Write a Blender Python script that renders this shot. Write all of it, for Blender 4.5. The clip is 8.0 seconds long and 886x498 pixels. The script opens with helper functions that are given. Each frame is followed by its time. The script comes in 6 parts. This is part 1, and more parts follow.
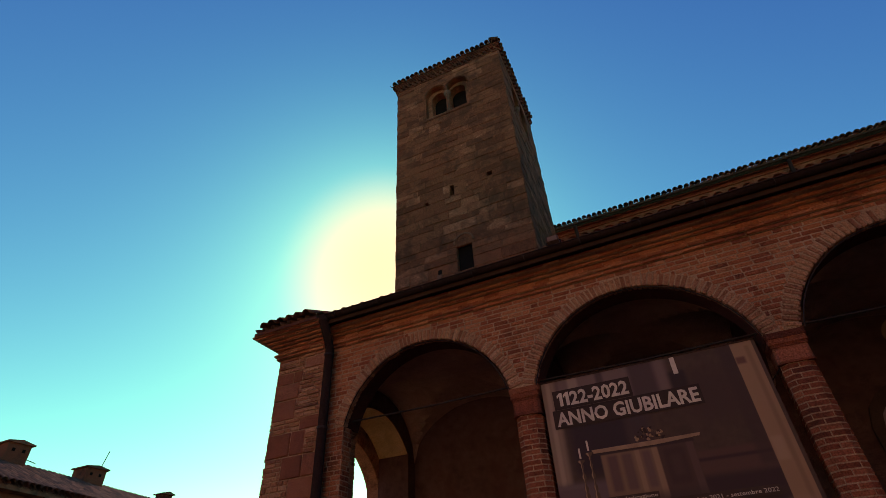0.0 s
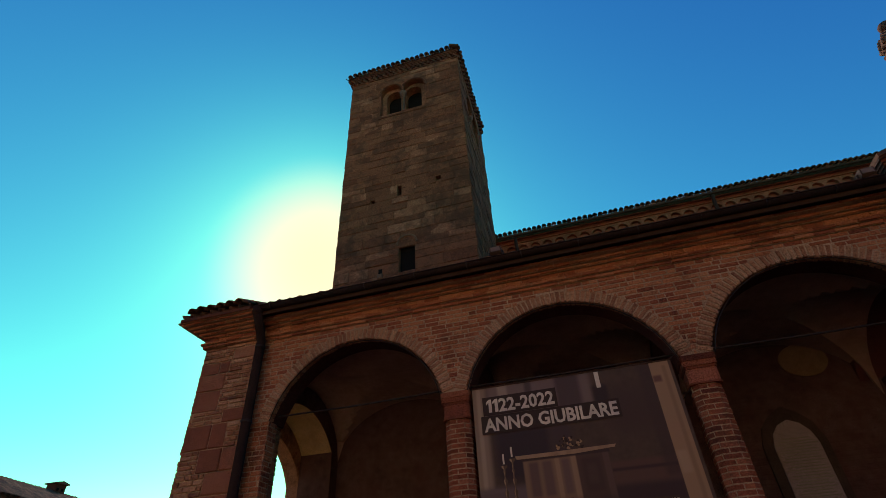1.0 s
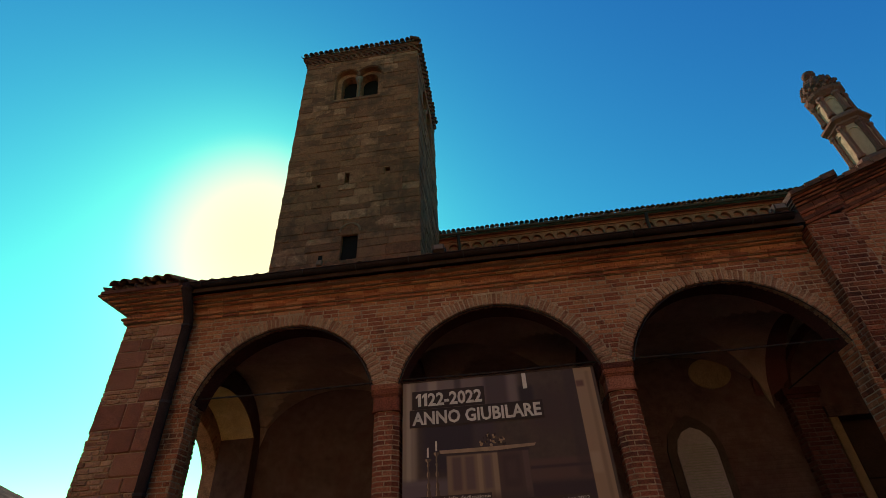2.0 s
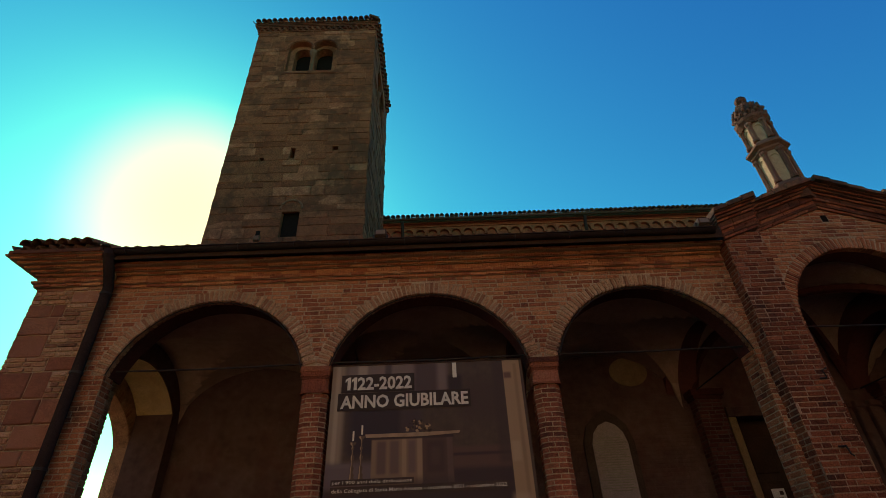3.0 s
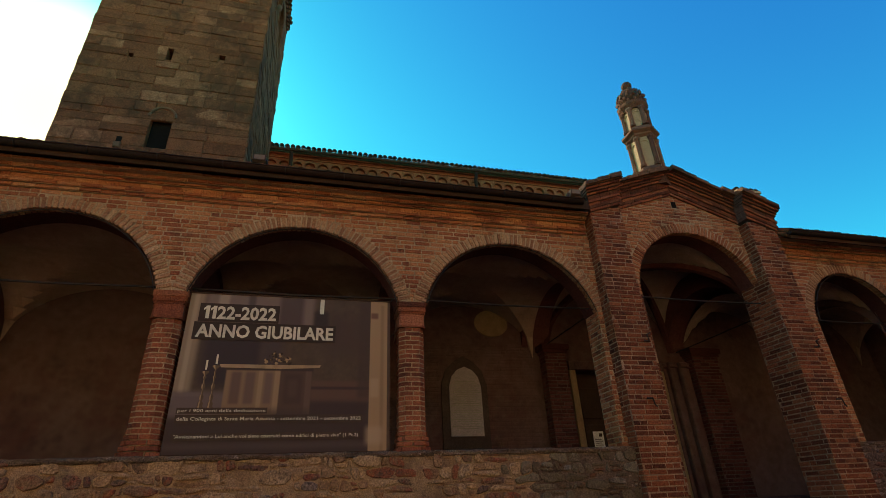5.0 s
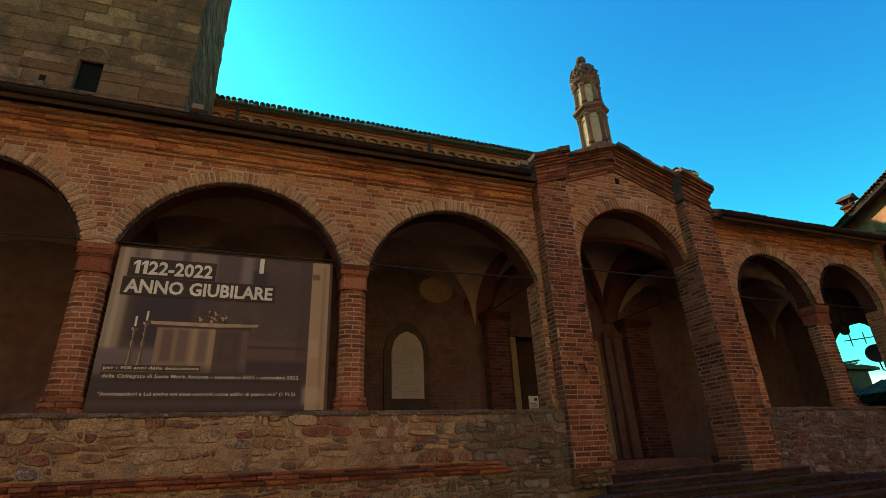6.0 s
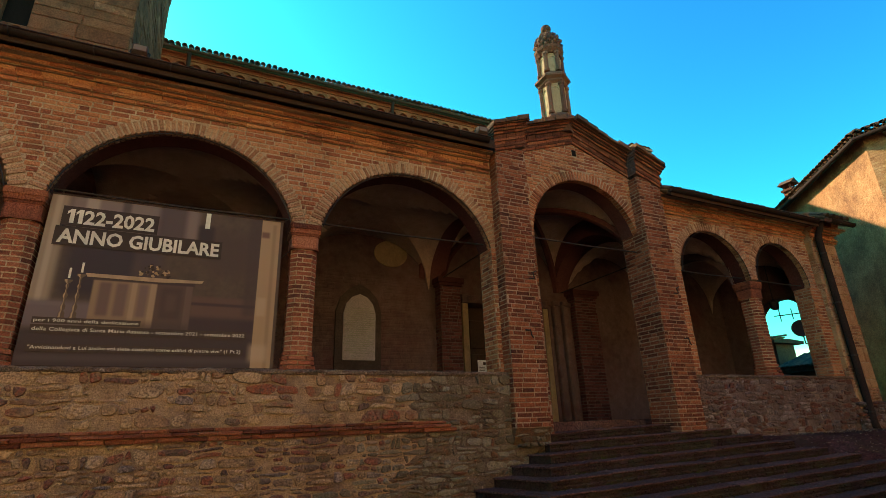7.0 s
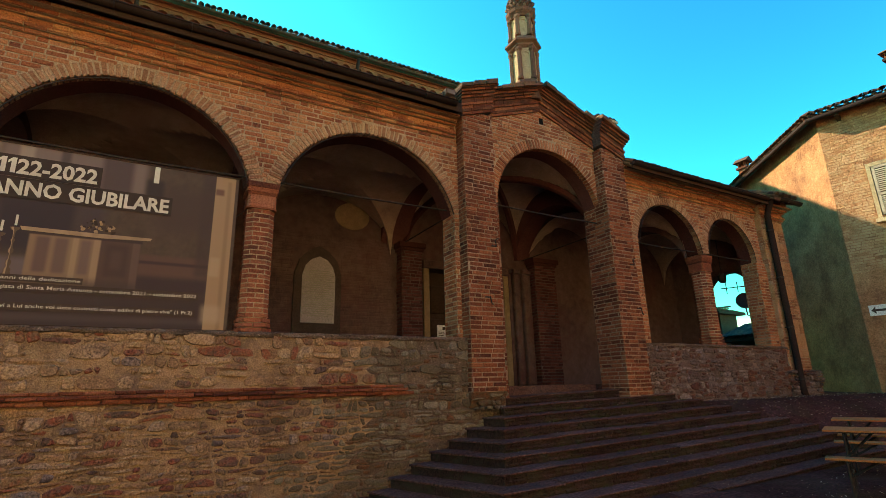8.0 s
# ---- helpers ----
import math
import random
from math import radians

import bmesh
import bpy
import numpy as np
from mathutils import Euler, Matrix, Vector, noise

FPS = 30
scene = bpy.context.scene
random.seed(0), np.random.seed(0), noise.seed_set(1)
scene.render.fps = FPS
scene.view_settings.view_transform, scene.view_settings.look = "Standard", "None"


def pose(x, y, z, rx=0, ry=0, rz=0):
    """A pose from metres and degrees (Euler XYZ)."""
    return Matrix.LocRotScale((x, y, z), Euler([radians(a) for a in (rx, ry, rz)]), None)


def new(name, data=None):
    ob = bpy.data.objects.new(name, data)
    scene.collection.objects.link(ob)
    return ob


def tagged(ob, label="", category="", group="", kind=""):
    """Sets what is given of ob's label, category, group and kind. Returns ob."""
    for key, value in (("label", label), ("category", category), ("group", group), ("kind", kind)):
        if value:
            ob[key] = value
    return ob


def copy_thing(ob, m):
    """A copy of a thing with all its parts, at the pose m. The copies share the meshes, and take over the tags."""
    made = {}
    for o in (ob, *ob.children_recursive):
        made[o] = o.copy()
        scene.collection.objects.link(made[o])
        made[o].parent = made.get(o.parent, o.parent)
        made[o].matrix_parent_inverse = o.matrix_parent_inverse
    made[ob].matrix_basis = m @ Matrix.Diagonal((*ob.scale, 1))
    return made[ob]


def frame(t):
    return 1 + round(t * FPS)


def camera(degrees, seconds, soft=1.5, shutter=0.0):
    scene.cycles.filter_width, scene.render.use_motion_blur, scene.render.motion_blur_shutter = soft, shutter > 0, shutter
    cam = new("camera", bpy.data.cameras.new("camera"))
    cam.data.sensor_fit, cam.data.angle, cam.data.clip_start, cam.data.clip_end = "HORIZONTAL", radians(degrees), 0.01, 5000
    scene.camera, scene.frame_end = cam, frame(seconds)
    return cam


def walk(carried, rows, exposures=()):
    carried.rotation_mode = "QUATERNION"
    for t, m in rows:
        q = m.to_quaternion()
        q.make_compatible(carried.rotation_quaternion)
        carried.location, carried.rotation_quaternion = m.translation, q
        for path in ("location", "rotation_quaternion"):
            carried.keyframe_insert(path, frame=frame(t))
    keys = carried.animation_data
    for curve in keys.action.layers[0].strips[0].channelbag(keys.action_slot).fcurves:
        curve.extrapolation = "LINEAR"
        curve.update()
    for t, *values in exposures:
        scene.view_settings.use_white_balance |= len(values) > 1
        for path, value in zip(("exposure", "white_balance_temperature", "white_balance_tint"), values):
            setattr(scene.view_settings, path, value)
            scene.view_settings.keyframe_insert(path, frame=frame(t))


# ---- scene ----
from mathutils import Quaternion

# ------------------------------------------------------------ camera
cam = camera(82.8, 8.0, soft=0.75)
# seconds, x, y, z, heading, tilt, roll
PATH = [
    (0.0, 1.850, -6.947, 1.663, 23.28, 37.17, -3.38),
    (0.5, 1.832, -6.989, 1.668, 19.23, 37.08, -3.44),
    (1.0, 1.790, -7.060, 1.655, 14.60, 36.83, -3.34),
    (1.5, 1.780, -7.110, 1.652, 10.31, 36.33, -3.18),
    (3.0, 1.823, -7.180, 1.640, -1.23, 33.86, -2.80),
    (3.5, 1.844, -7.165, 1.652, -5.60, 32.62, -2.86),
    (4.0, 1.871, -7.155, 1.645, -9.49, 31.39, -2.85),
    (4.5, 1.928, -7.170, 1.625, -12.37, 29.25, -2.77),
    (6.0, 2.118, -7.194, 1.543, -20.87, 23.31, -2.70),
    (6.5, 2.174, -7.204, 1.512, -23.38, 21.38, -2.46),
    (7.0, 2.226, -7.210, 1.485, -25.52, 19.44, -2.10),
    (7.5, 2.266, -7.200, 1.485, -27.35, 17.52, -1.79),
    (8.0, 2.272, -7.140, 1.520, -29.80, 15.30, -1.51),
]


def stance(x, y, z, heading, tilt, roll):
    return pose(x, y, z, 0, 0, heading) @ pose(0, 0, 0, 90 + tilt) @ pose(0, 0, 0, 0, 0, roll)


walk(cam, [(r[0], stance(*r[1:])) for r in PATH],
     exposures=[(0.0, 0.27, 8300, 60), (0.5, 0.32, 7500, 42), (1.0, 0.34, 7200, 34), (1.5, 0.42, 7300, 28), (3.5, 0.70, 7800, 19), (4.5, 1.05, 7900, 14), (6.5, 1.6, 8300, 3), (8.0, 2.07, 8400, 4)])

# ------------------------------------------------------------ daylight
SUN_WAY = Vector((-0.425, 0.700, 0.573)).normalized()      # towards the sun
elevation = math.asin(SUN_WAY.z)
azimuth = math.atan2(SUN_WAY.x, SUN_WAY.y)
world = bpy.data.worlds.new("sky")
scene.world = world
world.use_nodes = True
wn = world.node_tree.nodes
sky = wn.new("ShaderNodeTexSky")
sky.sky_type = "NISHITA"
sky.sun_disc = False
sky.sun_elevation, sky.sun_rotation = elevation, azimuth
sky.altitude, sky.air_density, sky.dust_density, sky.ozone_density = 200, 1.0, 0.3, 4.0
wn["Background"].inputs["Strength"].default_value = 0.15
# high, dry air: red falls off faster and blue slower towards the deep sky
split, join_ = wn.new("ShaderNodeSeparateColor"), wn.new("ShaderNodeCombineColor")
world.node_tree.links.new(sky.outputs["Color"], split.inputs["Color"])
for channel, power, gain in (("Red", 3.4, 0.0088), ("Green", 1.75, 0.455), ("Blue", 0.82, 1.05)):
    bend, scale_ = wn.new("ShaderNodeMath"), wn.new("ShaderNodeMath")
    bend.operation, scale_.operation = "POWER", "MULTIPLY"
    bend.inputs[1].default_value, scale_.inputs[1].default_value = power, gain
    world.node_tree.links.new(split.outputs[channel], bend.inputs[0])
    world.node_tree.links.new(bend.outputs[0], scale_.inputs[0])
    world.node_tree.links.new(scale_.outputs[0], join_.inputs[channel])
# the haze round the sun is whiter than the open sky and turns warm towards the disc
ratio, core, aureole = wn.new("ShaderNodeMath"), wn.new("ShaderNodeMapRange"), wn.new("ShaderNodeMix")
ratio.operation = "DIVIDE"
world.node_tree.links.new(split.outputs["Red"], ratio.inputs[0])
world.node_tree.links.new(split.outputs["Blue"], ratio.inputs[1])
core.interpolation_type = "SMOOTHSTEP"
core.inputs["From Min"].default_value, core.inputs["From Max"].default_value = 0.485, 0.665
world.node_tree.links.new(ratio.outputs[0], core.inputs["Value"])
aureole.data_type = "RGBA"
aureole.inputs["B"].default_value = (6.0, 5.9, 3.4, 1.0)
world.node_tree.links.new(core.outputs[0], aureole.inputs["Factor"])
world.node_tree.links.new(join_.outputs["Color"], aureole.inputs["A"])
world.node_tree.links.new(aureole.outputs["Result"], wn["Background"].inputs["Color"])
sun = new("sun", bpy.data.lights.new("sun", "SUN"))
sun.data.energy, sun.data.angle, sun.data.color = 3.1, radians(0.53), (1.0, 0.87, 0.73)
sun.rotation_mode = "QUATERNION"
sun.rotation_quaternion = SUN_WAY.to_track_quat("Z", "Y")


# ------------------------------------------------------------ materials
def surface(name, stops, rough=0.85, grain=18.0, blotch=1.3, bump=0.4, piece=0.75, stain=None, metal=0.0, fine=90.0, grit=0.55):
    """A surface whose colour runs over stops (position, colour): by piece, by blotches about 1/blotch m wide and by fine grain."""
    m = bpy.data.materials.new(name)
    m.use_nodes = True
    n, l = m.node_tree.nodes, m.node_tree.links
    b = n["Principled BSDF"]
    b.inputs["Roughness"].default_value, b.inputs["Metallic"].default_value = rough, metal
    b.inputs["Specular IOR Level"].default_value = 0.3 if rough < 0.85 else 0.08

    def node(kind, **sets):
        k = n.new(kind)
        for key, value in sets.items():
            k.inputs[key].default_value = value
        return k

    def math_(op, a, c):
        k = n.new("ShaderNodeMath")
        k.operation = op
        for i, v in enumerate((a, c)):
            if isinstance(v, (int, float)):
                k.inputs[i].default_value = v
            else:
                l.new(v, k.inputs[i])
        return k.outputs[0]

    geo, info = n.new("ShaderNodeNewGeometry"), n.new("ShaderNodeObjectInfo")
    who = math_("FRACT", math_("ADD", geo.outputs["Random Per Island"], info.outputs["Random"]), 0.0)
    big = node("ShaderNodeTexNoise", Scale=blotch, Detail=4.0, Roughness=0.6)
    mid = node("ShaderNodeTexNoise", Scale=grain, Detail=6.0, Roughness=0.65)
    tiny = node("ShaderNodeTexNoise", Scale=fine, Detail=3.0, Roughness=0.6)
    for k in (big, mid, tiny):
        l.new(geo.outputs["Position"], k.inputs["Vector"])
    rest = 1.0 - piece
    v = math_("ADD", math_("MULTIPLY", who, piece), math_("MULTIPLY", math_("ADD", math_("MULTIPLY", big.outputs["Fac"], 1.1), math_("MULTIPLY", mid.outputs["Fac"], 0.5)), rest / 0.8))
    v = math_("SUBTRACT", v, rest * 0.5)
    v = math_("ADD", v, math_("MULTIPLY", math_("SUBTRACT", mid.outputs["Fac"], 0.5), 0.35))
    ramp = n.new("ShaderNodeValToRGB")
    e = ramp.color_ramp.elements
    while len(e) < len(stops):
        e.new(0.5)
    for k, (at, c) in zip(e, stops):
        k.position, k.color = at, (*c, 1.0)
    l.new(v, ramp.inputs["Fac"])
    col = ramp.outputs["Color"]
    shade = n.new("ShaderNodeMix")
    shade.data_type, shade.blend_type = "RGBA", "MULTIPLY"
    shade.inputs["Factor"].default_value = grit
    tone = n.new("ShaderNodeMapRange")
    tone.inputs["From Min"].default_value, tone.inputs["From Max"].default_value = 0.3, 0.7
    tone.inputs["To Min"].default_value, tone.inputs["To Max"].default_value = 0.22, 1.7
    l.new(tiny.outputs["Fac"], tone.inputs["Value"])
    l.new(col, shade.inputs["A"]), l.new(tone.outputs[0], shade.inputs["B"])
    col = shade.outputs["Result"]
    if stain:
        color, size, low, high, amount = stain
        st = node("ShaderNodeTexNoise", Scale=size, Detail=7.0, Roughness=0.7)
        off = node("ShaderNodeVectorMath")
        off.operation, off.inputs[1].default_value = "ADD", (7.3, 1.9, 4.4)
        l.new(geo.outputs["Position"], off.inputs[0]), l.new(off.outputs[0], st.inputs["Vector"])
        mr = node("ShaderNodeMapRange")
        mr.inputs["From Min"].default_value, mr.inputs["From Max"].default_value = low, high
        mr.inputs["To Max"].default_value = amount
        l.new(st.outputs["Fac"], mr.inputs["Value"])
        mx = n.new("ShaderNodeMix")
        mx.data_type = "RGBA"
        mx.inputs["B"].default_value = (*color, 1.0)
        l.new(mr.outputs[0], mx.inputs["Factor"]), l.new(col, mx.inputs["A"])
        col = mx.outputs["Result"]
    l.new(col, b.inputs["Base Color"])
    if bump:
        hsum = math_("ADD", math_("MULTIPLY", mid.outputs["Fac"], 1.0), math_("MULTIPLY", tiny.outputs["Fac"], 0.45))
        bp = n.new("ShaderNodeBump")
        bp.inputs["Strength"].default_value, bp.inputs["Distance"].default_value = bump, 0.03
        l.new(hsum, bp.inputs["Height"]), l.new(bp.outputs[0], b.inputs["Normal"])
    return m


def plain(name, color, rough=0.6, metal=0.0):
    c = color
    return surface(name, [(0.2, tuple(k * 0.75 for k in c)), (0.8, tuple(min(1, k * 1.2) for k in c))], rough, 25, 2.0, 0.12, 0.15, metal=metal)


SOOT = ((0.04, 0.028, 0.026), 1.5, 0.52, 0.70, 0.75)
BRICK = surface("brick", [(0.0, (0.083, 0.037, 0.032)), (0.2, (0.278, 0.094, 0.053)), (0.55, (0.432, 0.168, 0.083)), (0.8, (0.495, 0.234, 0.125)), (1.0, (0.535, 0.335, 0.200))], 0.92, 22, 1.1, 0.9, 0.62, stain=SOOT, fine=60, grit=0.6)
BRICK_PALE = surface("pale_brick", [(0.0, (0.183, 0.081, 0.053)), (0.4, (0.376, 0.190, 0.110)), (0.75, (0.463, 0.271, 0.163)), (1.0, (0.516, 0.362, 0.242))], 0.92, 22, 1.1, 0.9, 0.65, stain=SOOT, fine=60, grit=0.6)
TERRACOTTA = surface("terracotta", [(0.0, (0.16, 0.058, 0.034)), (0.5, (0.37, 0.141, 0.072)), (1.0, (0.47, 0.234, 0.135))], 0.9, 14, 0.9, 0.7, 0.5, stain=((0.05, 0.034, 0.031), 1.6, 0.54, 0.7, 0.8))
BRICK_DARK = surface("dark_red_brick", [(0.0, (0.055, 0.022, 0.017)), (0.3, (0.165, 0.052, 0.031)), (0.65, (0.265, 0.086, 0.046)), (0.9, (0.325, 0.125, 0.067)), (1.0, (0.380, 0.195, 0.126))], 0.92, 22, 0.8, 0.9, stain=SOOT, fine=60, grit=0.6)
MOULD_DARK = surface("sooty_terracotta", [(0.0, (0.06, 0.024, 0.018)), (0.5, (0.14, 0.053, 0.031)), (1.0, (0.22, 0.095, 0.055))], 0.9, 14, 0.8, 0.6, 0.4, stain=((0.03, 0.021, 0.020), 1.3, 0.48, 0.68, 0.85))
BRICK_RED = surface("red_brick", [(0.0, (0.06, 0.024, 0.022)), (0.25, (0.20, 0.064, 0.040)), (0.6, (0.33, 0.107, 0.062)), (0.9, (0.40, 0.161, 0.094)), (1.0, (0.44, 0.234, 0.152))], 0.92, 22, 1.1, 0.9, 0.65, stain=SOOT, fine=60, grit=0.6)
MORTAR = surface("mortar", [(0.2, (0.282, 0.193, 0.121)), (0.6, (0.452, 0.325, 0.214)), (0.9, (0.546, 0.413, 0.297))], 0.95, 30, 1.0, 0.7, 0.0, stain=((0.094, 0.071, 0.055), 1.4, 0.58, 0.76, 0.6))
RUBBLE = surface("rubble_stone", [(0.0, (0.085, 0.048, 0.041)), (0.12, (0.150, 0.082, 0.061)), (0.18, (0.270, 0.085, 0.051)), (0.28, (0.225, 0.130, 0.081)), (0.5, (0.350, 0.218, 0.127)), (0.74, (0.415, 0.275, 0.163)), (0.88, (0.310, 0.222, 0.168)), (0.95, (0.200, 0.150, 0.134)), (1.0, (0.100, 0.068, 0.063))], 0.94, 11, 2.2, 1.0, 0.6, stain=((0.105, 0.068, 0.056), 3.4, 0.50, 0.68, 0.75), fine=45, grit=0.7)
RUBBLE_MIX = surface("mixed_rubble_stone", [(0.0, (0.060, 0.042, 0.044)), (0.14, (0.140, 0.088, 0.073)), (0.22, (0.240, 0.080, 0.054)), (0.34, (0.170, 0.112, 0.085)), (0.55, (0.310, 0.198, 0.122)), (0.72, (0.385, 0.262, 0.171)), (0.86, (0.215, 0.165, 0.149)), (1.0, (0.095, 0.074, 0.081))], 0.94, 11, 2.2, 1.0, 0.8, stain=((0.080, 0.055, 0.051), 2.6, 0.47, 0.66, 0.8), fine=45, grit=0.9)
RUBBLE_DARK = surface("sooty_rubble_stone", [(0.0, (0.055, 0.038, 0.036)), (0.2, (0.155, 0.068, 0.050)), (0.4, (0.115, 0.084, 0.076)), (0.7, (0.172, 0.132, 0.120)), (0.9, (0.260, 0.205, 0.192)), (1.0, (0.090, 0.070, 0.068))], 0.94, 14, 2.2, 1.0, 0.75, stain=((0.36, 0.304, 0.342), 13.0, 0.60, 0.66, 0.85), fine=40, grit=0.95)
GREY_LIME = surface("grey_lime_mortar", [(0.15, (0.080, 0.055, 0.048)), (0.5, (0.165, 0.115, 0.098)), (0.9, (0.260, 0.190, 0.165))], 0.95, 16, 1.4, 1.0, 0.0, fine=60, grit=0.75)
RUBBLE_GREY = surface("grey_rubble_stone", [(0.0, (0.05, 0.042, 0.036)), (0.15, (0.17, 0.075, 0.04)), (0.3, (0.105, 0.082, 0.057)), (0.6, (0.16, 0.125, 0.085)), (0.85, (0.22, 0.185, 0.14)), (1.0, (0.085, 0.075, 0.068))], 0.94, 14, 2.2, 1.0, 0.75, stain=((0.40, 0.37, 0.31), 13.0, 0.63, 0.69, 0.8), fine=60, grit=0.7)
LIME = surface("lime_mortar", [(0.15, (0.151, 0.092, 0.059)), (0.5, (0.327, 0.211, 0.126)), (0.9, (0.465, 0.306, 0.195))], 0.95, 16, 1.4, 1.0, 0.0, stain=((0.151, 0.104, 0.090), 2.3, 0.5, 0.66, 0.75), fine=70, grit=0.6)
COPING = surface("rough_coping", [(0.1, (0.063, 0.044, 0.034)), (0.5, (0.138, 0.095, 0.069)), (0.9, (0.241, 0.171, 0.124))], 0.95, 28, 2.5, 1.0, 0.0, stain=((0.483, 0.370, 0.296), 16.0, 0.6, 0.68, 0.7), fine=70, grit=0.8)
TOWER_STONE = surface("tower_sandstone", [(0.0, (0.095, 0.034, 0.019)), (0.3, (0.175, 0.064, 0.035)), (0.7, (0.225, 0.086, 0.047)), (0.86, (0.310, 0.130, 0.076)), (1.0, (0.400, 0.190, 0.118))], 0.95, 7, 0.6, 1.0, 0.7, stain=((0.075, 0.036, 0.023), 1.5, 0.46, 0.62, 0.8), fine=42, grit=0.6)
PIER_STONE = surface("red_brown_sandstone", [(0.0, (0.153, 0.060, 0.041)), (0.4, (0.270, 0.110, 0.068)), (0.75, (0.342, 0.161, 0.099)), (1.0, (0.414, 0.247, 0.176))], 0.93, 9, 0.8, 0.8, 0.6, stain=((0.108, 0.064, 0.050), 1.1, 0.5, 0.7, 0.6))
HOUSE_BRICK = surface("eroded_house_brick", [(0.0, (0.262, 0.142, 0.076)), (0.4, (0.376, 0.189, 0.097)), (0.8, (0.456, 0.265, 0.141)), (1.0, (0.502, 0.312, 0.182))], 0.94, 10, 1.0, 0.9, 0.5, stain=((0.479, 0.312, 0.182), 1.6, 0.45, 0.6, 0.8))
SANDSTONE = surface("sandstone", [(0.0, (0.09, 0.046, 0.033)), (0.35, (0.165, 0.087, 0.059)), (0.7, (0.215, 0.120, 0.081)), (1.0, (0.30, 0.179, 0.134))], 0.92, 9, 0.7, 0.7, 0.6, stain=((0.085, 0.055, 0.049), 1.0, 0.5, 0.7, 0.6))
CREAM = surface("cream_stone", [(0.0, (0.315, 0.238, 0.136)), (0.5, (0.435, 0.336, 0.204)), (1.0, (0.510, 0.420, 0.286))], 0.9, 12, 1.5, 0.4, 0.25, stain=((0.090, 0.070, 0.054), 3.0, 0.52, 0.7, 0.6))
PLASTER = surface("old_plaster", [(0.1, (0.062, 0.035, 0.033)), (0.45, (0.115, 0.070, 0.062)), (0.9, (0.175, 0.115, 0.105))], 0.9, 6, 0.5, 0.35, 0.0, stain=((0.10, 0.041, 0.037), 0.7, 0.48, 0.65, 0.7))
VAULT = surface("vault_plaster", [(0.1, (0.26, 0.172, 0.132)), (0.5, (0.385, 0.268, 0.209)), (0.9, (0.49, 0.35, 0.287))], 0.9, 6, 0.5, 0.3, 0.0, stain=((0.183, 0.114, 0.090), 0.8, 0.5, 0.68, 0.35))
OCHRE = surface("ochre_plaster", [(0.1, (0.50, 0.351, 0.166)), (0.5, (0.62, 0.458, 0.234)), (0.9, (0.68, 0.536, 0.312))], 0.9, 7, 0.8, 0.5, 0.0, stain=((0.34, 0.244, 0.137), 1.3, 0.5, 0.72, 0.6))
TILE = surface("clay_tile", [(0.0, (0.068, 0.041, 0.031)), (0.4, (0.165, 0.082, 0.051)), (0.8, (0.255, 0.122, 0.068)), (1.0, (0.270, 0.170, 0.109))], 0.9, 20, 1.2, 0.5, stain=((0.045, 0.041, 0.031), 2.4, 0.45, 0.65, 0.8))
STEP = surface("worn_step_stone", [(0.0, (0.052, 0.024, 0.021)), (0.5, (0.098, 0.048, 0.040)), (1.0, (0.180, 0.100, 0.086))], 0.9, 12, 1.2, 0.8, 0.35, stain=((0.05, 0.037, 0.040), 2.2, 0.48, 0.68, 0.7), fine=32, grit=0.95)
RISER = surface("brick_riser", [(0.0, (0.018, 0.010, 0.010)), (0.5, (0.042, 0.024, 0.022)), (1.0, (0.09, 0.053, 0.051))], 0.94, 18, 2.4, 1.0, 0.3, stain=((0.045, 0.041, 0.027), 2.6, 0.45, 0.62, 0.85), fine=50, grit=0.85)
GROUND = surface("cobbled_ground", [(0.1, (0.026, 0.010, 0.009)), (0.5, (0.050, 0.020, 0.018)), (0.9, (0.108, 0.049, 0.044))], 0.94, 10, 0.9, 1.0, 0.0, stain=((0.054, 0.038, 0.024), 1.3, 0.48, 0.66, 0.7), fine=26, grit=0.85)
CORBEL = surface("tan_corbel_stone", [(0.0, (0.126, 0.040, 0.024)), (0.5, (0.242, 0.083, 0.050)), (1.0, (0.357, 0.140, 0.091))], 0.92, 14, 1.2, 0.7, 0.4, stain=((0.105, 0.043, 0.028), 1.8, 0.5, 0.7, 0.7))
PANEL_OCHRE = surface("dull_ochre_plaster", [(0.1, (0.20, 0.133, 0.071)), (0.9, (0.32, 0.222, 0.126))], 0.9, 8, 1.5, 0.3, 0.0)
# pale warm wall of the unseen rows, chosen to bounce sunlight
ROW_PLASTER = surface("sunlit_peach_plaster", [(0.1, (0.62, 0.379, 0.230)), (0.9, (0.76, 0.521, 0.351))], 0.9, 7, 0.8, 0.4, 0.0)
COPPER = plain("weathered_copper_gutter", (0.034, 0.022, 0.020), 0.88, 0.0)
IRON = plain("wrought_iron", (0.035, 0.03, 0.03), 0.6, 0.5)
DARKWOOD = surface("dark_wood", [(0.1, (0.03, 0.02, 0.015)), (0.9, (0.08, 0.045, 0.032))], 1.0, 30, 2, 0.4, 0.2)
BENCHWOOD = surface("varnished_pine", [(0.1, (0.270, 0.090, 0.022)), (0.9, (0.430, 0.155, 0.038))], 0.45, 35, 2, 0.2, 0.2)
SHUTTER = surface("weathered_shutter_wood", [(0.1, (0.30, 0.25, 0.19)), (0.9, (0.46, 0.40, 0.31))], 0.8, 30, 2, 0.3, 0.3)
MARBLE = surface("old_marble", [(0.1, (0.27, 0.221, 0.220)), (0.9, (0.38, 0.322, 0.329))], 0.6, 8, 1.2, 0.15, 0.0)
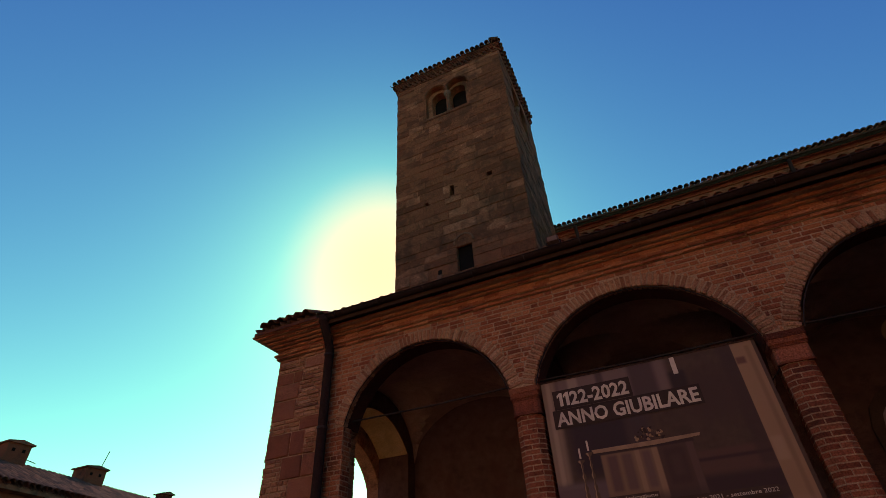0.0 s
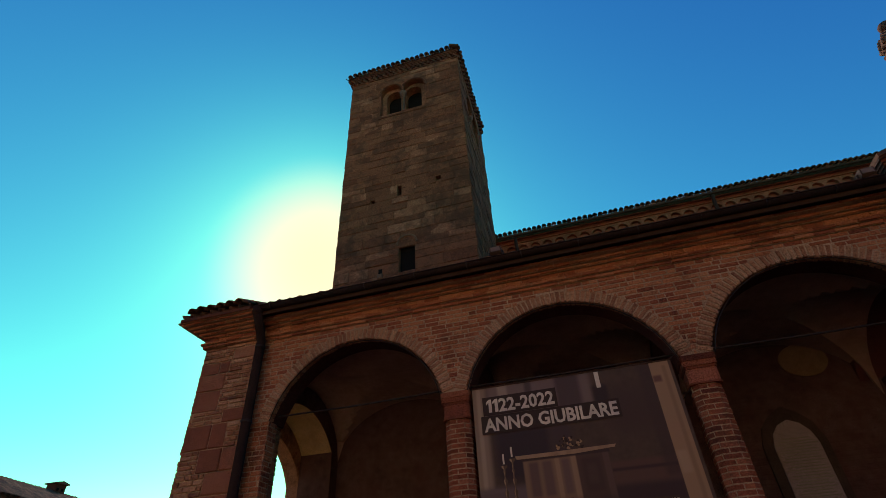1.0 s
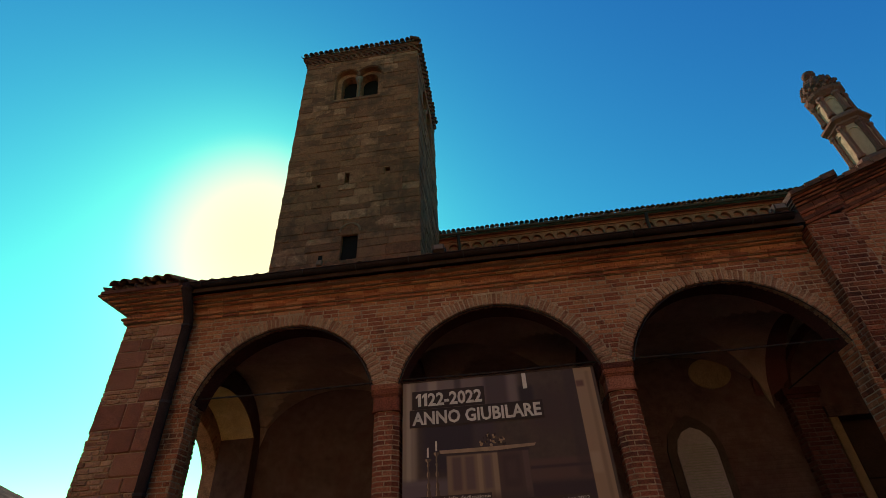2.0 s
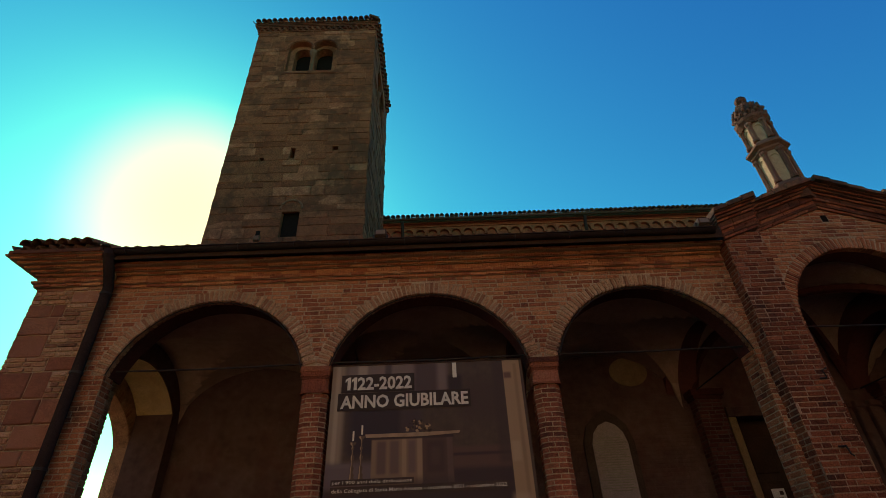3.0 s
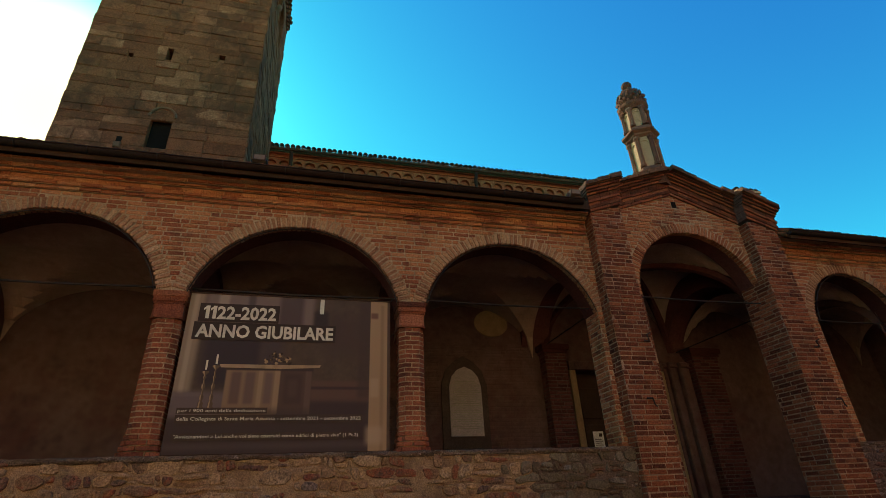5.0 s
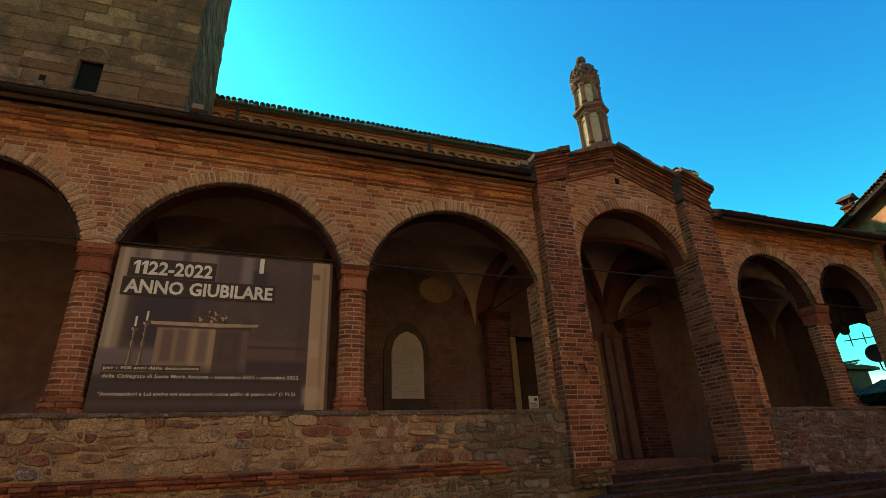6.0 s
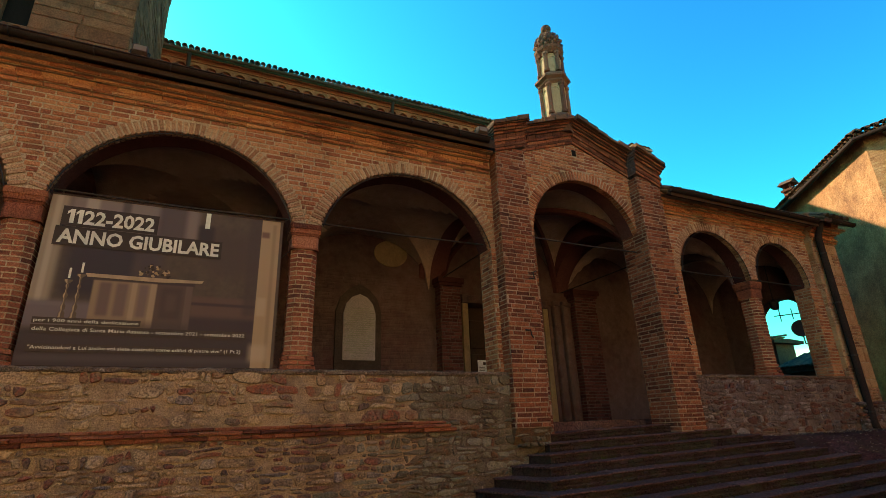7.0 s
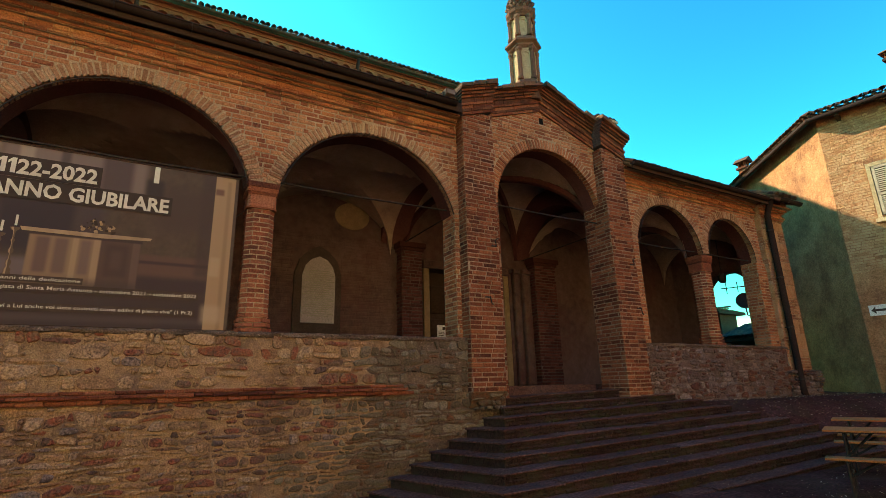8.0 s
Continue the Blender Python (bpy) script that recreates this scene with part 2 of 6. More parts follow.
# dark brick; the shade inside the portico is put into this colour
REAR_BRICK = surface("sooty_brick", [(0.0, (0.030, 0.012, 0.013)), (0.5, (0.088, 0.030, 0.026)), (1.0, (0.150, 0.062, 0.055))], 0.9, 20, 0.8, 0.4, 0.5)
SOFT_MORTAR = surface("dull_mortar", [(0.2, (0.207, 0.127, 0.085)), (0.6, (0.368, 0.242, 0.171)), (0.9, (0.483, 0.331, 0.242))], 0.95, 30, 1.0, 0.7, 0.0, stain=((0.081, 0.055, 0.048), 1.4, 0.55, 0.75, 0.6))
HOUSE_STONE = surface("rough_house_render", [(0.0, (0.205, 0.090, 0.050)), (0.5, (0.375, 0.186, 0.096)), (1.0, (0.480, 0.268, 0.140))], 0.95, 7, 1.6, 1.0, 0.0, stain=((0.140, 0.072, 0.046), 1.2, 0.44, 0.7, 0.75), fine=26, grit=0.45)
DARK_MORTAR = surface("sooty_mortar", [(0.2, (0.07, 0.046, 0.043)), (0.9, (0.15, 0.101, 0.091))], 0.95, 20, 1.0, 0.5, 0.0)
# near-black that stands for the unlit depth of holes and openings
OPENING_DARK = plain("black_board", (0.012, 0.009, 0.008), 1.0)
SLATE = plain("dark_slate", (0.072, 0.050, 0.042), 0.86)


# ------------------------------------------------------------ building helpers
ROOT = {}


def thing(name, label, category, group="", kind="", at=(0, 0, 0)):
    ob = new(name)
    ob.empty_display_size = 0.2
    ob.location = at
    ROOT[ob.name] = Matrix.Translation(at)
    return tagged(ob, label, category, group, kind)


def attach(ob, parent):
    ob.parent = parent
    ob.matrix_parent_inverse = ROOT.get(parent.name, Matrix()).inverted()
    return ob


class Geo:
    """Vertices and faces of one mesh."""

    def __init__(self):
        self.v, self.f = [], []

    def add(self, verts, faces):
        k = len(self.v)
        self.v.extend(tuple(p) for p in verts)
        self.f.extend(tuple(k + i for i in face) for face in faces)
        return self

    def box(self, x0, x1, y0, y1, z0, z1):
        return self.add([(x0, y0, z0), (x1, y0, z0), (x1, y1, z0), (x0, y1, z0), (x0, y0, z1), (x1, y0, z1), (x1, y1, z1), (x0, y1, z1)],
                        [(0, 3, 2, 1), (4, 5, 6, 7), (0, 1, 5, 4), (1, 2, 6, 5), (2, 3, 7, 6), (3, 0, 4, 7)])

    def hexa(self, p):
        """Eight corners, ordered as in box()."""
        return self.add(p, [(0, 3, 2, 1), (4, 5, 6, 7), (0, 1, 5, 4), (1, 2, 6, 5), (2, 3, 7, 6), (3, 0, 4, 7)])

    def slab(self, x0, x1, y0, y1, z0, z1, c=0.006, jit=0.0, rnd=random):
        """A box with its front (low y) edges chamfered."""
        j = lambda: rnd.uniform(-jit, jit)
        front = [(x0 + c + j(), y0 + j(), z0 + c + j()), (x1 - c + j(), y0 + j(), z0 + c + j()), (x1 - c + j(), y0 + j(), z1 - c + j()), (x0 + c + j(), y0 + j(), z1 - c + j())]
        rim = [(x0, y0 + c, z0), (x1, y0 + c, z0), (x1, y0 + c, z1), (x0, y0 + c, z1)]
        back = [(x0, y1, z0), (x1, y1, z0), (x1, y1, z1), (x0, y1, z1)]
        f = [(0, 1, 2, 3)]
        for a in range(4):
            b = (a + 1) % 4
            f += [(a + 4, b + 4, b, a), (a + 8, b + 8, b + 4, a + 4)]
        return self.add(front + rim + back, f)

    def prism(self, poly, lo, hi, axis="y"):
        """A polygon drawn out along an axis: (x, z) along y, (y, z) along x, (x, y) along z."""
        put = {"y": lambda p, d: (p[0], d, p[1]), "x": lambda p, d: (d, p[0], p[1]), "z": lambda p, d: (p[0], p[1], d)}[axis]
        n = len(poly)
        f = [tuple(range(n)), tuple(range(2 * n - 1, n - 1, -1))]
        f += [(i, n + i, n + (i + 1) % n, (i + 1) % n) for i in range(n)]
        return self.add([put(p, lo) for p in poly] + [put(p, hi) for p in poly], f)

    def lathe(self, profile, sides=8, at=(0, 0, 0), turn=0.0):
        """Profile of (radius, z), bottom to top."""
        k, vs, fs = len(profile), [], []
        for r, z in profile:
            for s in range(sides):
                a = turn + 2 * math.pi * s / sides
                vs.append((at[0] + r * math.cos(a), at[1] + r * math.sin(a), at[2] + z))
        for i in range(k - 1):
            for s in range(sides):
                t = (s + 1) % sides
                fs.append((i * sides + s, i * sides + t, (i + 1) * sides + t, (i + 1) * sides + s))
        fs += [tuple(range(sides - 1, -1, -1)), tuple(range((k - 1) * sides, k * sides))]
        return self.add(vs, fs)

    def tube(self, path, r, sides=8):
        """A round bar along a line of points."""
        pts = [Vector(p) for p in path]
        vs, fs = [], []
        for i, p in enumerate(pts):
            d = (pts[min(i + 1, len(pts) - 1)] - pts[max(i - 1, 0)]).normalized()
            u = d.cross(Vector((0.31, 0.2, 0.93))).normalized()
            w = d.cross(u)
            vs += [p + r * (math.cos(a) * u + math.sin(a) * w) for a in (2 * math.pi * s / sides for s in range(sides))]
        for i in range(len(pts) - 1):
            for s in range(sides):
                t = (s + 1) % sides
                fs.append((i * sides + s, i * sides + t, (i + 1) * sides + t, (i + 1) * sides + s))
        fs += [tuple(range(sides - 1, -1, -1)), tuple(range((len(pts) - 1) * sides, len(pts) * sides))]
        return self.add(vs, fs)

    def mesh(self, name, material, smooth=False):
        me = bpy.data.meshes.new(name)
        me.from_pydata(self.v, [], self.f)
        me.validate()
        bm = bmesh.new()
        bm.from_mesh(me)
        bmesh.ops.recalc_face_normals(bm, faces=bm.faces)
        bm.to_mesh(me)
        bm.free()
        me.materials.append(material)
        if smooth:
            me.polygons.foreach_set("use_smooth", [True] * len(me.polygons))
        me.update()
        return me


def part(name, geo, material, parent, label="", smooth=False, kind=""):
    ob = new(name, geo.mesh(name, material, smooth))
    attach(ob, parent)
    return tagged(ob, label, kind=kind)


def setting(name, geo, material, label, category="", smooth=False, kind="structure"):
    return tagged(new(name, geo.mesh(name, material, smooth)), label, category, kind=kind)


def face_pose(origin, normal):
    """A plane whose local x runs along it, local -y looks along normal, local z is up."""
    n = Vector(normal).normalized()
    x = Vector((-n.y, n.x, 0)).normalized()
    m = Matrix.Identity(4)
    m.col[0][:3], m.col[1][:3], m.col[2][:3], m.col[3][:3] = x, -n, (0, 0, 1), origin
    return m


PIECES = {}


def piece_mesh(kind, length, height, depth, material, variant, chamfer):
    key = (kind, round(length, 2), round(height, 3), round(depth, 3), material.name, variant)
    if key not in PIECES:
        rnd = random.Random(str(key))
        g = Geo()
        L, H = key[1] / 2, key[2] / 2
        g.slab(-L, L, 0, depth, -H, H, chamfer, chamfer * 0.6, rnd)
        PIECES[key] = g.mesh(kind, material)
    return PIECES[key]


def lay(rects, parent, m, material, name="brick", depth=0.06, chamfer=0.006, proud=0.008, singles=300, order=None, seed=1, tilt=0.0):
    """Lays pieces (s0, s1, z0, z1) on the plane m: the first of them, in the given order, as objects, the rest as one mesh."""
    rnd = random.Random(seed)
    rects = [r for r in rects if r[1] - r[0] > 0.025 and r[3] - r[2] > 0.012]
    if order:
        rects = sorted(rects, key=order)
    rest = Geo()
    turn = m.to_3x3()
    for i, (s0, s1, z0, z1) in enumerate(rects):
        out = rnd.uniform(0, proud)
        if i < singles:
            me = piece_mesh(name, s1 - s0, z1 - z0, depth, material, rnd.randrange(3), chamfer)
            ob = new(name, me)
            local = Matrix.Translation(((s0 + s1) / 2, -out, (z0 + z1) / 2))
            if tilt:
                local = local @ Matrix.Rotation(rnd.uniform(-tilt, tilt), 4, "Y")
            ob.matrix_world = m @ local
            attach(ob, parent)
        else:
            g = Geo().slab(s0, s1, -out, depth, z0, z1, chamfer, chamfer * 0.6, rnd)
            rest.add([m @ Vector(p) for p in g.v], g.f)
    if rest.v:
        me = bpy.data.meshes.new(name + "_rows")
        me.from_pydata(rest.v, [], rest.f)
        me.materials.append(material)
        ob = attach(new(name + "_field", me), parent)
        tagged(ob, kind="stuff")


def courses(x0, x1, z0, z1, gaps, rise=0.076, joint=0.0185, length=0.265, seed=1):
    """Brick courses over x0..x1, z0..z1; gaps(z) gives the stretches that are left out at a height."""
    rnd = random.Random(seed)
    out = []
    n = max(1, round((z1 - z0) / rise))
    h = (z1 - z0) / n
    for i in range(n):
        a, b = z0 + i * h + joint / 2, z0 + (i + 1) * h - joint / 2
        free = [(x0, x1)]
        for g0, g1 in gaps((a + b) / 2):
            nxt = []
            for f0, f1 in free:
                if g1 <= f0 or g0 >= f1:
                    nxt.append((f0, f1))
                    continue
                if g0 > f0:
                    nxt.append((f0, g0))
                if g1 < f1:
                    nxt.append((g1, f1))
            free = nxt
        for f0, f1 in free:
            s = f0 - rnd.uniform(0, length) * 0.9
            while s < f1:
                L = length * (0.47 if rnd.random() < 0.3 else rnd.uniform(0.85, 1.1))
                e0, e1 = max(s, f0), min(s + L, f1)
                if e1 - e0 > 0.04:
                    out.append((e0 + joint / 2, e1 - joint / 2, a + rnd.uniform(-.003, .003), b + rnd.uniform(-.003, .003)))
                s += L
    return out


def arc(cx, half, spring, crown, n=24):
    """Points of a round or segmental arch from left to right: (x, z)."""
    rise = crown - spring
    R = (half * half + rise * rise) / (2 * rise)
    cz = crown - R
    a0 = math.atan2(spring - cz, half)
    return [(cx - R * math.cos(a0 + (math.pi - 2 * a0) * i / n), cz + R * math.sin(a0 + (math.pi - 2 * a0) * i / n)) for i in range(n + 1)], R, cz


def arch_gap(cx, half, spring, crown, ring):
    pts, R, cz = arc(cx, half, spring, crown)

    def gap(z):
        if z < spring - 0.02:
            return (cx - half, cx + half)
        q = (R + ring) ** 2 - (z - cz) ** 2
        if q <= 0:
            return None
        w = math.sqrt(q)
        return (cx - w, cx + w)
    return gap


def voussoirs(parent, m, cx, half, spring, crown, ring, material, depth=0.2, seed=3, wide=0.075):
    """Bricks set on end round an arch, each an object of its own."""
    rnd = random.Random(seed)
    pts, R, cz = arc(cx, half, spring, crown)
    a0 = math.atan2(spring - cz, half)
    n = int((math.pi - 2 * a0) * (R + ring / 2) / wide)
    for i in range(n):
        a = a0 + (math.pi - 2 * a0) * (i + 0.5) / n
        w = (math.pi - 2 * a0) * (R + 0.02) / n - 0.020
        key = ("voussoir", round(w, 3), ring, depth, material.name, i % 3)
        if key not in PIECES:
            g = Geo()
            r2 = random.Random(str(key))
            g.slab(-w / 2, w / 2, 0, depth, -ring / 2 + 0.004, ring / 2 - 0.004, 0.006, 0.004, r2)
            k = 1 + ring / R * 0.8
            g.v = [(x * (k if z > 0 else 1), y, z) for x, y, z in g.v]
            PIECES[key] = g.mesh("voussoir", material)
        ob = new("voussoir", PIECES[key])
        rr = R + ring / 2 + rnd.uniform(-.006, .006)
        ob.matrix_world = m @ Matrix.Translation((cx - rr * math.cos(a), -rnd.uniform(0.0, 0.012), cz + rr * math.sin(a))) @ Matrix.Rotation(a - math.pi / 2, 4, "Y")
        attach(ob, parent)


def rubble(x0, x1, z0, z1, bottom, parent, m, material, seed, singles=300, order=None, size=0.2, skip=(), bare=0.1):
    """Broken field stones fitted into wavering courses; a share of the cells stays bare mortar."""
    rnd = random.Random(seed)
    levels = [z0]
    while levels[-1] < z1 - 0.05:
        levels.append(levels[-1] + rnd.choice((0.28, 0.4, 0.5, 0.62, 0.8)) * size)
    levels[-1] = z1
    wave = [[rnd.uniform(0, 6.28) for _ in range(3)] for _ in levels]

    def edge(k, x):
        if k in (0, len(levels) - 1):
            return levels[k]
        a, b, c = wave[k]
        return levels[k] + 0.1 * size * (math.sin(2.3 * x + a) + 0.7 * math.sin(6.1 * x + b) + 0.6 * math.sin(13.7 * x + c))

    stones = []
    for k in range(len(levels) - 1):
        x, slant = x0 - rnd.uniform(0, size), 0.0
        while x < x1:
            w = size * rnd.choice((0.35, 0.5, 0.7, 0.9, 1.1, 1.5, 2.0))
            nxt = rnd.uniform(-0.16, 0.16) * size
            cx = x + w / 2
            lo, hi = edge(k, cx), edge(k + 1, cx)
            mid = (lo + hi) / 2
            if x0 < cx < x1 and hi - lo > 0.03 and mid > bottom(cx) - 0.1 and not any(a - 0.4 * (hi - lo) < mid < b + 0.4 * (hi - lo) for a, b in skip) and rnd.random() > bare:
                gap = rnd.uniform(0.004, 0.012)
                cells = [(k, 0.0, 1.0)]
                if hi - lo > 0.55 * size and rnd.random() < 0.35:
                    s = rnd.uniform(0.35, 0.65)
                    cells = [(k, 0.0, s), (k, s, 1.0)]
                for kk, f0, f1 in cells:
                    at = lambda u, v: (x + gap + (w - 2 * gap) * u + (slant * (1 - u) + nxt * u) * (v - 0.5) * 2,
                                       edge(kk, x + w * u) * (1 - v) + edge(kk + 1, x + w * u) * v)
                    d = (f1 - f0)
                    g0, g1 = f0 + gap / (hi - lo), f1 - gap / (hi - lo)
                    c = [rnd.uniform(0.10, 0.33) for _ in range(8)]
                    q = [(c[0], g0), (0.5 + rnd.uniform(-.2, .2), g0), (1 - c[1], g0), (1, g0 + c[2] * d), (1, g1 - c[3] * d), (1 - c[4], g1), (0.5 + rnd.uniform(-.2, .2), g1), (c[5], g1), (0, g1 - c[6] * d), (0, g0 + c[7] * d)]
                    pts = [at(u, v) for u, v in q]
                    stones.append([(px + rnd.uniform(-.004, .004), pz + rnd.uniform(-.005, .005)) for px, pz in pts])
            x += w
            slant = nxt
    centre = lambda p: (sum(a for a, b in p) / len(p), sum(b for a, b in p) / len(p))
    if order:
        stones.sort(key=lambda p: order(centre(p)))
    rest = {}
    pick = (lambda a, b: material(a, b, rnd)) if callable(material) else (lambda a, b: material)
    for i, poly in enumerate(stones):
        cx, cz = centre(poly)
        stuff_ = pick(cx, cz)
        n = len(poly)
        out = rnd.choice((0.002, 0.005, 0.009, 0.013, 0.02))
        tip, roll = rnd.uniform(-.04, .04), rnd.uniform(-.05, .05)
        rim = [(a - cx, 0.04, b - cz) for a, b in poly]
        edge_ = [((a - cx) * 0.985, 0.002 - out * 0.4, (b - cz) * 0.97) for a, b in poly]
        face = []
        for a, b in poly:
            dx, dz = a - cx, b - cz
            L = max(0.02, math.hypot(dx, dz))
            k = max(0.5, 1 - 0.011 / L)
            face.append((dx * k, -out - 0.004 + dx * tip + dz * roll + rnd.uniform(-.0025, .0025), dz * k))
        mid = [(rnd.uniform(-.01, .01), -out - 0.006 - rnd.uniform(0, .006), rnd.uniform(-.01, .01))]
        vs = rim + edge_ + face + mid
        f = []
        for k in range(n):
            t = (k + 1) % n
            f += [(k, t, n + t, n + k), (n + k, n + t, 2 * n + t, 2 * n + k), (2 * n + k, 2 * n + t, 3 * n)]
        if i < singles:
            ob = new("stone", Geo().add(vs, f).mesh("stone", stuff_))
            ob.matrix_world = m @ Matrix.Translation((cx, 0, cz))
            attach(ob, parent)
        else:
            rest.setdefault(stuff_.name, (Geo(), stuff_))[0].add([m @ (Vector(p) + Vector((cx, 0, cz))) for p in vs], f)
    for g_, stuff_ in rest.values():
        tagged(attach(new("stone_field", g_.mesh("stones", stuff_)), parent), kind="stuff")


def rough_strip(x0, x1, y0, y1, z0, z1, step, amount, seed):
    """A long slab with a crumbled, uneven face."""
    g = Geo()
    prof = [(y1, z0), (y0 + 0.02, z0), (y0, z0 + 0.015), (y0 - 0.004, (z0 + z1) / 2), (y0, z1 - 0.015), (y0 + 0.025, z1), ((y0 + y1) / 2, z1 + 0.004), (y1, z1)]
    n, k = max(2, int((x1 - x0) / step)), len(prof)
    for i in range(n + 1):
        x = x0 + (x1 - x0) * i / n
        for j, (y, z) in enumerate(prof):
            a = noise.noise((x * 5, j * 0.8 + seed, 1.0)) + 0.8 * noise.noise((x * 17, j * 1.7, seed))
            b = noise.noise((x * 6, j * 0.9, seed + 5.0)) + 0.6 * noise.noise((x * 21, j * 2.1, seed + 9.0))
            g.v.append((x, y + (amount * a if 0 < j < 7 else 0), z + amount * 0.8 * b))
    for i in range(n):
        g.f += [(i * k + j, i * k + (j + 1) % k, (i + 1) * k + (j + 1) % k, (i + 1) * k + j) for j in range(k)]
    g.f += [tuple(range(k)), tuple(n * k + j for j in reversed(range(k)))]
    return g


HOLLOW = {}


def tile_mesh(length, r0, r1, upside=False):
    key = (round(length, 2), r0, r1, upside)
    if key not in HOLLOW:
        g = Geo()
        n = 6
        vs = []
        for d, r in ((0, r0), (length, r1)):
            for rr in (r, r - 0.014):
                for k in range(n + 1):
                    a = math.pi * k / n
                    vs.append((rr * math.cos(a), d, rr * math.sin(a) * (-1 if upside else 1)))
        w = n + 1
        f = []
        for k in range(n):
            f += [(k, k + 1, 2 * w + k + 1, 2 * w + k), (w + k, 3 * w + k, 3 * w + k + 1, w + k + 1), (k, w + k, w + k + 1, k + 1), (2 * w + k, 2 * w + k + 1, 3 * w + k + 1, 3 * w + k)]
        f += [(0, 2 * w, 3 * w, w), (n, w + n, 3 * w + n, 2 * w + n)]
        g.add(vs, f)
        HOLLOW[key] = g.mesh("roof_tile", TILE, True)
    return HOLLOW[key]


def tiled_slope(parent, a, b, up, rows, pitch=0.2, seed=5, single_rows=1, ridge_limit=300, length=0.42):
    """Barrel tiles from the eave a-b up the slope vector up; the eave rows as objects, those above in one mesh."""
    rnd = random.Random(seed)
    a, b, up = Vector(a), Vector(b), Vector(up)
    along = (b - a).normalized()
    uph = up.normalized()
    nrm = along.cross(uph).normalized()
    if nrm.z < 0:
        nrm = -nrm
    n = int((b - a).length / pitch)
    step = up.length / rows
    rest = Geo()
    made = 0
    for r in range(rows):
        for i in range(n):
            for low in (True, False):
                o = a + along * ((i + (0.0 if low else 0.5)) * pitch + rnd.uniform(-.012, .012)) + uph * (step * r + rnd.uniform(-.03, .03)) + nrm * ((0.055 if low else 0.075) + 0.012 * rnd.random())
                lift = (uph + nrm * 0.06).normalized()
                x = along if not low else along
                m = Matrix.Identity(4)
                z = x.cross(lift).normalized()
                if z.z < 0:
                    z = -z
                m.col[0][:3], m.col[1][:3], m.col[2][:3], m.col[3][:3] = x, lift, z, o
                me = tile_mesh(length, pitch * 0.47, pitch * 0.40, low)
                if r < single_rows and made < ridge_limit:
                    ob = new("roof_tile", me)
                    ob.matrix_world = m
                    attach(ob, parent)
                    made += 1
                else:
                    k = len(rest.v)
                    rest.v += [tuple(m @ v.co) for v in me.vertices]
                    rest.f += [tuple(k + j for j in p.vertices) for p in me.polygons]
    if rest.v:
        me = bpy.data.meshes.new("roof_tiles")
        me.from_pydata(rest.v, [], rest.f)
        me.materials.append(TILE)
        tagged(attach(new("tile_field", me), parent), kind="stuff")


def interp(x, table):
    for (x0, y0), (x1, y1) in zip(table, table[1:]):
        if x <= x1:
            return y0 + (y1 - y0) * max(0, min(1, (x - x0) / (x1 - x0)))
    return table[-1][1]


# ------------------------------------------------------------ ground
def ground_z(x, y):
    rise = 0.60 + 0.0657 * x + 0.50 * min(y, 0.3)
    s = max(0.0, min(1.0, (x - 4.5) / 5.0))
    rise = min(rise, 1.08) - 0.7 * (1 - s * s * (3 - 2 * s))
    xr = 11.6 + 0.44 * (-0.59 - y) / 0.29
    q = max(0.0, min(1.0, (x - xr) / 0.7))
    rise -= 0.4 * (1 - q * q * (3 - 2 * q))
    k = 0.12
    return k * math.log(math.exp(0.1 / k) + math.exp(min(rise, 3) / k))


g = Geo()
xs = [-400, -120, -60, -30] + [-20 + i * 0.5 for i in range(92)] + [30, 40, 60, 120, 400]
ys = [-400, -120, -60, -30] + [-20 + i * 0.5 for i in range(72)] + [20, 40, 60, 120, 400]
for y in ys:
    for x in xs:
        g.v.append((x, y, ground_z(max(-20, min(25, x)), max(-20, min(4, y))) + (0.02 * noise.noise((x * 0.9, y * 0.9, 0)) if abs(x) < 30 else 0)))
W = len(xs)
g.f = [(j * W + i, j * W + i + 1, (j + 1) * W + i + 1, (j + 1) * W + i) for j in range(len(ys) - 1) for i in range(W - 1)]
setting("ground", g, GROUND, "dark worn cobbled square rising beside the steps", "ground", True)

# ------------------------------------------------------------ portico: levels
SPRING, CROWN, RING = 4.44, 5.60, 0.20
EAVE = 6.26
FLOOR = 1.49
PARAPET = 2.28
BAYS = [(-1.66, 1.46), (1.685, 1.50), (5.115, 1.49)]        # centre, half width
BAYS_R = [(12.48, 1.13), (14.88, 1.0)]
SPRING_R, CROWN_R = 4.48, 5.54
PORTAL = (8.92, 1.34, 4.80, 6.17)
FRONT = face_pose((0, 0, 0), (0, -1, 0))


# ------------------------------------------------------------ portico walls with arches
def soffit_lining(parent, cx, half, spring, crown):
    """The arch lining behind its front ring, in brick darkened for the shade under it."""
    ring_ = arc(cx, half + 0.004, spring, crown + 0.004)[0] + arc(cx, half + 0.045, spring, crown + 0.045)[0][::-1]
    part("soffit_lining", Geo().prism(ring_, 0.125, 0.441), REAR_BRICK, parent, "brick lining under the arch, darkened for its shade")


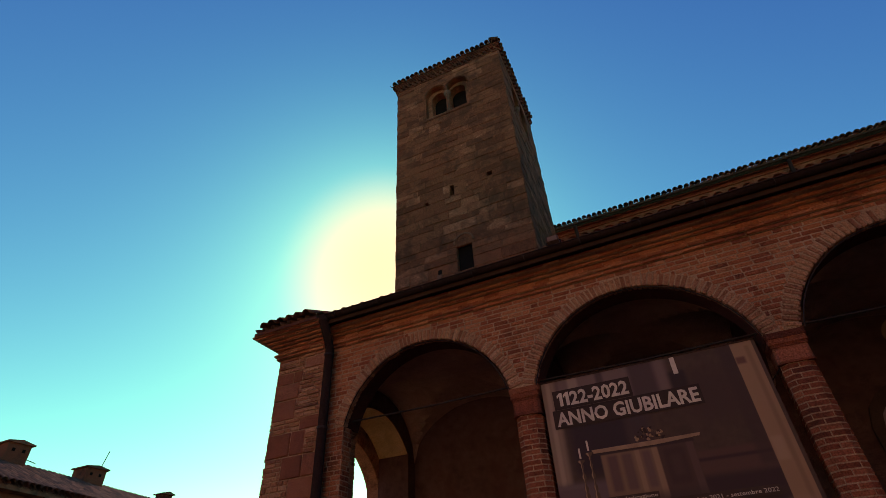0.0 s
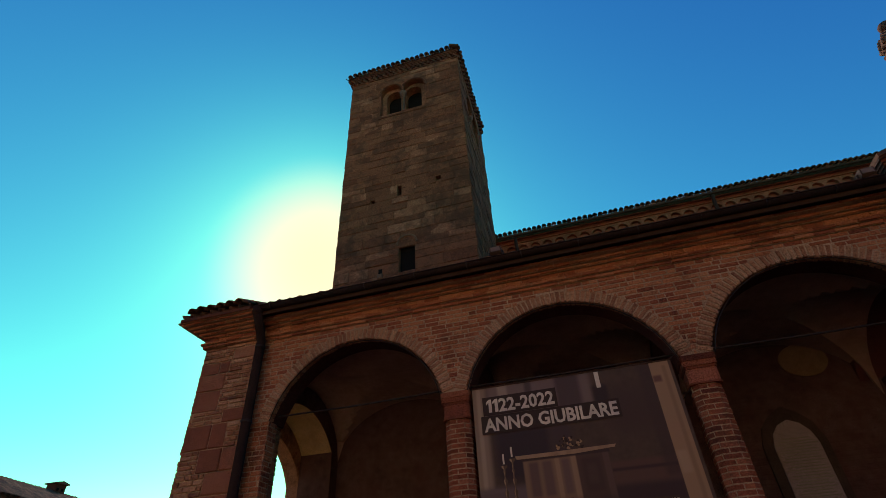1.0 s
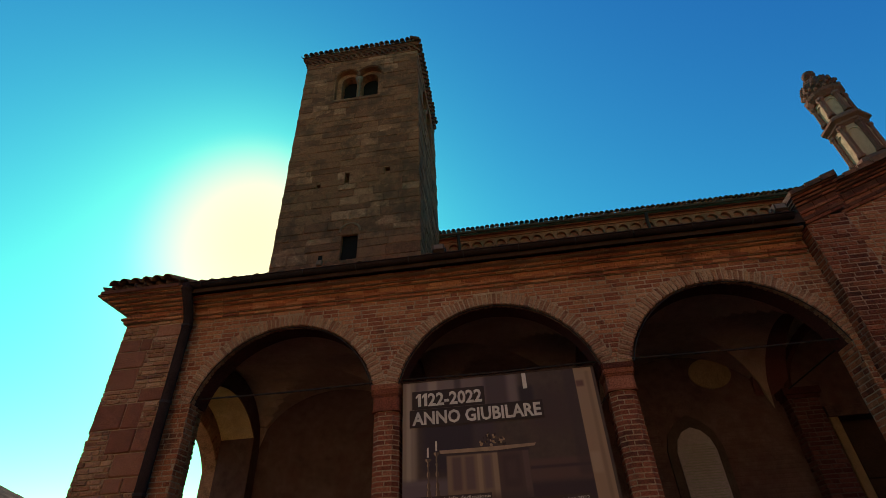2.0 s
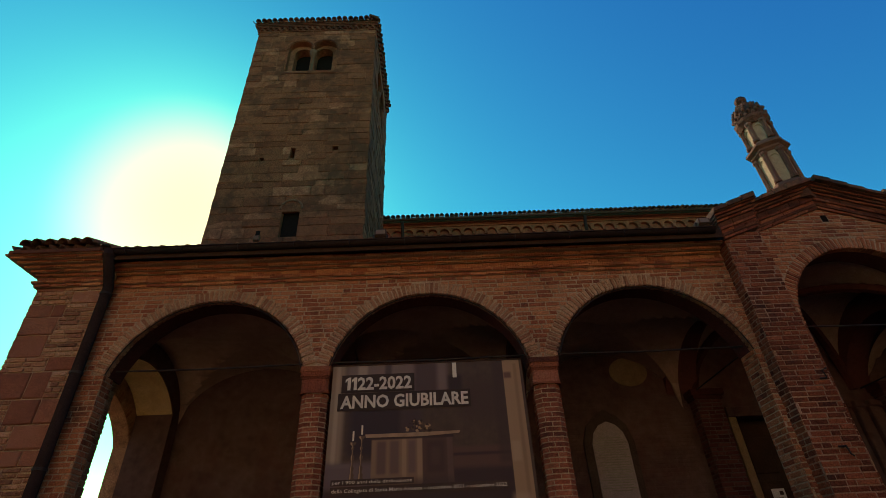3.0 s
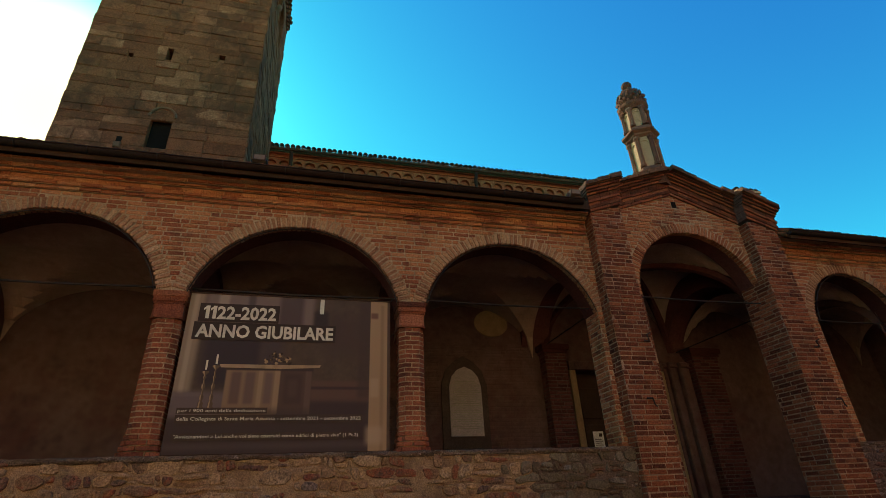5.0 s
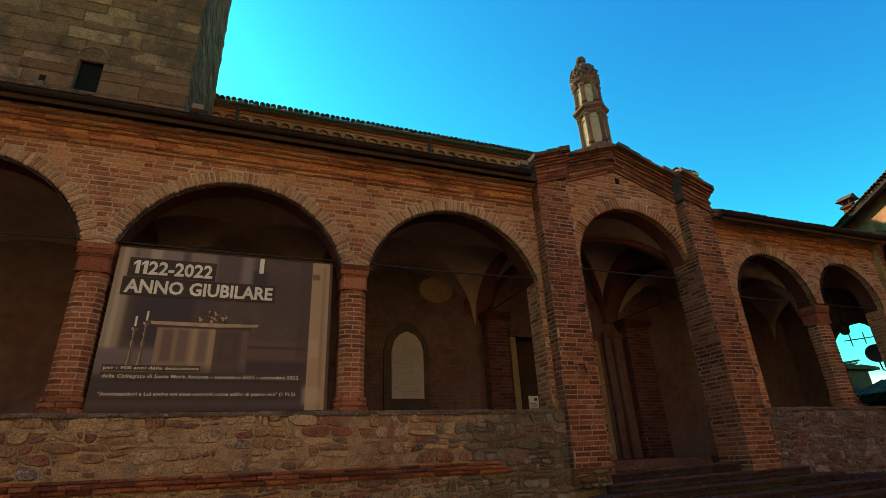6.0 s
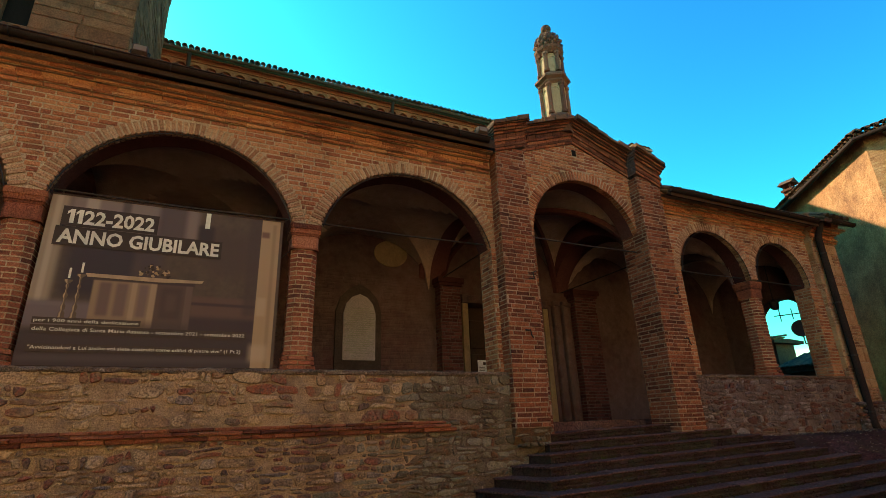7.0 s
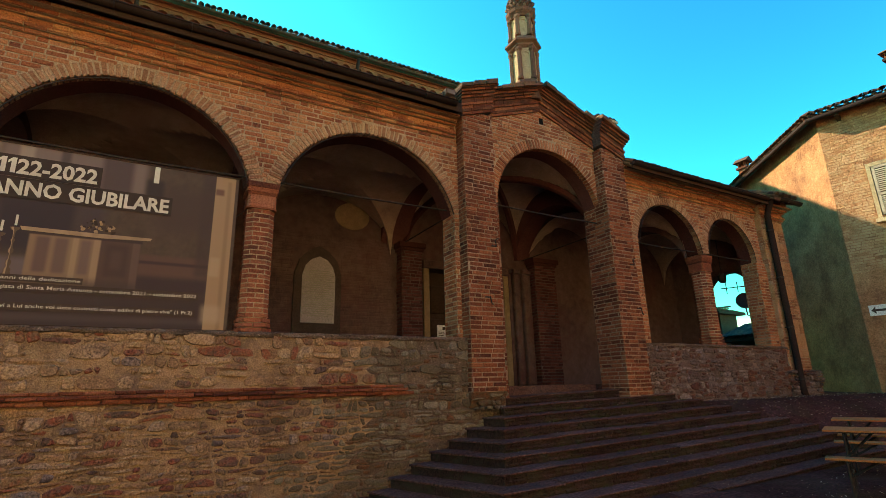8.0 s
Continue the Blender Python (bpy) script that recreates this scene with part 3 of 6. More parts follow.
def arcade(name, x0, x1, bays, spring, crown, top, label, seed, near):
    wall = thing(name, label, "wall", kind="structure")
    poly = [(x0, top), (x0, spring)]
    for cx, half in bays:
        poly += arc(cx, half + 0.03, spring, crown + 0.03)[0]
    poly += [(x1, spring), (x1, top)]
    part("masonry_core", Geo().prism(poly, 0.003, 0.44), MORTAR, wall, "pale lime mortar behind the bricks")
    gaps = [arch_gap(cx, half, spring, crown, RING) for cx, half in bays]
    rects = courses(x0, x1, spring, top - 0.36, lambda z: [q for q in (k(z) for k in gaps) if q], seed=seed)
    for i, (cx, half) in enumerate(bays):
        voussoirs(wall, FRONT, cx, half, spring, crown, RING, BRICK_PALE, 0.13, seed + i)
        soffit_lining(wall, cx, half, spring, crown)
        wire = [(x, -0.02, z - 0.015) for x, z in arc(cx, half - 0.02, spring, crown - 0.02)[0]]
        part("light_cable", Geo().tube(wire, 0.008, 5), IRON, wall, "thin black cable round the arch")
    lay(rects, wall, FRONT, BRICK, singles=300, order=lambda r: abs((r[0] + r[1]) / 2 - near), seed=seed, depth=0.05, proud=0.007, chamfer=0.005)
    return wall


FLARE = [(5.90, 0.05, 0.05), (5.955, 0.035, 0.085), (5.995, 0.075, 0.035), (6.075, 0.05, 0.07), (6.13, 0.04, 0.13), (6.175, 0.04, 0.2), (6.22, 0.035, 0.28), (6.26, 0.035, 0.36), (6.298, 0.02, 0.41)]


def cornice(name, x0, x1, label, ret0=0.0, ret1=0.0, y=0.0, seed=2, base=5.9, flare=False):
    """Stepped brick mouldings under the eave, each course a row of bricks."""
    c = thing(name, label, "cornice", kind="structure")
    steps = [(base, 0.055, 0.035), (base + 0.06, 0.05, 0.075), (base + 0.115, 0.035, 0.05), (base + 0.155, 0.07, 0.02), (base + 0.23, 0.04, 0.07), (base + 0.275, 0.055, 0.13), (base + 0.335, 0.04, 0.235)]
    if flare:
        steps = FLARE
    rnd = random.Random(seed)
    for z, h, out in steps:
        x = x0 - (out if ret0 else 0)
        end = x1 + (out if ret1 else 0)
        core = Geo().box(x + .004, end - .004, y - out + 0.012, y + 0.3, z - 0.004, z + h + 0.004)
        part("moulding_bed", core, MORTAR, c)
        rects = []
        s = x
        while s < end - 0.02:
            L = rnd.uniform(0.24, 0.31)
            rects.append((s + 0.004, min(s + L, end) - 0.004, z + rnd.uniform(0, .004), z + h))
            s += L
        lay(rects, c, face_pose((0, y - out, 0), (0, -1, 0)), BRICK, "moulded_brick", depth=0.08, chamfer=0.008, proud=0.012, singles=45, seed=seed, order=lambda r: abs(r[0] - 3))
    return c


arcade("wall_arcade_west", -3.46, 6.72, BAYS, SPRING, CROWN, EAVE, "weathered red brick arcade wall with three round arches", 11, 2.2)
arcade("wall_arcade_east", 10.8, 16.2, BAYS_R, SPRING_R, CROWN_R, EAVE - 0.11, "weathered orange brick arcade wall with two round arches", 23, 12.5)
cornice("cornice_west", -3.46, 6.66, "stepped moulded brick cornice, dark stained")
cornice("cornice_east", 10.9, 16.2, "stepped moulded brick cornice, sooty", seed=7, base=5.79)


# ------------------------------------------------------------ brick pillars
def outline(w, d, ch):
    """Chamfered square, anticlockwise from the front left."""
    return [(-w + ch, -d), (w - ch, -d), (w, -d + ch), (w, d - ch), (w - ch, d), (-w + ch, d), (-w, d - ch), (-w, -d + ch)]


def stretch(poly, s0, s1):
    """The stretch of a closed outline between two fractions of its length."""
    pts = poly + [poly[0]]
    lens = [math.dist(a, b) for a, b in zip(pts, pts[1:])]
    total = sum(lens)
    marks = [0]
    for k in lens:
        marks.append(marks[-1] + k / total)

    def at(s):
        s %= 1.0
        for i in range(len(lens)):
            if s <= marks[i + 1] + 1e-9:
                t = (s - marks[i]) / (marks[i + 1] - marks[i])
                return (pts[i][0] + (pts[i + 1][0] - pts[i][0]) * t, pts[i][1] + (pts[i + 1][1] - pts[i][1]) * t)
    inner = [k for k in marks if s0 + 0.004 < k < s1 - 0.004] + [k + 1 for k in marks if s0 + 0.004 < k + 1 < s1 - 0.004]
    return [at(s0)] + [at(k) for k in sorted(inner)] + [at(s1)]


def pillar(label, height, seed):
    """A chamfered brick pillar with a flared foot and a stone-and-brick capital, standing at the origin."""
    p = thing("brick_pillar", label, "pillar", "pillars of the arcade")
    rnd = random.Random(seed)
    cap0 = height - 0.40
    core = Geo()
    core.prism(outline(0.186, 0.186, 0.083), 0, cap0 + 0.02, "z")
    part("core", core, MORTAR, p)
    n = 26
    h = cap0 / n
    for i in range(n):
        flare = max(0, 0.05 * (1 - i / 4.0)) if i < 4 else 0
        o = outline(0.19 + flare, 0.19 + flare, 0.085)
        k = 6
        shift = (0.07 if i % 2 else 0.155) + rnd.uniform(-.012, .012)
        for j in range(k):
            q = stretch(o, shift + j / k + 0.006, shift + (j + 1) / k - 0.006)
            c = (0, 0)
            grow = 1 + rnd.uniform(0, 0.025)
            outer = [(x * grow, y * grow) for x, y in q]
            inner = [(x * 0.85, y * 0.85) for x, y in reversed(q)]
            g = Geo().prism(outer + inner, i * h + 0.009, (i + 1) * h - 0.009, "z")
            part("brick", g, BRICK_RED, p)
    g = Geo()
    for z0, z1, w in ((cap0, cap0 + 0.025, 0.21),):
        g.prism(outline(w, w, 0.05), z0, z1, "z")
    part("collar", g, BRICK_DARK, p, "thin moulded collar")
    g = Geo().prism(outline(0.196, 0.196, 0.03), cap0 + 0.025, cap0 + 0.21, "z")
    part("capital_block", g, BRICK_RED, p, "worn carved stone capital block")
    g = Geo()
    for z0, z1, w in ((cap0 + 0.21, cap0 + 0.25, 0.205), (cap0 + 0.25, cap0 + 0.32, 0.218), (cap0 + 0.32, cap0 + 0.40, 0.228)):
        g.prism(outline(w, w, 0.02), z0, z1, "z")
    part("impost", g, BRICK_DARK, p, "stepped red terracotta impost")
    return p


post = pillar("weathered red brick pillar with a worn stone capital on the parapet", SPRING - PARAPET, 4)
copy_thing(post, pose(3.405, 0.215, PARAPET))
copy_thing(post, pose(13.745, 0.215, PARAPET))
post.location = (0.0, 0.215, PARAPET)


# ------------------------------------------------------------ piers and buttresses
def pier(name, x0, x1, y0, y1, z0, z1, label, material, seed, singles=300, faces="flr", category="buttress", bed=None):
    """A brick pier, laid face by face."""
    p = thing(name, label, category, at=((x0 + x1) / 2, (y0 + y1) / 2, z0))
    part("core", Geo().box(x0 + .006, x1 - .006, y0 + .006, y1, z0, z1), bed or MORTAR, p)
    none = lambda z: ()
    if "f" in faces:
        lay(courses(0, x1 - x0, z0, z1, none, seed=seed), p, face_pose((x0, y0, 0), (0, -1, 0)), material, singles=singles, order=lambda r: abs(r[2] - 3.2), seed=seed)
    if "l" in faces:
        lay(courses(0, y1 - y0, z0, z1, none, seed=seed + 1), p, face_pose((x0, y1, 0), (-1, 0, 0)), material, singles=0, seed=seed)
    if "r" in faces:
        lay(courses(0, y1 - y0, z0, z1, none, seed=seed + 2), p, face_pose((x1, y0, 0), (1, 0, 0)), material, singles=0, seed=seed)
    return p


buttress_a = pier("brick_buttress", 6.70, 7.36, -0.24, 0.44, 1.42, 6.42, "tall red brick buttress beside the portal arch", BRICK_DARK, 31, 250, bed=SOFT_MORTAR)
buttress_b = pier("brick_buttress", 10.22, 10.88, -0.24, 0.44, 0.5, 6.42, "tall red brick buttress beside the smaller arches", BRICK_DARK, 37, 250, bed=SOFT_MORTAR)
for b, hooks in ((buttress_a, (7.26, 7.08)), (buttress_b, (10.74, 10.78))):
    for hx, hz, s in ((hooks[0], 3.86, 1), (hooks[1], 2.95, -1)):
        g = Geo().tube([(hx, -0.23, hz), (hx, -0.30, hz), (hx - 0.02 * s, -0.30, hz + 0.1 * s), (hx + 0.05, -0.30, hz + 0.13 * s)], 0.012, 6)
        g.tube([(hx - 0.07, -0.26, hz), (hx + 0.03, -0.26, hz)], 0.012, 6)
        part("iron_hook", g, IRON, b, "rusty wrought iron hook")
part("foot", Geo().prism([(-0.235, 1.42), (-0.13, 1.18), (0.40, 1.18), (0.40, 1.42)], 6.70, 7.36, "x"), RUBBLE_GREY, buttress_a, "crumbled grey mortar foot")
# jambs of the portal
pier("portal_jamb", 7.36, 7.58, 0.0, 0.44, 1.3, 4.8, "red brick jamb of the portal arch", BRICK_DARK, 41, 60, "fr", "pier", SOFT_MORTAR)
pier("portal_jamb", 10.26, 10.4, 0.0, 0.44, 1.3, 4.8, "red brick jamb of the portal arch", BRICK_DARK, 43, 60, "fl", "pier", SOFT_MORTAR)
# half piers next to the buttresses
pier("half_pier", 6.605, 6.71, 0.0, 0.42, PARAPET, SPRING, "red brick half pier carrying the arch", BRICK, 47, 60, "fl", "pier")
pier("half_pier", 10.87, 11.35, 0.0, 0.42, PARAPET, SPRING_R, "orange brick half pier carrying the arch", BRICK, 49, 90, "fr", "pier")
pier("half_pier", 15.88, 16.3, 0.0, 0.42, PARAPET, SPRING_R, "orange brick half pier carrying the arch", BRICK, 53, 90, "fl", "pier")
pier("half_pier", -3.46, -3.12, 0.0, 0.25, PARAPET - 1.0, SPRING, "red brick half pier beside the downpipe", BRICK, 57, 120, "fr", "pier")


def block_courses(x0, x1, z0, z1, heights, lengths, seed, joint=0.012, holes=()):
    rnd = random.Random(seed)
    out, z = [], z0
    while z < z1 - 0.02:
        h = min(rnd.uniform(*heights), z1 - z)
        if z1 - z - h < heights[0] * 0.5:
            h = z1 - z
        free = [(x0, x1)]
        for hx0, hx1, hz0, hz1 in holes:
            if hz0 < z + h * 0.5 < hz1:
                free = [q for f0, f1 in free for q in (((f0, hx0), (hx1, f1)) if f0 < hx0 and hx1 < f1 else ((f0, f1),))]
        for f0, f1 in free:
            s = f0
            while s < f1 - 0.01:
                L = rnd.uniform(*lengths)
                if f1 - s - L < lengths[0] * 0.6:
                    L = f1 - s
                out.append((s + joint / 2, s + L - joint / 2, z + joint / 2, z + h - joint / 2))
                s += L
        z += h
    return out


def corner_pier(name, x0, x1, y0, y1, z0, z1, label, seed, stone):
    """An end pier of mixed sandstone blocks and bricks, spreading towards its foot."""
    p = thing(name, label, "pier", at=((x0 + x1) / 2, (y0 + y1) / 2, z0))
    part("core", Geo().box(x0 + .015, x1 - .015, y0 + .015, y1, z0, z1), MORTAR, p)
    rnd = random.Random(seed)
    for (o, nrm, width) in (((x0, y0, 0), (0, -1, 0), x1 - x0), ((x0, y1, 0), (-1, 0, 0), y1 - y0), ((x1, y0, 0), (1, 0, 0), y1 - y0)):
        m = face_pose(o, nrm)
        z = z0
        stones, bricks = [], []
        while z < z1 - 0.03:
            h = min(rnd.uniform(0.2, 0.42), z1 - z)
            cut = rnd.uniform(0.35, 0.75) * width
            if rnd.random() < 0.5:
                stones += block_courses(0, cut, z, z + h, (h, h), (0.3, 0.6), rnd.random(), 0.016)
                bricks += courses(cut, width, z, z + h, lambda q: (), seed=rnd.randrange(999))
            else:
                bricks += courses(0, width - cut, z, z + h, lambda q: (), seed=rnd.randrange(999))
                stones += block_courses(width - cut, width, z, z + h, (h, h), (0.3, 0.6), rnd.random(), 0.016)
            z += h
        lay(stones, p, m, stone, "stone_block", 0.07, 0.015, 0.015, 150, seed=seed)
        lay(bricks, p, m, BRICK_PALE, "brick", 0.06, 0.006, 0.01, 120 if nrm[1] else 0, seed=seed)
    return p


corner_pier("corner_pier", -4.60, -3.46, -0.12, 0.9, -0.1, 5.9, "leaning corner pier of brown sandstone blocks and brick", 61, PIER_STONE)
corner_pier("corner_pier", 16.28, 17.34, -0.12, 0.41, 0.9, 5.74, "corner pier of ochre brick and stone blocks", 67, HOUSE_BRICK)
cornice("cornice_corner_west", -4.60, -3.46, "stepped moulded brick cornice on the corner pier", 1, 0, -0.12, 9, flare=True)
cornice("cornice_corner_east", 16.28, 17.34, "stepped moulded brick cornice on the corner pier", 0, 1, -0.12, 10, base=5.74)
for nm, x0, x1 in (("cornice_return_west", -4.60, -4.57), ("cornice_return_east", 17.31, 17.34)):
    g = Geo()
    s = -1 if x0 < 0 else 1
    for z, h, out in FLARE if s < 0 else [(5.74, 0.06, 0.035), (5.80, 0.055, 0.075), (5.855, 0.04, 0.05), (5.895, 0.075, 0.02), (5.97, 0.045, 0.07), (6.015, 0.06, 0.13), (6.075, 0.03, 0.17)]:
        e = x0 - out if s < 0 else x1 + out
        g.box(min(e, x0 + .05), max(e, x1 - .05), -0.115, 3.0, z, z + h + 0.006)
    setting(nm, g, TERRACOTTA, "stepped terracotta cornice turning the corner", "cornice")


for nm, x0, x1, dz in (("wall_roof_end_west", -4.55, -4.25, 0.0), ("wall_roof_end_east", 16.99, 17.29, -0.17)):
    setting(nm, Geo().prism([(-0.32, 6.25 + dz), (3.6, 6.25 + dz), (3.6, 8.0 + dz), (-0.36, 6.38 + dz)], x0, x1, "x"), BRICK, "brick infill under the sloping roof edge", "wall")


# ------------------------------------------------------------ gable over the portal
gable = thing("gable_wall", "brick gable over the portal with a raking moulded cornice", "gable", kind="structure")
APEX, SLOPE = 8.76, 0.365
roof_line = lambda x, top: top - SLOPE * abs(x - APEX)
arch_pts, PR, PCZ = arc(PORTAL[0], PORTAL[1] + 0.03, PORTAL[2], PORTAL[3] + 0.03)
poly = [(6.71, roof_line(6.71, 7.15)), (6.71, 4.8)] + [(6.72, 4.8)] + arch_pts + [(10.86, 4.8), (10.87, 4.8), (10.87, roof_line(10.87, 7.15)), (APEX, 7.15)]
part("masonry_core", Geo().prism(poly, 0.004, 0.44), MORTAR, gable, "pale mortar behind the bricks")
pgap = arch_gap(*PORTAL, 0.22)


def gable_gaps(z):
    q = [k for k in (pgap(z),) if k]
    w = (7.13 - z) / SLOPE
    if w < 2.2:
        q += [(0, APEX - w), (APEX + w, 20)]
    return q + ([(8.74, 8.86)] if 6.74 < z < 6.88 else [])


lay(courses(7.36, 10.22, 4.8, 7.1, gable_gaps, seed=71), gable, FRONT, BRICK, singles=300, seed=71, order=lambda r: abs(r[0] - 9))
voussoirs(gable, FRONT, *PORTAL, 0.21, BRICK, 0.13, 73)
soffit_lining(gable, *PORTAL)
# black plate standing for the shade inside the vent slot
part("vent_hole", Geo().box(8.745, 8.855, 0.0, 0.03, 6.74, 6.88), OPENING_DARK, gable, "black plate for the dark of a small vent slot")


def raking(x0, x1, lo, hi, y0, y1, name, material, label=""):
    """A band that follows the gable's slope between x0 and x1."""
    xs_ = [x0] + ([APEX] if x0 < APEX < x1 else []) + [x1]
    poly_ = [(x, roof_line(x, lo)) for x in xs_] + [(x, roof_line(x, hi)) for x in reversed(xs_)]
    part("band_bed", Geo().prism([(a, b - 0.002) if i < len(xs_) else (a, b + 0.002) for i, (a, b) in enumerate(poly_)], y0 + 0.012, y1), DARK_MORTAR, gable)
    rnd = random.Random(int(1000 * (x0 + lo)))
    x = x0
    while x < x1 - 0.02:
        e = min(x + rnd.uniform(0.2, 0.29), x1)
        if x < APEX < e:
            e = APEX
        out_, j = rnd.uniform(0, 0.012), rnd.uniform(-.003, .003)
        q = [(x + 0.004, roof_line(x, lo) + 0.003 + j), (e - 0.004, roof_line(e, lo) + 0.003 + j), (e - 0.004, roof_line(e, hi) - 0.003 + j), (x + 0.004, roof_line(x, hi) - 0.003 + j)]
        part(name, Geo().prism(q, y0 - out_, y0 + 0.1), material, gable, label)
        x = e


BANDS = [(7.02, 7.075, 0.03, BRICK_DARK), (7.075, 7.135, 0.045, MOULD_DARK), (7.135, 7.20, 0.03, BRICK_DARK), (7.20, 7.25, 0.06, BRICK_DARK), (7.25, 7.35, 0.035, MOULD_DARK), (7.35, 7.40, 0.07, BRICK_DARK), (7.40, 7.45, 0.11, MOULD_DARK), (7.45, 7.50, 0.15, BRICK_DARK), (7.50, 7.54, 0.19, MOULD_DARK)]
for lo, hi, out, mat_ in BANDS:
    raking(7.36 + 0.0, 10.22, lo, hi, -out, 0.3, "band_brick", mat_)
    for x0, x1 in ((6.70 - out * 0.6, 7.36 + out * 0.35), (10.22 - out * 0.35, 10.88 + out * 0.45)):
        raking(x0, x1, lo - 0.002, hi - 0.003, -0.24 - out, 0.42, "band_brick", mat_)
# slabs on the slopes
for i in range(8):
    for sgn in (-1, 1):
        xa, xb = APEX + sgn * (0.03 + 0.27 * i), APEX + sgn * (0.03 + 0.27 * (i + 1) - 0.012)
        z0, z1 = roof_line(xa, 7.555), roof_line(xb, 7.555)
        j = 0.012 * ((i * 7 + (sgn > 0) * 3) % 4)
        ya = -0.25 - (0.2 if i > 4 else 0) - j
        lo_, hi_ = min(xa, xb), max(xa, xb)
        zl, zh = (z1, z0) if sgn < 0 else (z0, z1)
        g = Geo().hexa([(lo_, ya, zl - 0.035), (hi_, ya, zh - 0.035), (hi_, 2.8, zh - 0.035), (lo_, 2.8, zl - 0.035), (lo_, ya, zl + 0.025 + j), (hi_, ya, zh + 0.025 + j), (hi_, 2.8, zh + 0.025), (lo_, 2.8, zl + 0.025)])
        part("coping_tile", g, TILE, gable)
part("side_wall", Geo().box(6.72, 6.98, 0.44, 2.8, 6.0, 6.75).box(10.6, 10.86, 0.44, 2.8, 6.0, 6.75), BRICK, gable)


# ------------------------------------------------------------ pinnacle and pedestal on the gable
def pinnacle(x, y, z):
    p = thing("pinnacle", "hexagonal cream stone and brick pinnacle with a scaly cone cap", "pinnacle", at=(x, y, z))
    at = (x, y, z)
    part("pedestal", Geo().lathe([(0.37, -0.40), (0.37, 0.0), (0.34, 0.06), (0.30, 0.10)], 6, at, 0.52), SANDSTONE, p)
    for lo, hi, r in ((0.10, 0.88, 0.27), (1.20, 1.72, 0.25)):
        part("stage", Geo().lathe([(r, lo), (r, hi)], 6, at, 0.52), CREAM, p, "cream rendered hexagonal shaft")
        for k in range(6):
            a = 0.52 + k * math.pi / 3
            c = (x + (r + 0.005) * math.cos(a), y + (r + 0.005) * math.sin(a), z)
            part("colonnette", Geo().lathe([(0.07, lo), (0.075, lo + 0.05), (0.052, lo + 0.07), (0.052, hi - 0.09), (0.075, hi - 0.05), (0.07, hi)], 6, c), SANDSTONE, p, "slim brick colonnette")
        for k in range(6):
            a = 0.52 + (k + 0.5) * math.pi / 3
            ux, uy = -math.sin(a), math.cos(a)
            d = r * 0.866 + 0.004
            q = []
            for i in range(9):
                t = math.pi * i / 8
                q.append((0.085 * math.cos(t), hi - 0.2 + 0.1 * math.sin(t)))
            pts_in = [(x + d * math.cos(a) + s * ux, y + d * math.sin(a) + s * uy, z + w) for s, w in q]
            part("blind_arch", Geo().tube(pts_in, 0.018, 5), CREAM, p)
    part("ring_cornice", Geo().lathe([(0.28, 0.88), (0.33, 0.93), (0.33, 0.97), (0.40, 1.02), (0.40, 1.07), (0.34, 1.12), (0.26, 1.20)], 6, at, 0.52), SANDSTONE, p, "stepped dark brick ring")
    part("upper_cornice", Geo().lathe([(0.26, 1.70), (0.29, 1.75), (0.33, 1.81), (0.34, 1.88), (0.30, 1.90)], 12, at, 0.52), SANDSTONE, p, "flaring dark brick cornice")
    part("cone", Geo().lathe([(0.29, 1.88), (0.305, 1.98), (0.29, 2.12), (0.23, 2.27), (0.14, 2.38), (0.06, 2.44)], 14, at), TILE, p, "dark cone cap", True)
    scale = Geo().lathe([(0.012, -0.03), (0.034, -0.005), (0.032, 0.025), (0.012, 0.05)], 6).mesh("scale", SANDSTONE)
    for row in range(7):
        t = row / 7
        r, hz = interp(t, [(0, 0.30), (0.3, 0.305), (0.6, 0.245), (0.85, 0.15), (1, 0.08)]), 1.92 + 0.50 * t
        n = max(6, int(r * 44))
        for k in range(n):
            a = 2 * math.pi * (k + 0.5 * (row % 2)) / n
            ob = new("scale", scale)
            ob.matrix_world = Matrix.Translation((x + r * math.cos(a), y + r * math.sin(a), z + hz)) @ Matrix.Rotation(a, 4, "Z") @ Matrix.Rotation(radians(22), 4, "Y")
            attach(ob, p)
    ball = Geo().lathe([(0.05, 2.40), (0.06, 2.44)] + [(0.12 * math.sin(math.pi * i / 8), 2.55 - 0.12 * math.cos(math.pi * i / 8)) for i in range(1, 8)] + [(0.01, 2.67)], 12, at)
    part("ball", ball, SANDSTONE, p, "small weathered stone ball", True)


pinnacle(8.66, 0.22, 7.65)
ped = thing("pedestal_stump", "weathered pale pedestal stump with broken tiles on the gable end", "pedestal", at=(10.95, 0.35, 6.9))
part("block", Geo().box(10.72, 11.12, 0.15, 0.6, 6.8, 7.32), SANDSTONE, ped)
part("cap", Geo().box(10.66, 11.2, 0.09, 0.66, 7.32, 7.40).box(10.62, 11.24, 0.05, 0.7, 7.40, 7.46), CREAM, ped, "moulded pale stone cap")
for k in range(5):
    ob = new("roof_tile", tile_mesh(0.34, 0.075, 0.06))
    ob.matrix_world = Matrix.Translation((10.68 + 0.125 * k, 0.1, 7.47)) @ Matrix.Rotation(radians(5 + 6 * (k % 2)), 4, "X")
    attach(ob, ped)


# ------------------------------------------------------------ parapet walls of rubble
def low_edge(x):
    return interp(x, [(4.7, -0.2), (5.26, 0.2), (7.3, 1.15), (20, 1.2)])


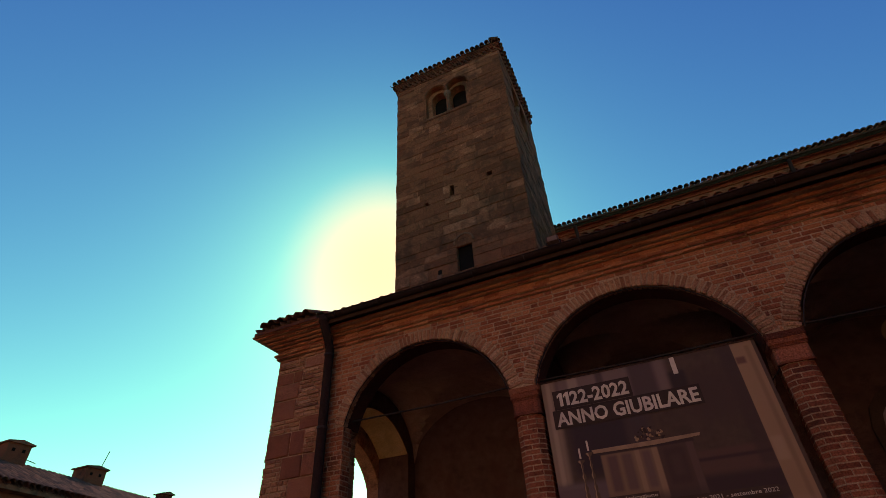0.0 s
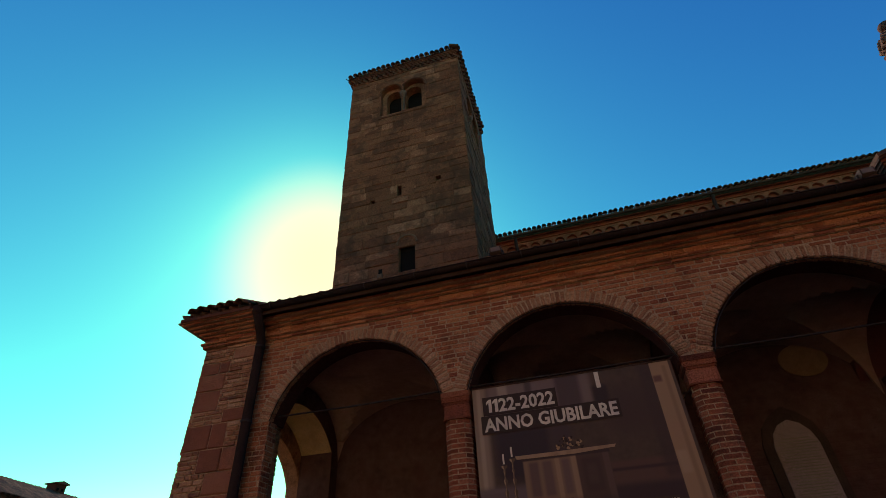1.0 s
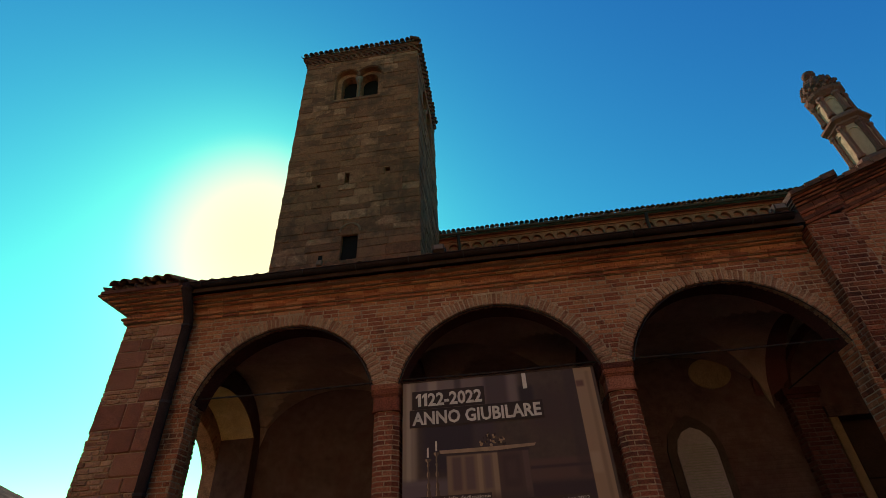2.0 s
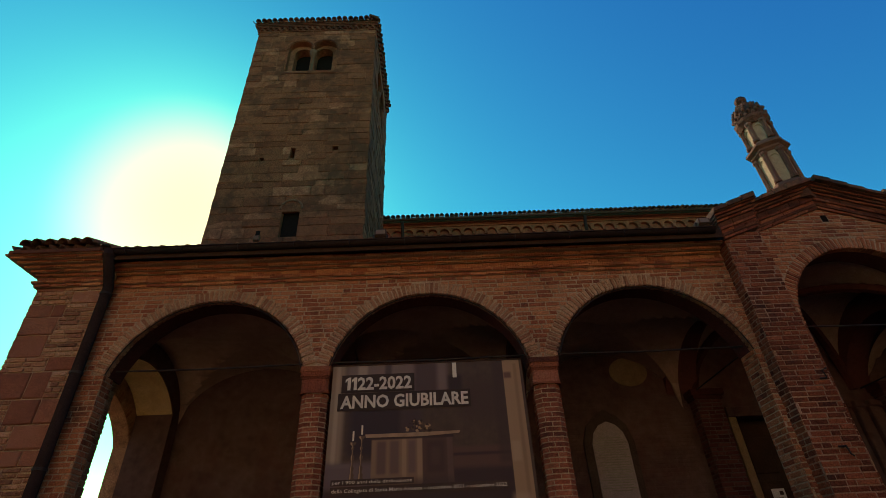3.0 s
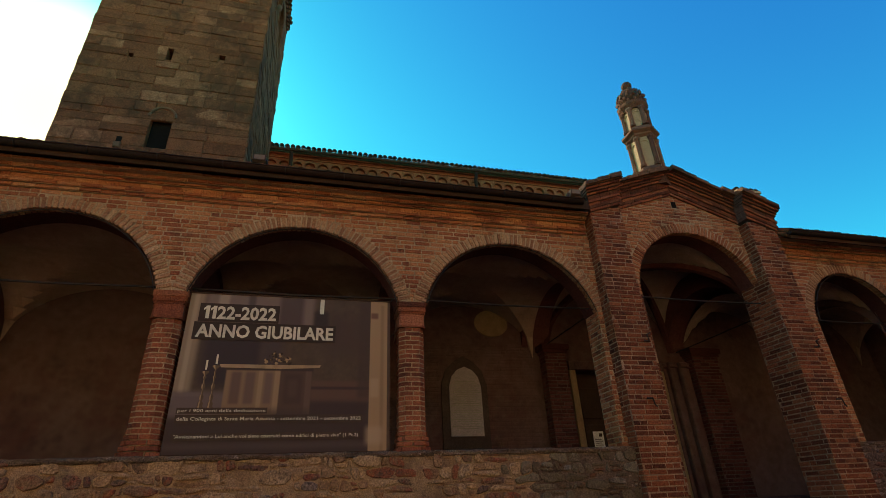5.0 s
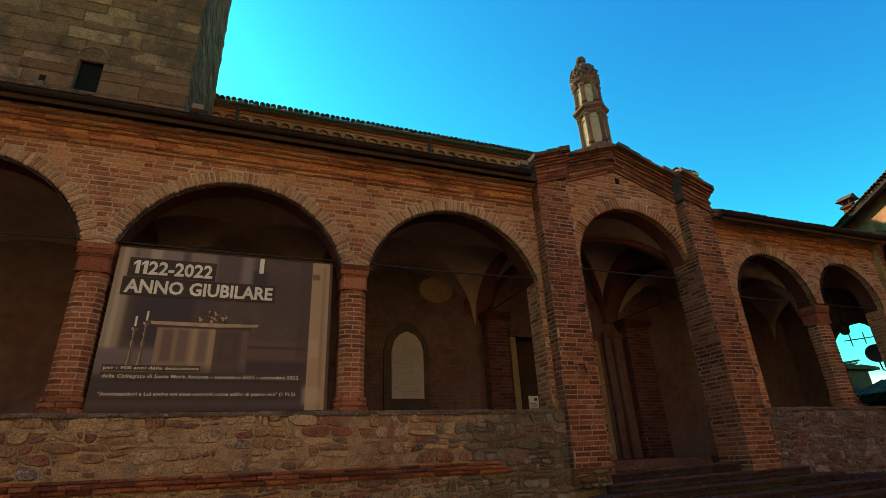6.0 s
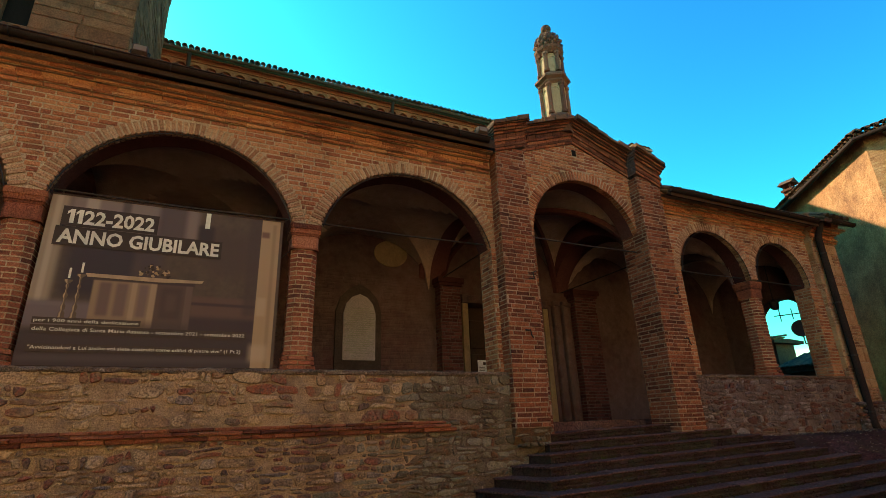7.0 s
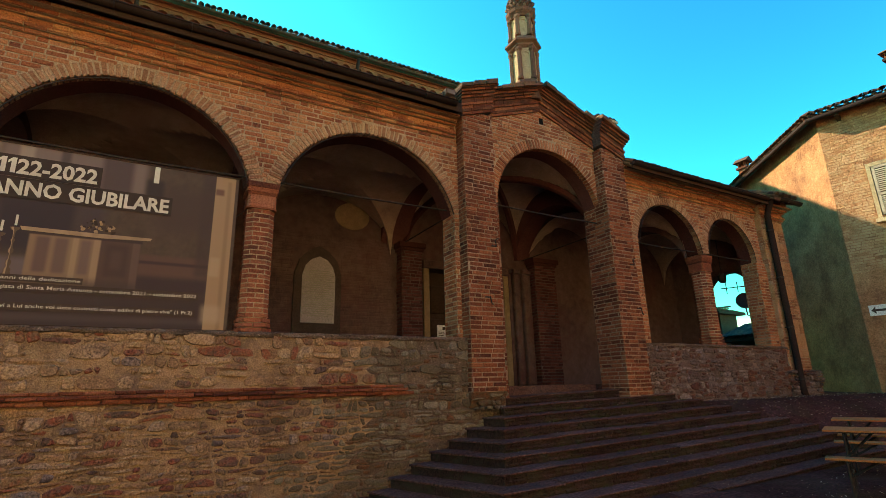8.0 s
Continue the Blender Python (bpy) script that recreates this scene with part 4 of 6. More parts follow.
west = thing("wall_parapet_west", "field stone parapet wall with ochre mortar and a brick band", "wall", kind="structure")
rnd = random.Random(86)
ragged = []
for k in range(28):
    z = -0.3 + (PARAPET + 0.28) * k / 27
    ragged.append((5.2 - 0.55 * max(0.0, 1.4 - z) + rnd.uniform(-0.28, 0.28), z))
part("mortar_core", Geo().prism([(-3.5, PARAPET - 0.02), (-3.5, -0.3)] + ragged, -0.10, 0.42), LIME, west, "ochre lime mortar")
part("grey_mortar_core", Geo().prism(ragged[::-1] + [(7.42, -0.3), (7.42, 1.45), (6.70, 1.45), (6.70, PARAPET - 0.02)], -0.10, 0.40), COPING, west, "crumbling grey mortar")
M_LOW = face_pose((0, -0.103, 0), (0, -1, 0))
BAND0, BAND1 = 1.42, 1.57


def upper_stone(x, z, rnd):
    return RUBBLE_GREY if x + rnd.gauss(0, 0.35) > 4.8 else RUBBLE_MIX if rnd.random() < 0.2 else RUBBLE


def lower_stone(x, z, rnd):
    k = x + 0.9 * (1.3 - z) + rnd.gauss(0, 0.5)
    return RUBBLE_GREY if k > 4.7 else RUBBLE_MIX if k > 2.6 or rnd.random() < 0.35 else RUBBLE


near_ = lambda s: abs(s[0] - 3.2) + 0.4 * abs(s[1] - 1.6)
rubble(-3.4, 7.36, BAND1 + 0.005, PARAPET - 0.03, low_edge, west, M_LOW, upper_stone, 81, 150, near_, 0.19, (), 0.13)
rubble(-3.4, 7.36, -0.1, BAND0 - 0.005, low_edge, west, M_LOW, lower_stone, 83, 150, near_, 0.175, (), 0.03)
rubble(5.5, 7.36, BAND0 - 0.005, BAND1 + 0.005, low_edge, west, M_LOW, RUBBLE_GREY, 84, 0, None, 0.15, (), 0.02)
rnd = random.Random(85)
part("coping", rough_strip(-3.48, 6.69, -0.125, 0.45, PARAPET - 0.075, PARAPET, 0.04, 0.013, 3.0), COPING, west, "rough grey crumbling coping")
rects = []
for z0, z1, out in ((BAND0, BAND0 + 0.05, 0.035), (BAND0 + 0.055, BAND0 + 0.1, 0.055), (BAND0 + 0.105, BAND1 - 0.005, 0.03)):
    x = -3.4
    row = []
    while x < 5.5:
        L = rnd.uniform(0.2, 0.3)
        row.append((x + .003, x + L - .003, z0 + rnd.uniform(-.004, .004), z1))
        x += L
    lay(row, west, face_pose((0, -0.11 - out, 0), (0, -1, 0)), BRICK_DARK, "band_brick", 0.09, 0.01, 0.008, 40, lambda r: abs(r[0] - 3), 87)

east = thing("wall_parapet_east", "grey field stone parapet wall beside the steps", "wall", kind="structure")
part("mortar_core", Geo().box(10.87, 16.3, -0.10, 0.42, 0.6, PARAPET - 0.02), GREY_LIME, east, "grey lime mortar")
rubble(10.9, 16.3, 0.75, PARAPET - 0.02, lambda x: ground_z(x, -0.2), east, M_LOW, RUBBLE_DARK, 91, 300, lambda s: s[0], 0.19)
part("coping", rough_strip(10.88, 16.29, -0.125, 0.45, PARAPET - 0.07, PARAPET, 0.04, 0.013, 8.0), COPING, east, "rough grey crumbling coping")
rubble(6.72, 7.34, 1.14, 1.45, low_edge, buttress_a, face_pose((0, -0.20, 0), (0, -1, 0)), RUBBLE_GREY, 97, 0, None, 0.14, (), 0.02)
# foot of the wall under the corner piers, spreading outwards
for nm, x0, x1, z0, z1, sd in (("pier_foot_east", 16.15, 17.5, 0.6, 1.7, 95),):
    f = thing(nm, "spreading rubble foot of the corner pier", "wall foot", kind="structure")
    part("mortar_core", Geo().prism([(-0.3, z0), (0.9, z0), (0.9, z1), (-0.1, z1)], x0, x1, "x"), GREY_LIME, f)
    rubble(x0, x1, z0, z1, lambda q: 0.8, f, face_pose((0, -0.2, 0), (0, -1, 0)), RUBBLE_DARK, sd, 80, None, 0.19)

# ------------------------------------------------------------ flight of steps
RISE, STEPS, LEAN = 0.137, 11, 0.022
STEP_TOP = 1.18 + 2 * RISE                     # level from which the treads count down


def step_edge(k):
    """Front corner, left end at the wall and right end of step k."""
    y = -0.30 - 0.29 * (k - 2)
    if k < 2:
        return (7.40, y), (7.40, y), 10.30
    return (7.24 - 0.221 * (k - 2), y), (7.25 - 0.32 * (k - 2), -0.12), 11.49 + 0.44 * (k - 2)


for k in range(1, STEPS):
    z = STEP_TOP - RISE * k
    (cx, y0), (lx, ly), right = step_edge(k)
    back_y = -0.12 if k > 1 else 0.75
    lift = lambda x: LEAN * (x - 7.2)
    st = thing("stone_step", "worn dark stone step with a weedy riser", "step", "flight of steps", "structure", (cx, y0, z - RISE))
    plan = ([(lx + 0.02, ly)] if k > 1 else []) + [(cx + 0.02, y0 + 0.03), (right, y0 + 0.03), (right, back_y)] + ([(cx + 0.02, back_y)] if k < 2 else [])
    n_ = len(plan)
    vs = [(x, y, z - RISE - 0.3 + lift(x)) for x, y in plan] + [(x, y, z - 0.018 + lift(x)) for x, y in plan]
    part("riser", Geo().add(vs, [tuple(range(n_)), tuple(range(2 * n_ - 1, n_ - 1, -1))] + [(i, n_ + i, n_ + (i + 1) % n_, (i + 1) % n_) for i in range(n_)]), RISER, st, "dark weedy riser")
    slope_ = face_pose((0, y0 + 0.026, -LEAN * 7.2), (0, -1, 0))
    slope_[2][0] = LEAN
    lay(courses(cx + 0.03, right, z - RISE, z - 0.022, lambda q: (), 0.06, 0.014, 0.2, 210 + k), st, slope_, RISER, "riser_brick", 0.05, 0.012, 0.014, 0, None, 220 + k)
    rnd = random.Random(200 + k)
    x = cx
    deep = 0.40
    while x < right - 0.01:
        L = min(rnd.uniform(0.7, 1.5), right - x)
        j, hz = rnd.uniform(0, 0.02), rnd.uniform(-0.008, 0.008)
        a, b = x + 0.005, x + L - 0.005
        skew = rnd.uniform(-0.006, 0.006)
        g = Geo()
        ring = []
        for xx, s in ((a, skew), (b, -skew)):
            e = z + hz + s + lift(xx)
            ring.append([(xx, y0 + 0.02 - j, e - 0.025), (xx, y0 + 0.012 - j, e - 0.012), (xx, y0 + 0.02 - j, e - 0.002), (xx, y0 + 0.05, e), (xx, y0 + deep, e), (xx, y0 + deep, e - 0.025)])
        g.add(ring[0] + ring[1], [tuple(range(6)), tuple(range(11, 5, -1))] + [(i, 6 + i, 6 + (i + 1) % 6, (i + 1) % 6) for i in range(6)])
        part("tread_slab", g, STEP, st)
        x += L
    if k > 1:
        p0, p1 = Vector((cx, y0, 0)), Vector((lx, ly, 0))
        u = (p1 - p0).normalized()
        nrm = Vector((-u.y, u.x, 0))
        nrm = nrm if nrm.x < 0 else -nrm
        side, s = (p1 - p0).length, 0.0
        while s < side - 0.02:
            L = min(rnd.uniform(0.6, 1.2), side - s)
            q = [p0 + u * (s + 0.004) + nrm * 0.015, p0 + u * (s + L - 0.004) + nrm * 0.015]
            q += [q[1] - nrm * 0.36, q[0] - nrm * 0.36]
            hz = rnd.uniform(-0.006, 0.004)
            part("tread_slab", Geo().hexa([(p.x, p.y, z - 0.025 + lift(p.x)) for p in q] + [(p.x, p.y, z - 0.002 + hz + lift(p.x)) for p in q]), STEP, st)
            s += L

# ------------------------------------------------------------ inside the portico
REAR = 3.2
setting("floor_portico", Geo().box(-3.5, 7.35, 0.41, REAR, 1.1, FLOOR).box(7.35, 10.35, 0.72, REAR, 0.9, FLOOR).box(10.35, 16.6, 0.41, REAR, 1.1, FLOOR), STEP, "worn stone floor of the portico", "floor")
rear = thing("wall_rear", "old reddish plastered brick wall at the back of the portico", "wall", kind="structure")
DOOR = (7.73, 9.9, FLOOR, 4.22)
rp = [(-4.4, 1.0), (-4.4, 6.3), (17.2, 6.3), (17.2, 1.0), (DOOR[1], 1.0), (DOOR[1], DOOR[3]), (DOOR[0], DOOR[3]), (DOOR[0], 1.0)]
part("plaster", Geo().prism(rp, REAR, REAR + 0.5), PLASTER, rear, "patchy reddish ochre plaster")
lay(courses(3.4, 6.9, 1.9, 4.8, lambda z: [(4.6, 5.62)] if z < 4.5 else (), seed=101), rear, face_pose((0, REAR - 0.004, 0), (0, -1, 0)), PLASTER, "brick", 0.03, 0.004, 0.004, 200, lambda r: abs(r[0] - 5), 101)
doorway = thing("door_1", "tall dark wooden church door between ochre stone jambs", "door", kind="structure", at=(8.5, REAR, FLOOR))
leaf = part("leaf", Geo().box(7.75, 9.88, REAR + 0.2, REAR + 0.27, FLOOR, 4.2), DARKWOOD, doorway, "dark wooden leaf")
for x0 in (7.9, 8.58, 9.26):
    for z0 in (1.6, 2.4, 3.2):
        part("panel", Geo().slab(x0, x0 + 0.48, REAR + 0.17, REAR + 0.21, z0, z0 + 0.68, 0.02), DARKWOOD, leaf)
for x0 in (7.58, 9.88):
    part("jamb", Geo().slab(x0, x0 + 0.16, REAR - 0.12, REAR + 0.2, FLOOR, 4.22, 0.012), PANEL_OCHRE, doorway, "dull ochre stone jamb")
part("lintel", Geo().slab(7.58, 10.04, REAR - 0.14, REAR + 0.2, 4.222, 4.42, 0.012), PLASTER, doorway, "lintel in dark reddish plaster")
notice = thing("paper_notice", "white printed paper notice on the church door", "notice", at=(8.19, REAR + 0.15, 2.58))
paper = part("sheet", Geo().box(8.07, 8.32, REAR + 0.155, REAR + 0.165, 2.58, 2.93), plain("white_paper", (0.7, 0.7, 0.68)), notice)
for k in range(4):
    part("print_bar", Geo().box(8.1, 8.28 - 0.03 * (k % 2), REAR + 0.15, REAR + 0.156, 2.64 + 0.04 * k, 2.655 + 0.04 * k), SLATE, paper)
part("print_block", Geo().box(8.21, 8.28, REAR + 0.15, REAR + 0.156, 2.82, 2.89), SLATE, paper)

# pilasters and cross arches between the bays
for px, w, sd in ((7.2, 0.52, 111), (11.14, 0.72, 113)):
    p = pier("brick_pilaster", px - w / 2, px + w / 2, REAR - 0.3, REAR, FLOOR, 4.55, "dark red brick pilaster on the portico's back wall", REAR_BRICK, sd, 150, "flr", "pilaster", DARK_MORTAR)
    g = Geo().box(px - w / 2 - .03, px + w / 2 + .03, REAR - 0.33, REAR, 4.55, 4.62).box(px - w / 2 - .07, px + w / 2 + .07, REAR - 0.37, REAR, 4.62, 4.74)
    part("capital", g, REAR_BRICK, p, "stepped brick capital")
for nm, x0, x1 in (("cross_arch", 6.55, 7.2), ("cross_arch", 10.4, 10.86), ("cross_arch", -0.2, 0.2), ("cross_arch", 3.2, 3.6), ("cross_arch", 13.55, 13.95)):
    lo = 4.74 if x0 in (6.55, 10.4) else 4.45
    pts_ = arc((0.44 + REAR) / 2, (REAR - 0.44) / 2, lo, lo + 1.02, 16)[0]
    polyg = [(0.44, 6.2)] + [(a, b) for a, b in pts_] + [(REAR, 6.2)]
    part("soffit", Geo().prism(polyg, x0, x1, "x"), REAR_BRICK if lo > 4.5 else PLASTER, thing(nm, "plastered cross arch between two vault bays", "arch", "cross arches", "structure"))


def vault(name, x0, x1, lo, crown_x, crown_y, label):
    """A groin vault over one bay."""
    n = 22
    y0, y1 = 0.40, REAR + 0.01
    cx, cy, hx, hy = (x0 + x1) / 2, (y0 + y1) / 2, (x1 - x0) / 2, (y1 - y0) / 2
    g = Geo()
    for j in range(n + 1):
        for i in range(n + 1):
            a, b = -1 + 2 * i / n, -1 + 2 * j / n
            h = max(math.sqrt(max(0, 1 - a * a)) * crown_x, math.sqrt(max(0, 1 - b * b)) * crown_y)
            g.v.append((cx + a * hx, cy + b * hy, lo + h))
    g.f = [(j * (n + 1) + i, j * (n + 1) + i + 1, (j + 1) * (n + 1) + i + 1, (j + 1) * (n + 1) + i) for j in range(n) for i in range(n)]
    return setting(name, g, VAULT, label, "ceiling", False)


vault("ceiling_bay_a", -3.5, -0.15, 4.45, 1.22, 1.22, "old plastered groin vault")
vault("ceiling_bay_b", 0.15, 3.25, 4.45, 1.22, 1.22, "old plastered groin vault")
vault("ceiling_bay_c", 3.55, 6.8, 4.45, 1.22, 1.22, "old plastered groin vault")
vault("ceiling_bay_portal", 7.15, 10.45, 4.75, 1.5, 1.5, "pale plastered groin vault with brick ribs")
vault("ceiling_bay_d", 10.8, 13.6, 4.45, 1.4, 1.15, "old plastered groin vault")
vault("ceiling_bay_e", 13.9, 16.4, 4.45, 1.4, 1.12, "old plastered groin vault")
setting("ceiling_slab", Geo().box(-4.5, 6.7, 0.3, REAR + 0.4, 6.0, 6.2).box(10.87, 17.4, 0.3, REAR + 0.4, 6.0, 6.2).box(6.7, 10.87, 0.44, REAR + 0.4, 6.45, 6.6), PLASTER, "plain covering above the vaults", "ceiling")
for sx in (7.15, 10.45):
    for ey in (0.42, REAR):
        ox = 10.45 if sx == 7.15 else 7.15
        oy = REAR if ey == 0.42 else 0.42
        path = []
        for i in range(13):
            t = i / 24
            a = math.pi * t
            path.append((sx + (ox - sx) * (1 - math.cos(a)) / 2, ey + (oy - ey) * (1 - math.cos(a)) / 2, 4.70 + 1.5 * math.sin(a)))
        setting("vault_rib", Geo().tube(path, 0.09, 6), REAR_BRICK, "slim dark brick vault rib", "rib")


def end_wall(name, x0, x1, label, z0, half):
    """The portico's short side with a round opening."""
    w = thing(name, label, "wall", kind="structure")
    c = 1.70 if x0 < 0 else 1.5
    z_s = 4.70 if x0 < 0 else 4.1
    pts_ = arc(c, half, z_s, z_s + half * (0.48 if x0 < 0 else 0.69), 18)[0]
    low = 2.3
    polyg = [(0.85, 6.2), (0.85, z0), (REAR + 0.5, z0), (REAR + 0.5, 6.2)]
    polyg = [(0.40, 6.2), (0.40, z0), (c - half, z0), (c - half, z_s)] + pts_[1:-1] + [(c + half, z_s), (c + half, z0), (REAR + 0.5, z0), (REAR + 0.5, 6.2)]
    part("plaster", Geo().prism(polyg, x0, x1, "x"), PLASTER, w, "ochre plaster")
    part("low_wall", Geo().box(x0, x1, c - half, c + half, z0, low), LIME, w, "low plastered parapet")
    return w


end_wall("wall_end_west", -4.2, -3.48, "plastered end wall of the portico with an open arch", -0.1, 1.2)
end_wall("wall_end_east", 16.86, 17.25, "plastered end wall of the portico with an open arch", 0.8, 0.7)

# pale skin on the soffit: the glow from outside is put into its colour
soffit = arc(1.70, 1.195, 4.70, 5.27, 18)[0]
g = Geo()
for xx in (-4.19, -3.49):
    g.v += [(xx, a, b - 0.006) for a, b in soffit]
g.f = [(i, i + 1, 20 + i, 19 + i) for i in range(18)]
setting("trim_end_arch", g, OCHRE, "pale soffit of the end arch, coloured as if lit from outside", "plaster", True)
outer = thing("wall_end_west_outer", "brick ring of the end arch towards the lane", "wall", kind="structure")
ring_ = arc(1.75, 1.2, 4.10, 4.86, 18)[0]
part("brickwork", Geo().prism([(0.40, 6.0), (0.40, -0.1), (0.55, -0.1), (0.55, 4.10)] + ring_[1:-1] + [(2.95, 4.10), (3.0, -0.1), (REAR + 0.5, -0.1), (REAR + 0.5, 6.0)], -4.5, -4.2, "x"), BRICK_PALE, outer)
voussoirs(outer, face_pose((-4.2, 0, 0), (1, 0, 0)), 1.75, 1.2, 4.10, 4.86, 0.2, BRICK_PALE, 0.02, 117)
# slim shafts of the church portal
for x0, x1, out in ((10.05, 10.17, 0.10), (10.17, 10.34, 0.19), (10.34, 10.44, 0.12), (10.44, 10.62, 0.22), (10.62, 10.76, 0.14)):
    sh = thing("portal_moulding", "flat brown moulding strip of the church portal", "moulding", "portal mouldings", at=((x0 + x1) / 2, REAR, FLOOR))
    part("strip", Geo().slab(x0 + 0.002, x1 - 0.002, REAR - out, REAR, FLOOR, 4.3, 0.025), PLASTER, sh)
    part("cap", Geo().slab(x0 - 0.01, x1 + 0.008, REAR - out - 0.03, REAR, 4.3, 4.42, 0.02), PLASTER, sh)

# memorial slab, oval and tie rods
memorial = thing("memorial_slab", "pointed white marble memorial slab in a dark stone border", "memorial", at=(5.12, REAR - 0.05, 2.6))
border = [(4.62, 2.6), (5.62, 2.6), (5.62, 3.87), (5.52, 4.18), (5.35, 4.36), (5.12, 4.49), (4.89, 4.36), (4.72, 4.18), (4.62, 3.87)]
part("border", Geo().prism(border, REAR - 0.06, REAR), SLATE, memorial, "dark grey stone border")
slab_ = [(4.78, 2.84), (5.48, 2.84), (5.48, 3.83), (5.42, 4.04), (5.30, 4.18), (5.13, 4.25), (4.96, 4.18), (4.84, 4.04), (4.78, 3.83)]
tablet = part("tablet", Geo().prism(slab_, REAR - 0.085, REAR - 0.05), MARBLE, memorial, "pale veined marble tablet")
for k in range(22):
    w = 0.22 + 0.05 * ((k * 5) % 3)
    part("inscription_bar", Geo().box(5.13 - w, 5.13 + w, REAR - 0.088, REAR - 0.084, 2.98 + 0.045 * k, 2.995 + 0.045 * k), plain("faded_lettering", (0.27, 0.25, 0.2)) if k == 0 else bpy.data.materials["faded_lettering"], tablet)
oval = [(5.85 + 0.40 * math.cos(a), 5.27 + 0.31 * math.sin(a)) for a in (2 * math.pi * i / 28 for i in range(28))]
niche = thing("oval_panel", "pale ochre oval plaster panel on the back wall", "panel", at=(5.85, REAR, 4.95))
part("panel", Geo().prism(oval, REAR - 0.03, REAR + 0.01), PANEL_OCHRE, niche)
for x0, x1, z, y in ((-3.15, -0.2, 4.56, 0.2), (0.2, 3.2, 4.56, 0.2), (3.6, 6.65, 4.56, 0.2), (7.55, 10.28, 4.80, 0.1), (11.3, 13.6, 4.56, 0.2), (13.9, 15.95, 4.56, 0.2)):
    rod = thing("tie_rod", "thin iron tie rod across the arch", "tie rod", "tie rods", at=((x0 + x1) / 2, y, z))
    part("bar", Geo().tube([(x0, y, z), ((x0 + x1) / 2, y, z - 0.02), (x1, y, z)], 0.014, 6), IRON, rod)
for xx in (7.0, 10.62):
    rod = thing("tie_rod", "thin iron tie rod running back to the wall", "tie rod", "tie rods", at=(xx, 1.5, 4.7))
    part("bar", Geo().tube([(xx, 0.4, 4.72), (xx, REAR, 4.72)], 0.014, 6), IRON, rod)

# ------------------------------------------------------------ banner
BY = 0.11
ban = thing("banner", "large printed jubilee banner with an altar photograph, hung in the arch", "banner", at=(1.68, BY, 2.3))
BX0, BX1, BZ0, BZ1 = 0.24, 3.08, 2.31, 4.47


def sheet(name, material, z_off, polyg, label=""):
    return part(name, Geo().prism(polyg, BY - z_off - 0.0015, BY - z_off), material, ban, label)


def rect(x0, x1, z0, z1):
    return [(x0, z0), (x1, z0), (x1, z1), (x0, z1)]


def print_ink(name, color):
    return surface(name, [(0.1, tuple(c * 0.8 for c in color)), (0.9, tuple(min(1, c * 1.2) for c in color))], 0.6, 7, 2.4, 0.05, 0.0, fine=16, grit=0.12)


INK_DARK, INK_STONE = print_ink("print_dark", (0.034, 0.019, 0.014)), print_ink("print_stone", (0.316, 0.206, 0.114))
INK_WHITE, INK_BLUE = print_ink("print_white", (0.620, 0.568, 0.475)), print_ink("print_grey", (0.182, 0.127, 0.094))
INK_FADE, INK_CAPTION = print_ink("print_fade", (0.104, 0.066, 0.044)), print_ink("print_caption", (0.052, 0.031, 0.024))
INK_TOP = print_ink("print_mensa", (0.353, 0.237, 0.148))


class Print:
    """A soft photographic print on a sheet: fields of ink with blurred edges, laid one over the other in x and z."""

    def __init__(self, name, ground_ink):
        self.m = surface(name, [(0.1, tuple(c * 0.8 for c in ground_ink)), (0.9, tuple(c * 1.2 for c in ground_ink))], 0.6, 7, 2.4, 0.05, 0.0, fine=16, grit=0.12)
        self.n, self.l = self.m.node_tree.nodes, self.m.node_tree.links
        self.bsdf = self.n["Principled BSDF"]
        self.ink = self.bsdf.inputs["Base Color"].links[0].from_socket
        place = self.n.new("ShaderNodeSeparateXYZ")
        where = self.n.new("ShaderNodeNewGeometry")
        self.l.new(where.outputs["Position"], place.inputs[0])
        self.x, self.z = place.outputs["X"], place.outputs["Z"]

    def ramp(self, socket, at, soft, fall=False):
        r = self.n.new("ShaderNodeMapRange")
        r.interpolation_type = "SMOOTHSTEP"
        for key, value in (("From Min", at - soft), ("From Max", at + soft), ("To Min", float(fall)), ("To Max", float(not fall))):
            r.inputs[key].default_value = value
        self.l.new(socket, r.inputs["Value"])
        return r.outputs[0]

    def field(self, x0, x1, z0, z1, soft, color, amount=1.0):
        f = None
        for k in (self.ramp(self.x, x0, soft), self.ramp(self.x, x1, soft, True), self.ramp(self.z, z0, soft), self.ramp(self.z, z1, soft, True)):
            if f is None:
                f = k
                continue
            mul = self.n.new("ShaderNodeMath")
            mul.operation = "MULTIPLY"
            self.l.new(f, mul.inputs[0]), self.l.new(k, mul.inputs[1])
            f = mul.outputs[0]
        fade = self.n.new("ShaderNodeMath")
        fade.operation, fade.inputs[1].default_value = "MULTIPLY", amount
        self.l.new(f, fade.inputs[0])
        mix = self.n.new("ShaderNodeMix")
        mix.data_type = "RGBA"
        mix.inputs["B"].default_value = (color[0] * 1.14, color[1] * 1.11, color[2] * (1.25 if color[0] < 0.18 else 1.04), 1.0)
        self.l.new(fade.outputs[0], mix.inputs["Factor"]), self.l.new(self.ink, mix.inputs["A"])
        self.ink = mix.outputs["Result"]
        self.l.new(self.ink, self.bsdf.inputs["Base Color"])


photo = Print("banner_print", (0.076, 0.048, 0.035))
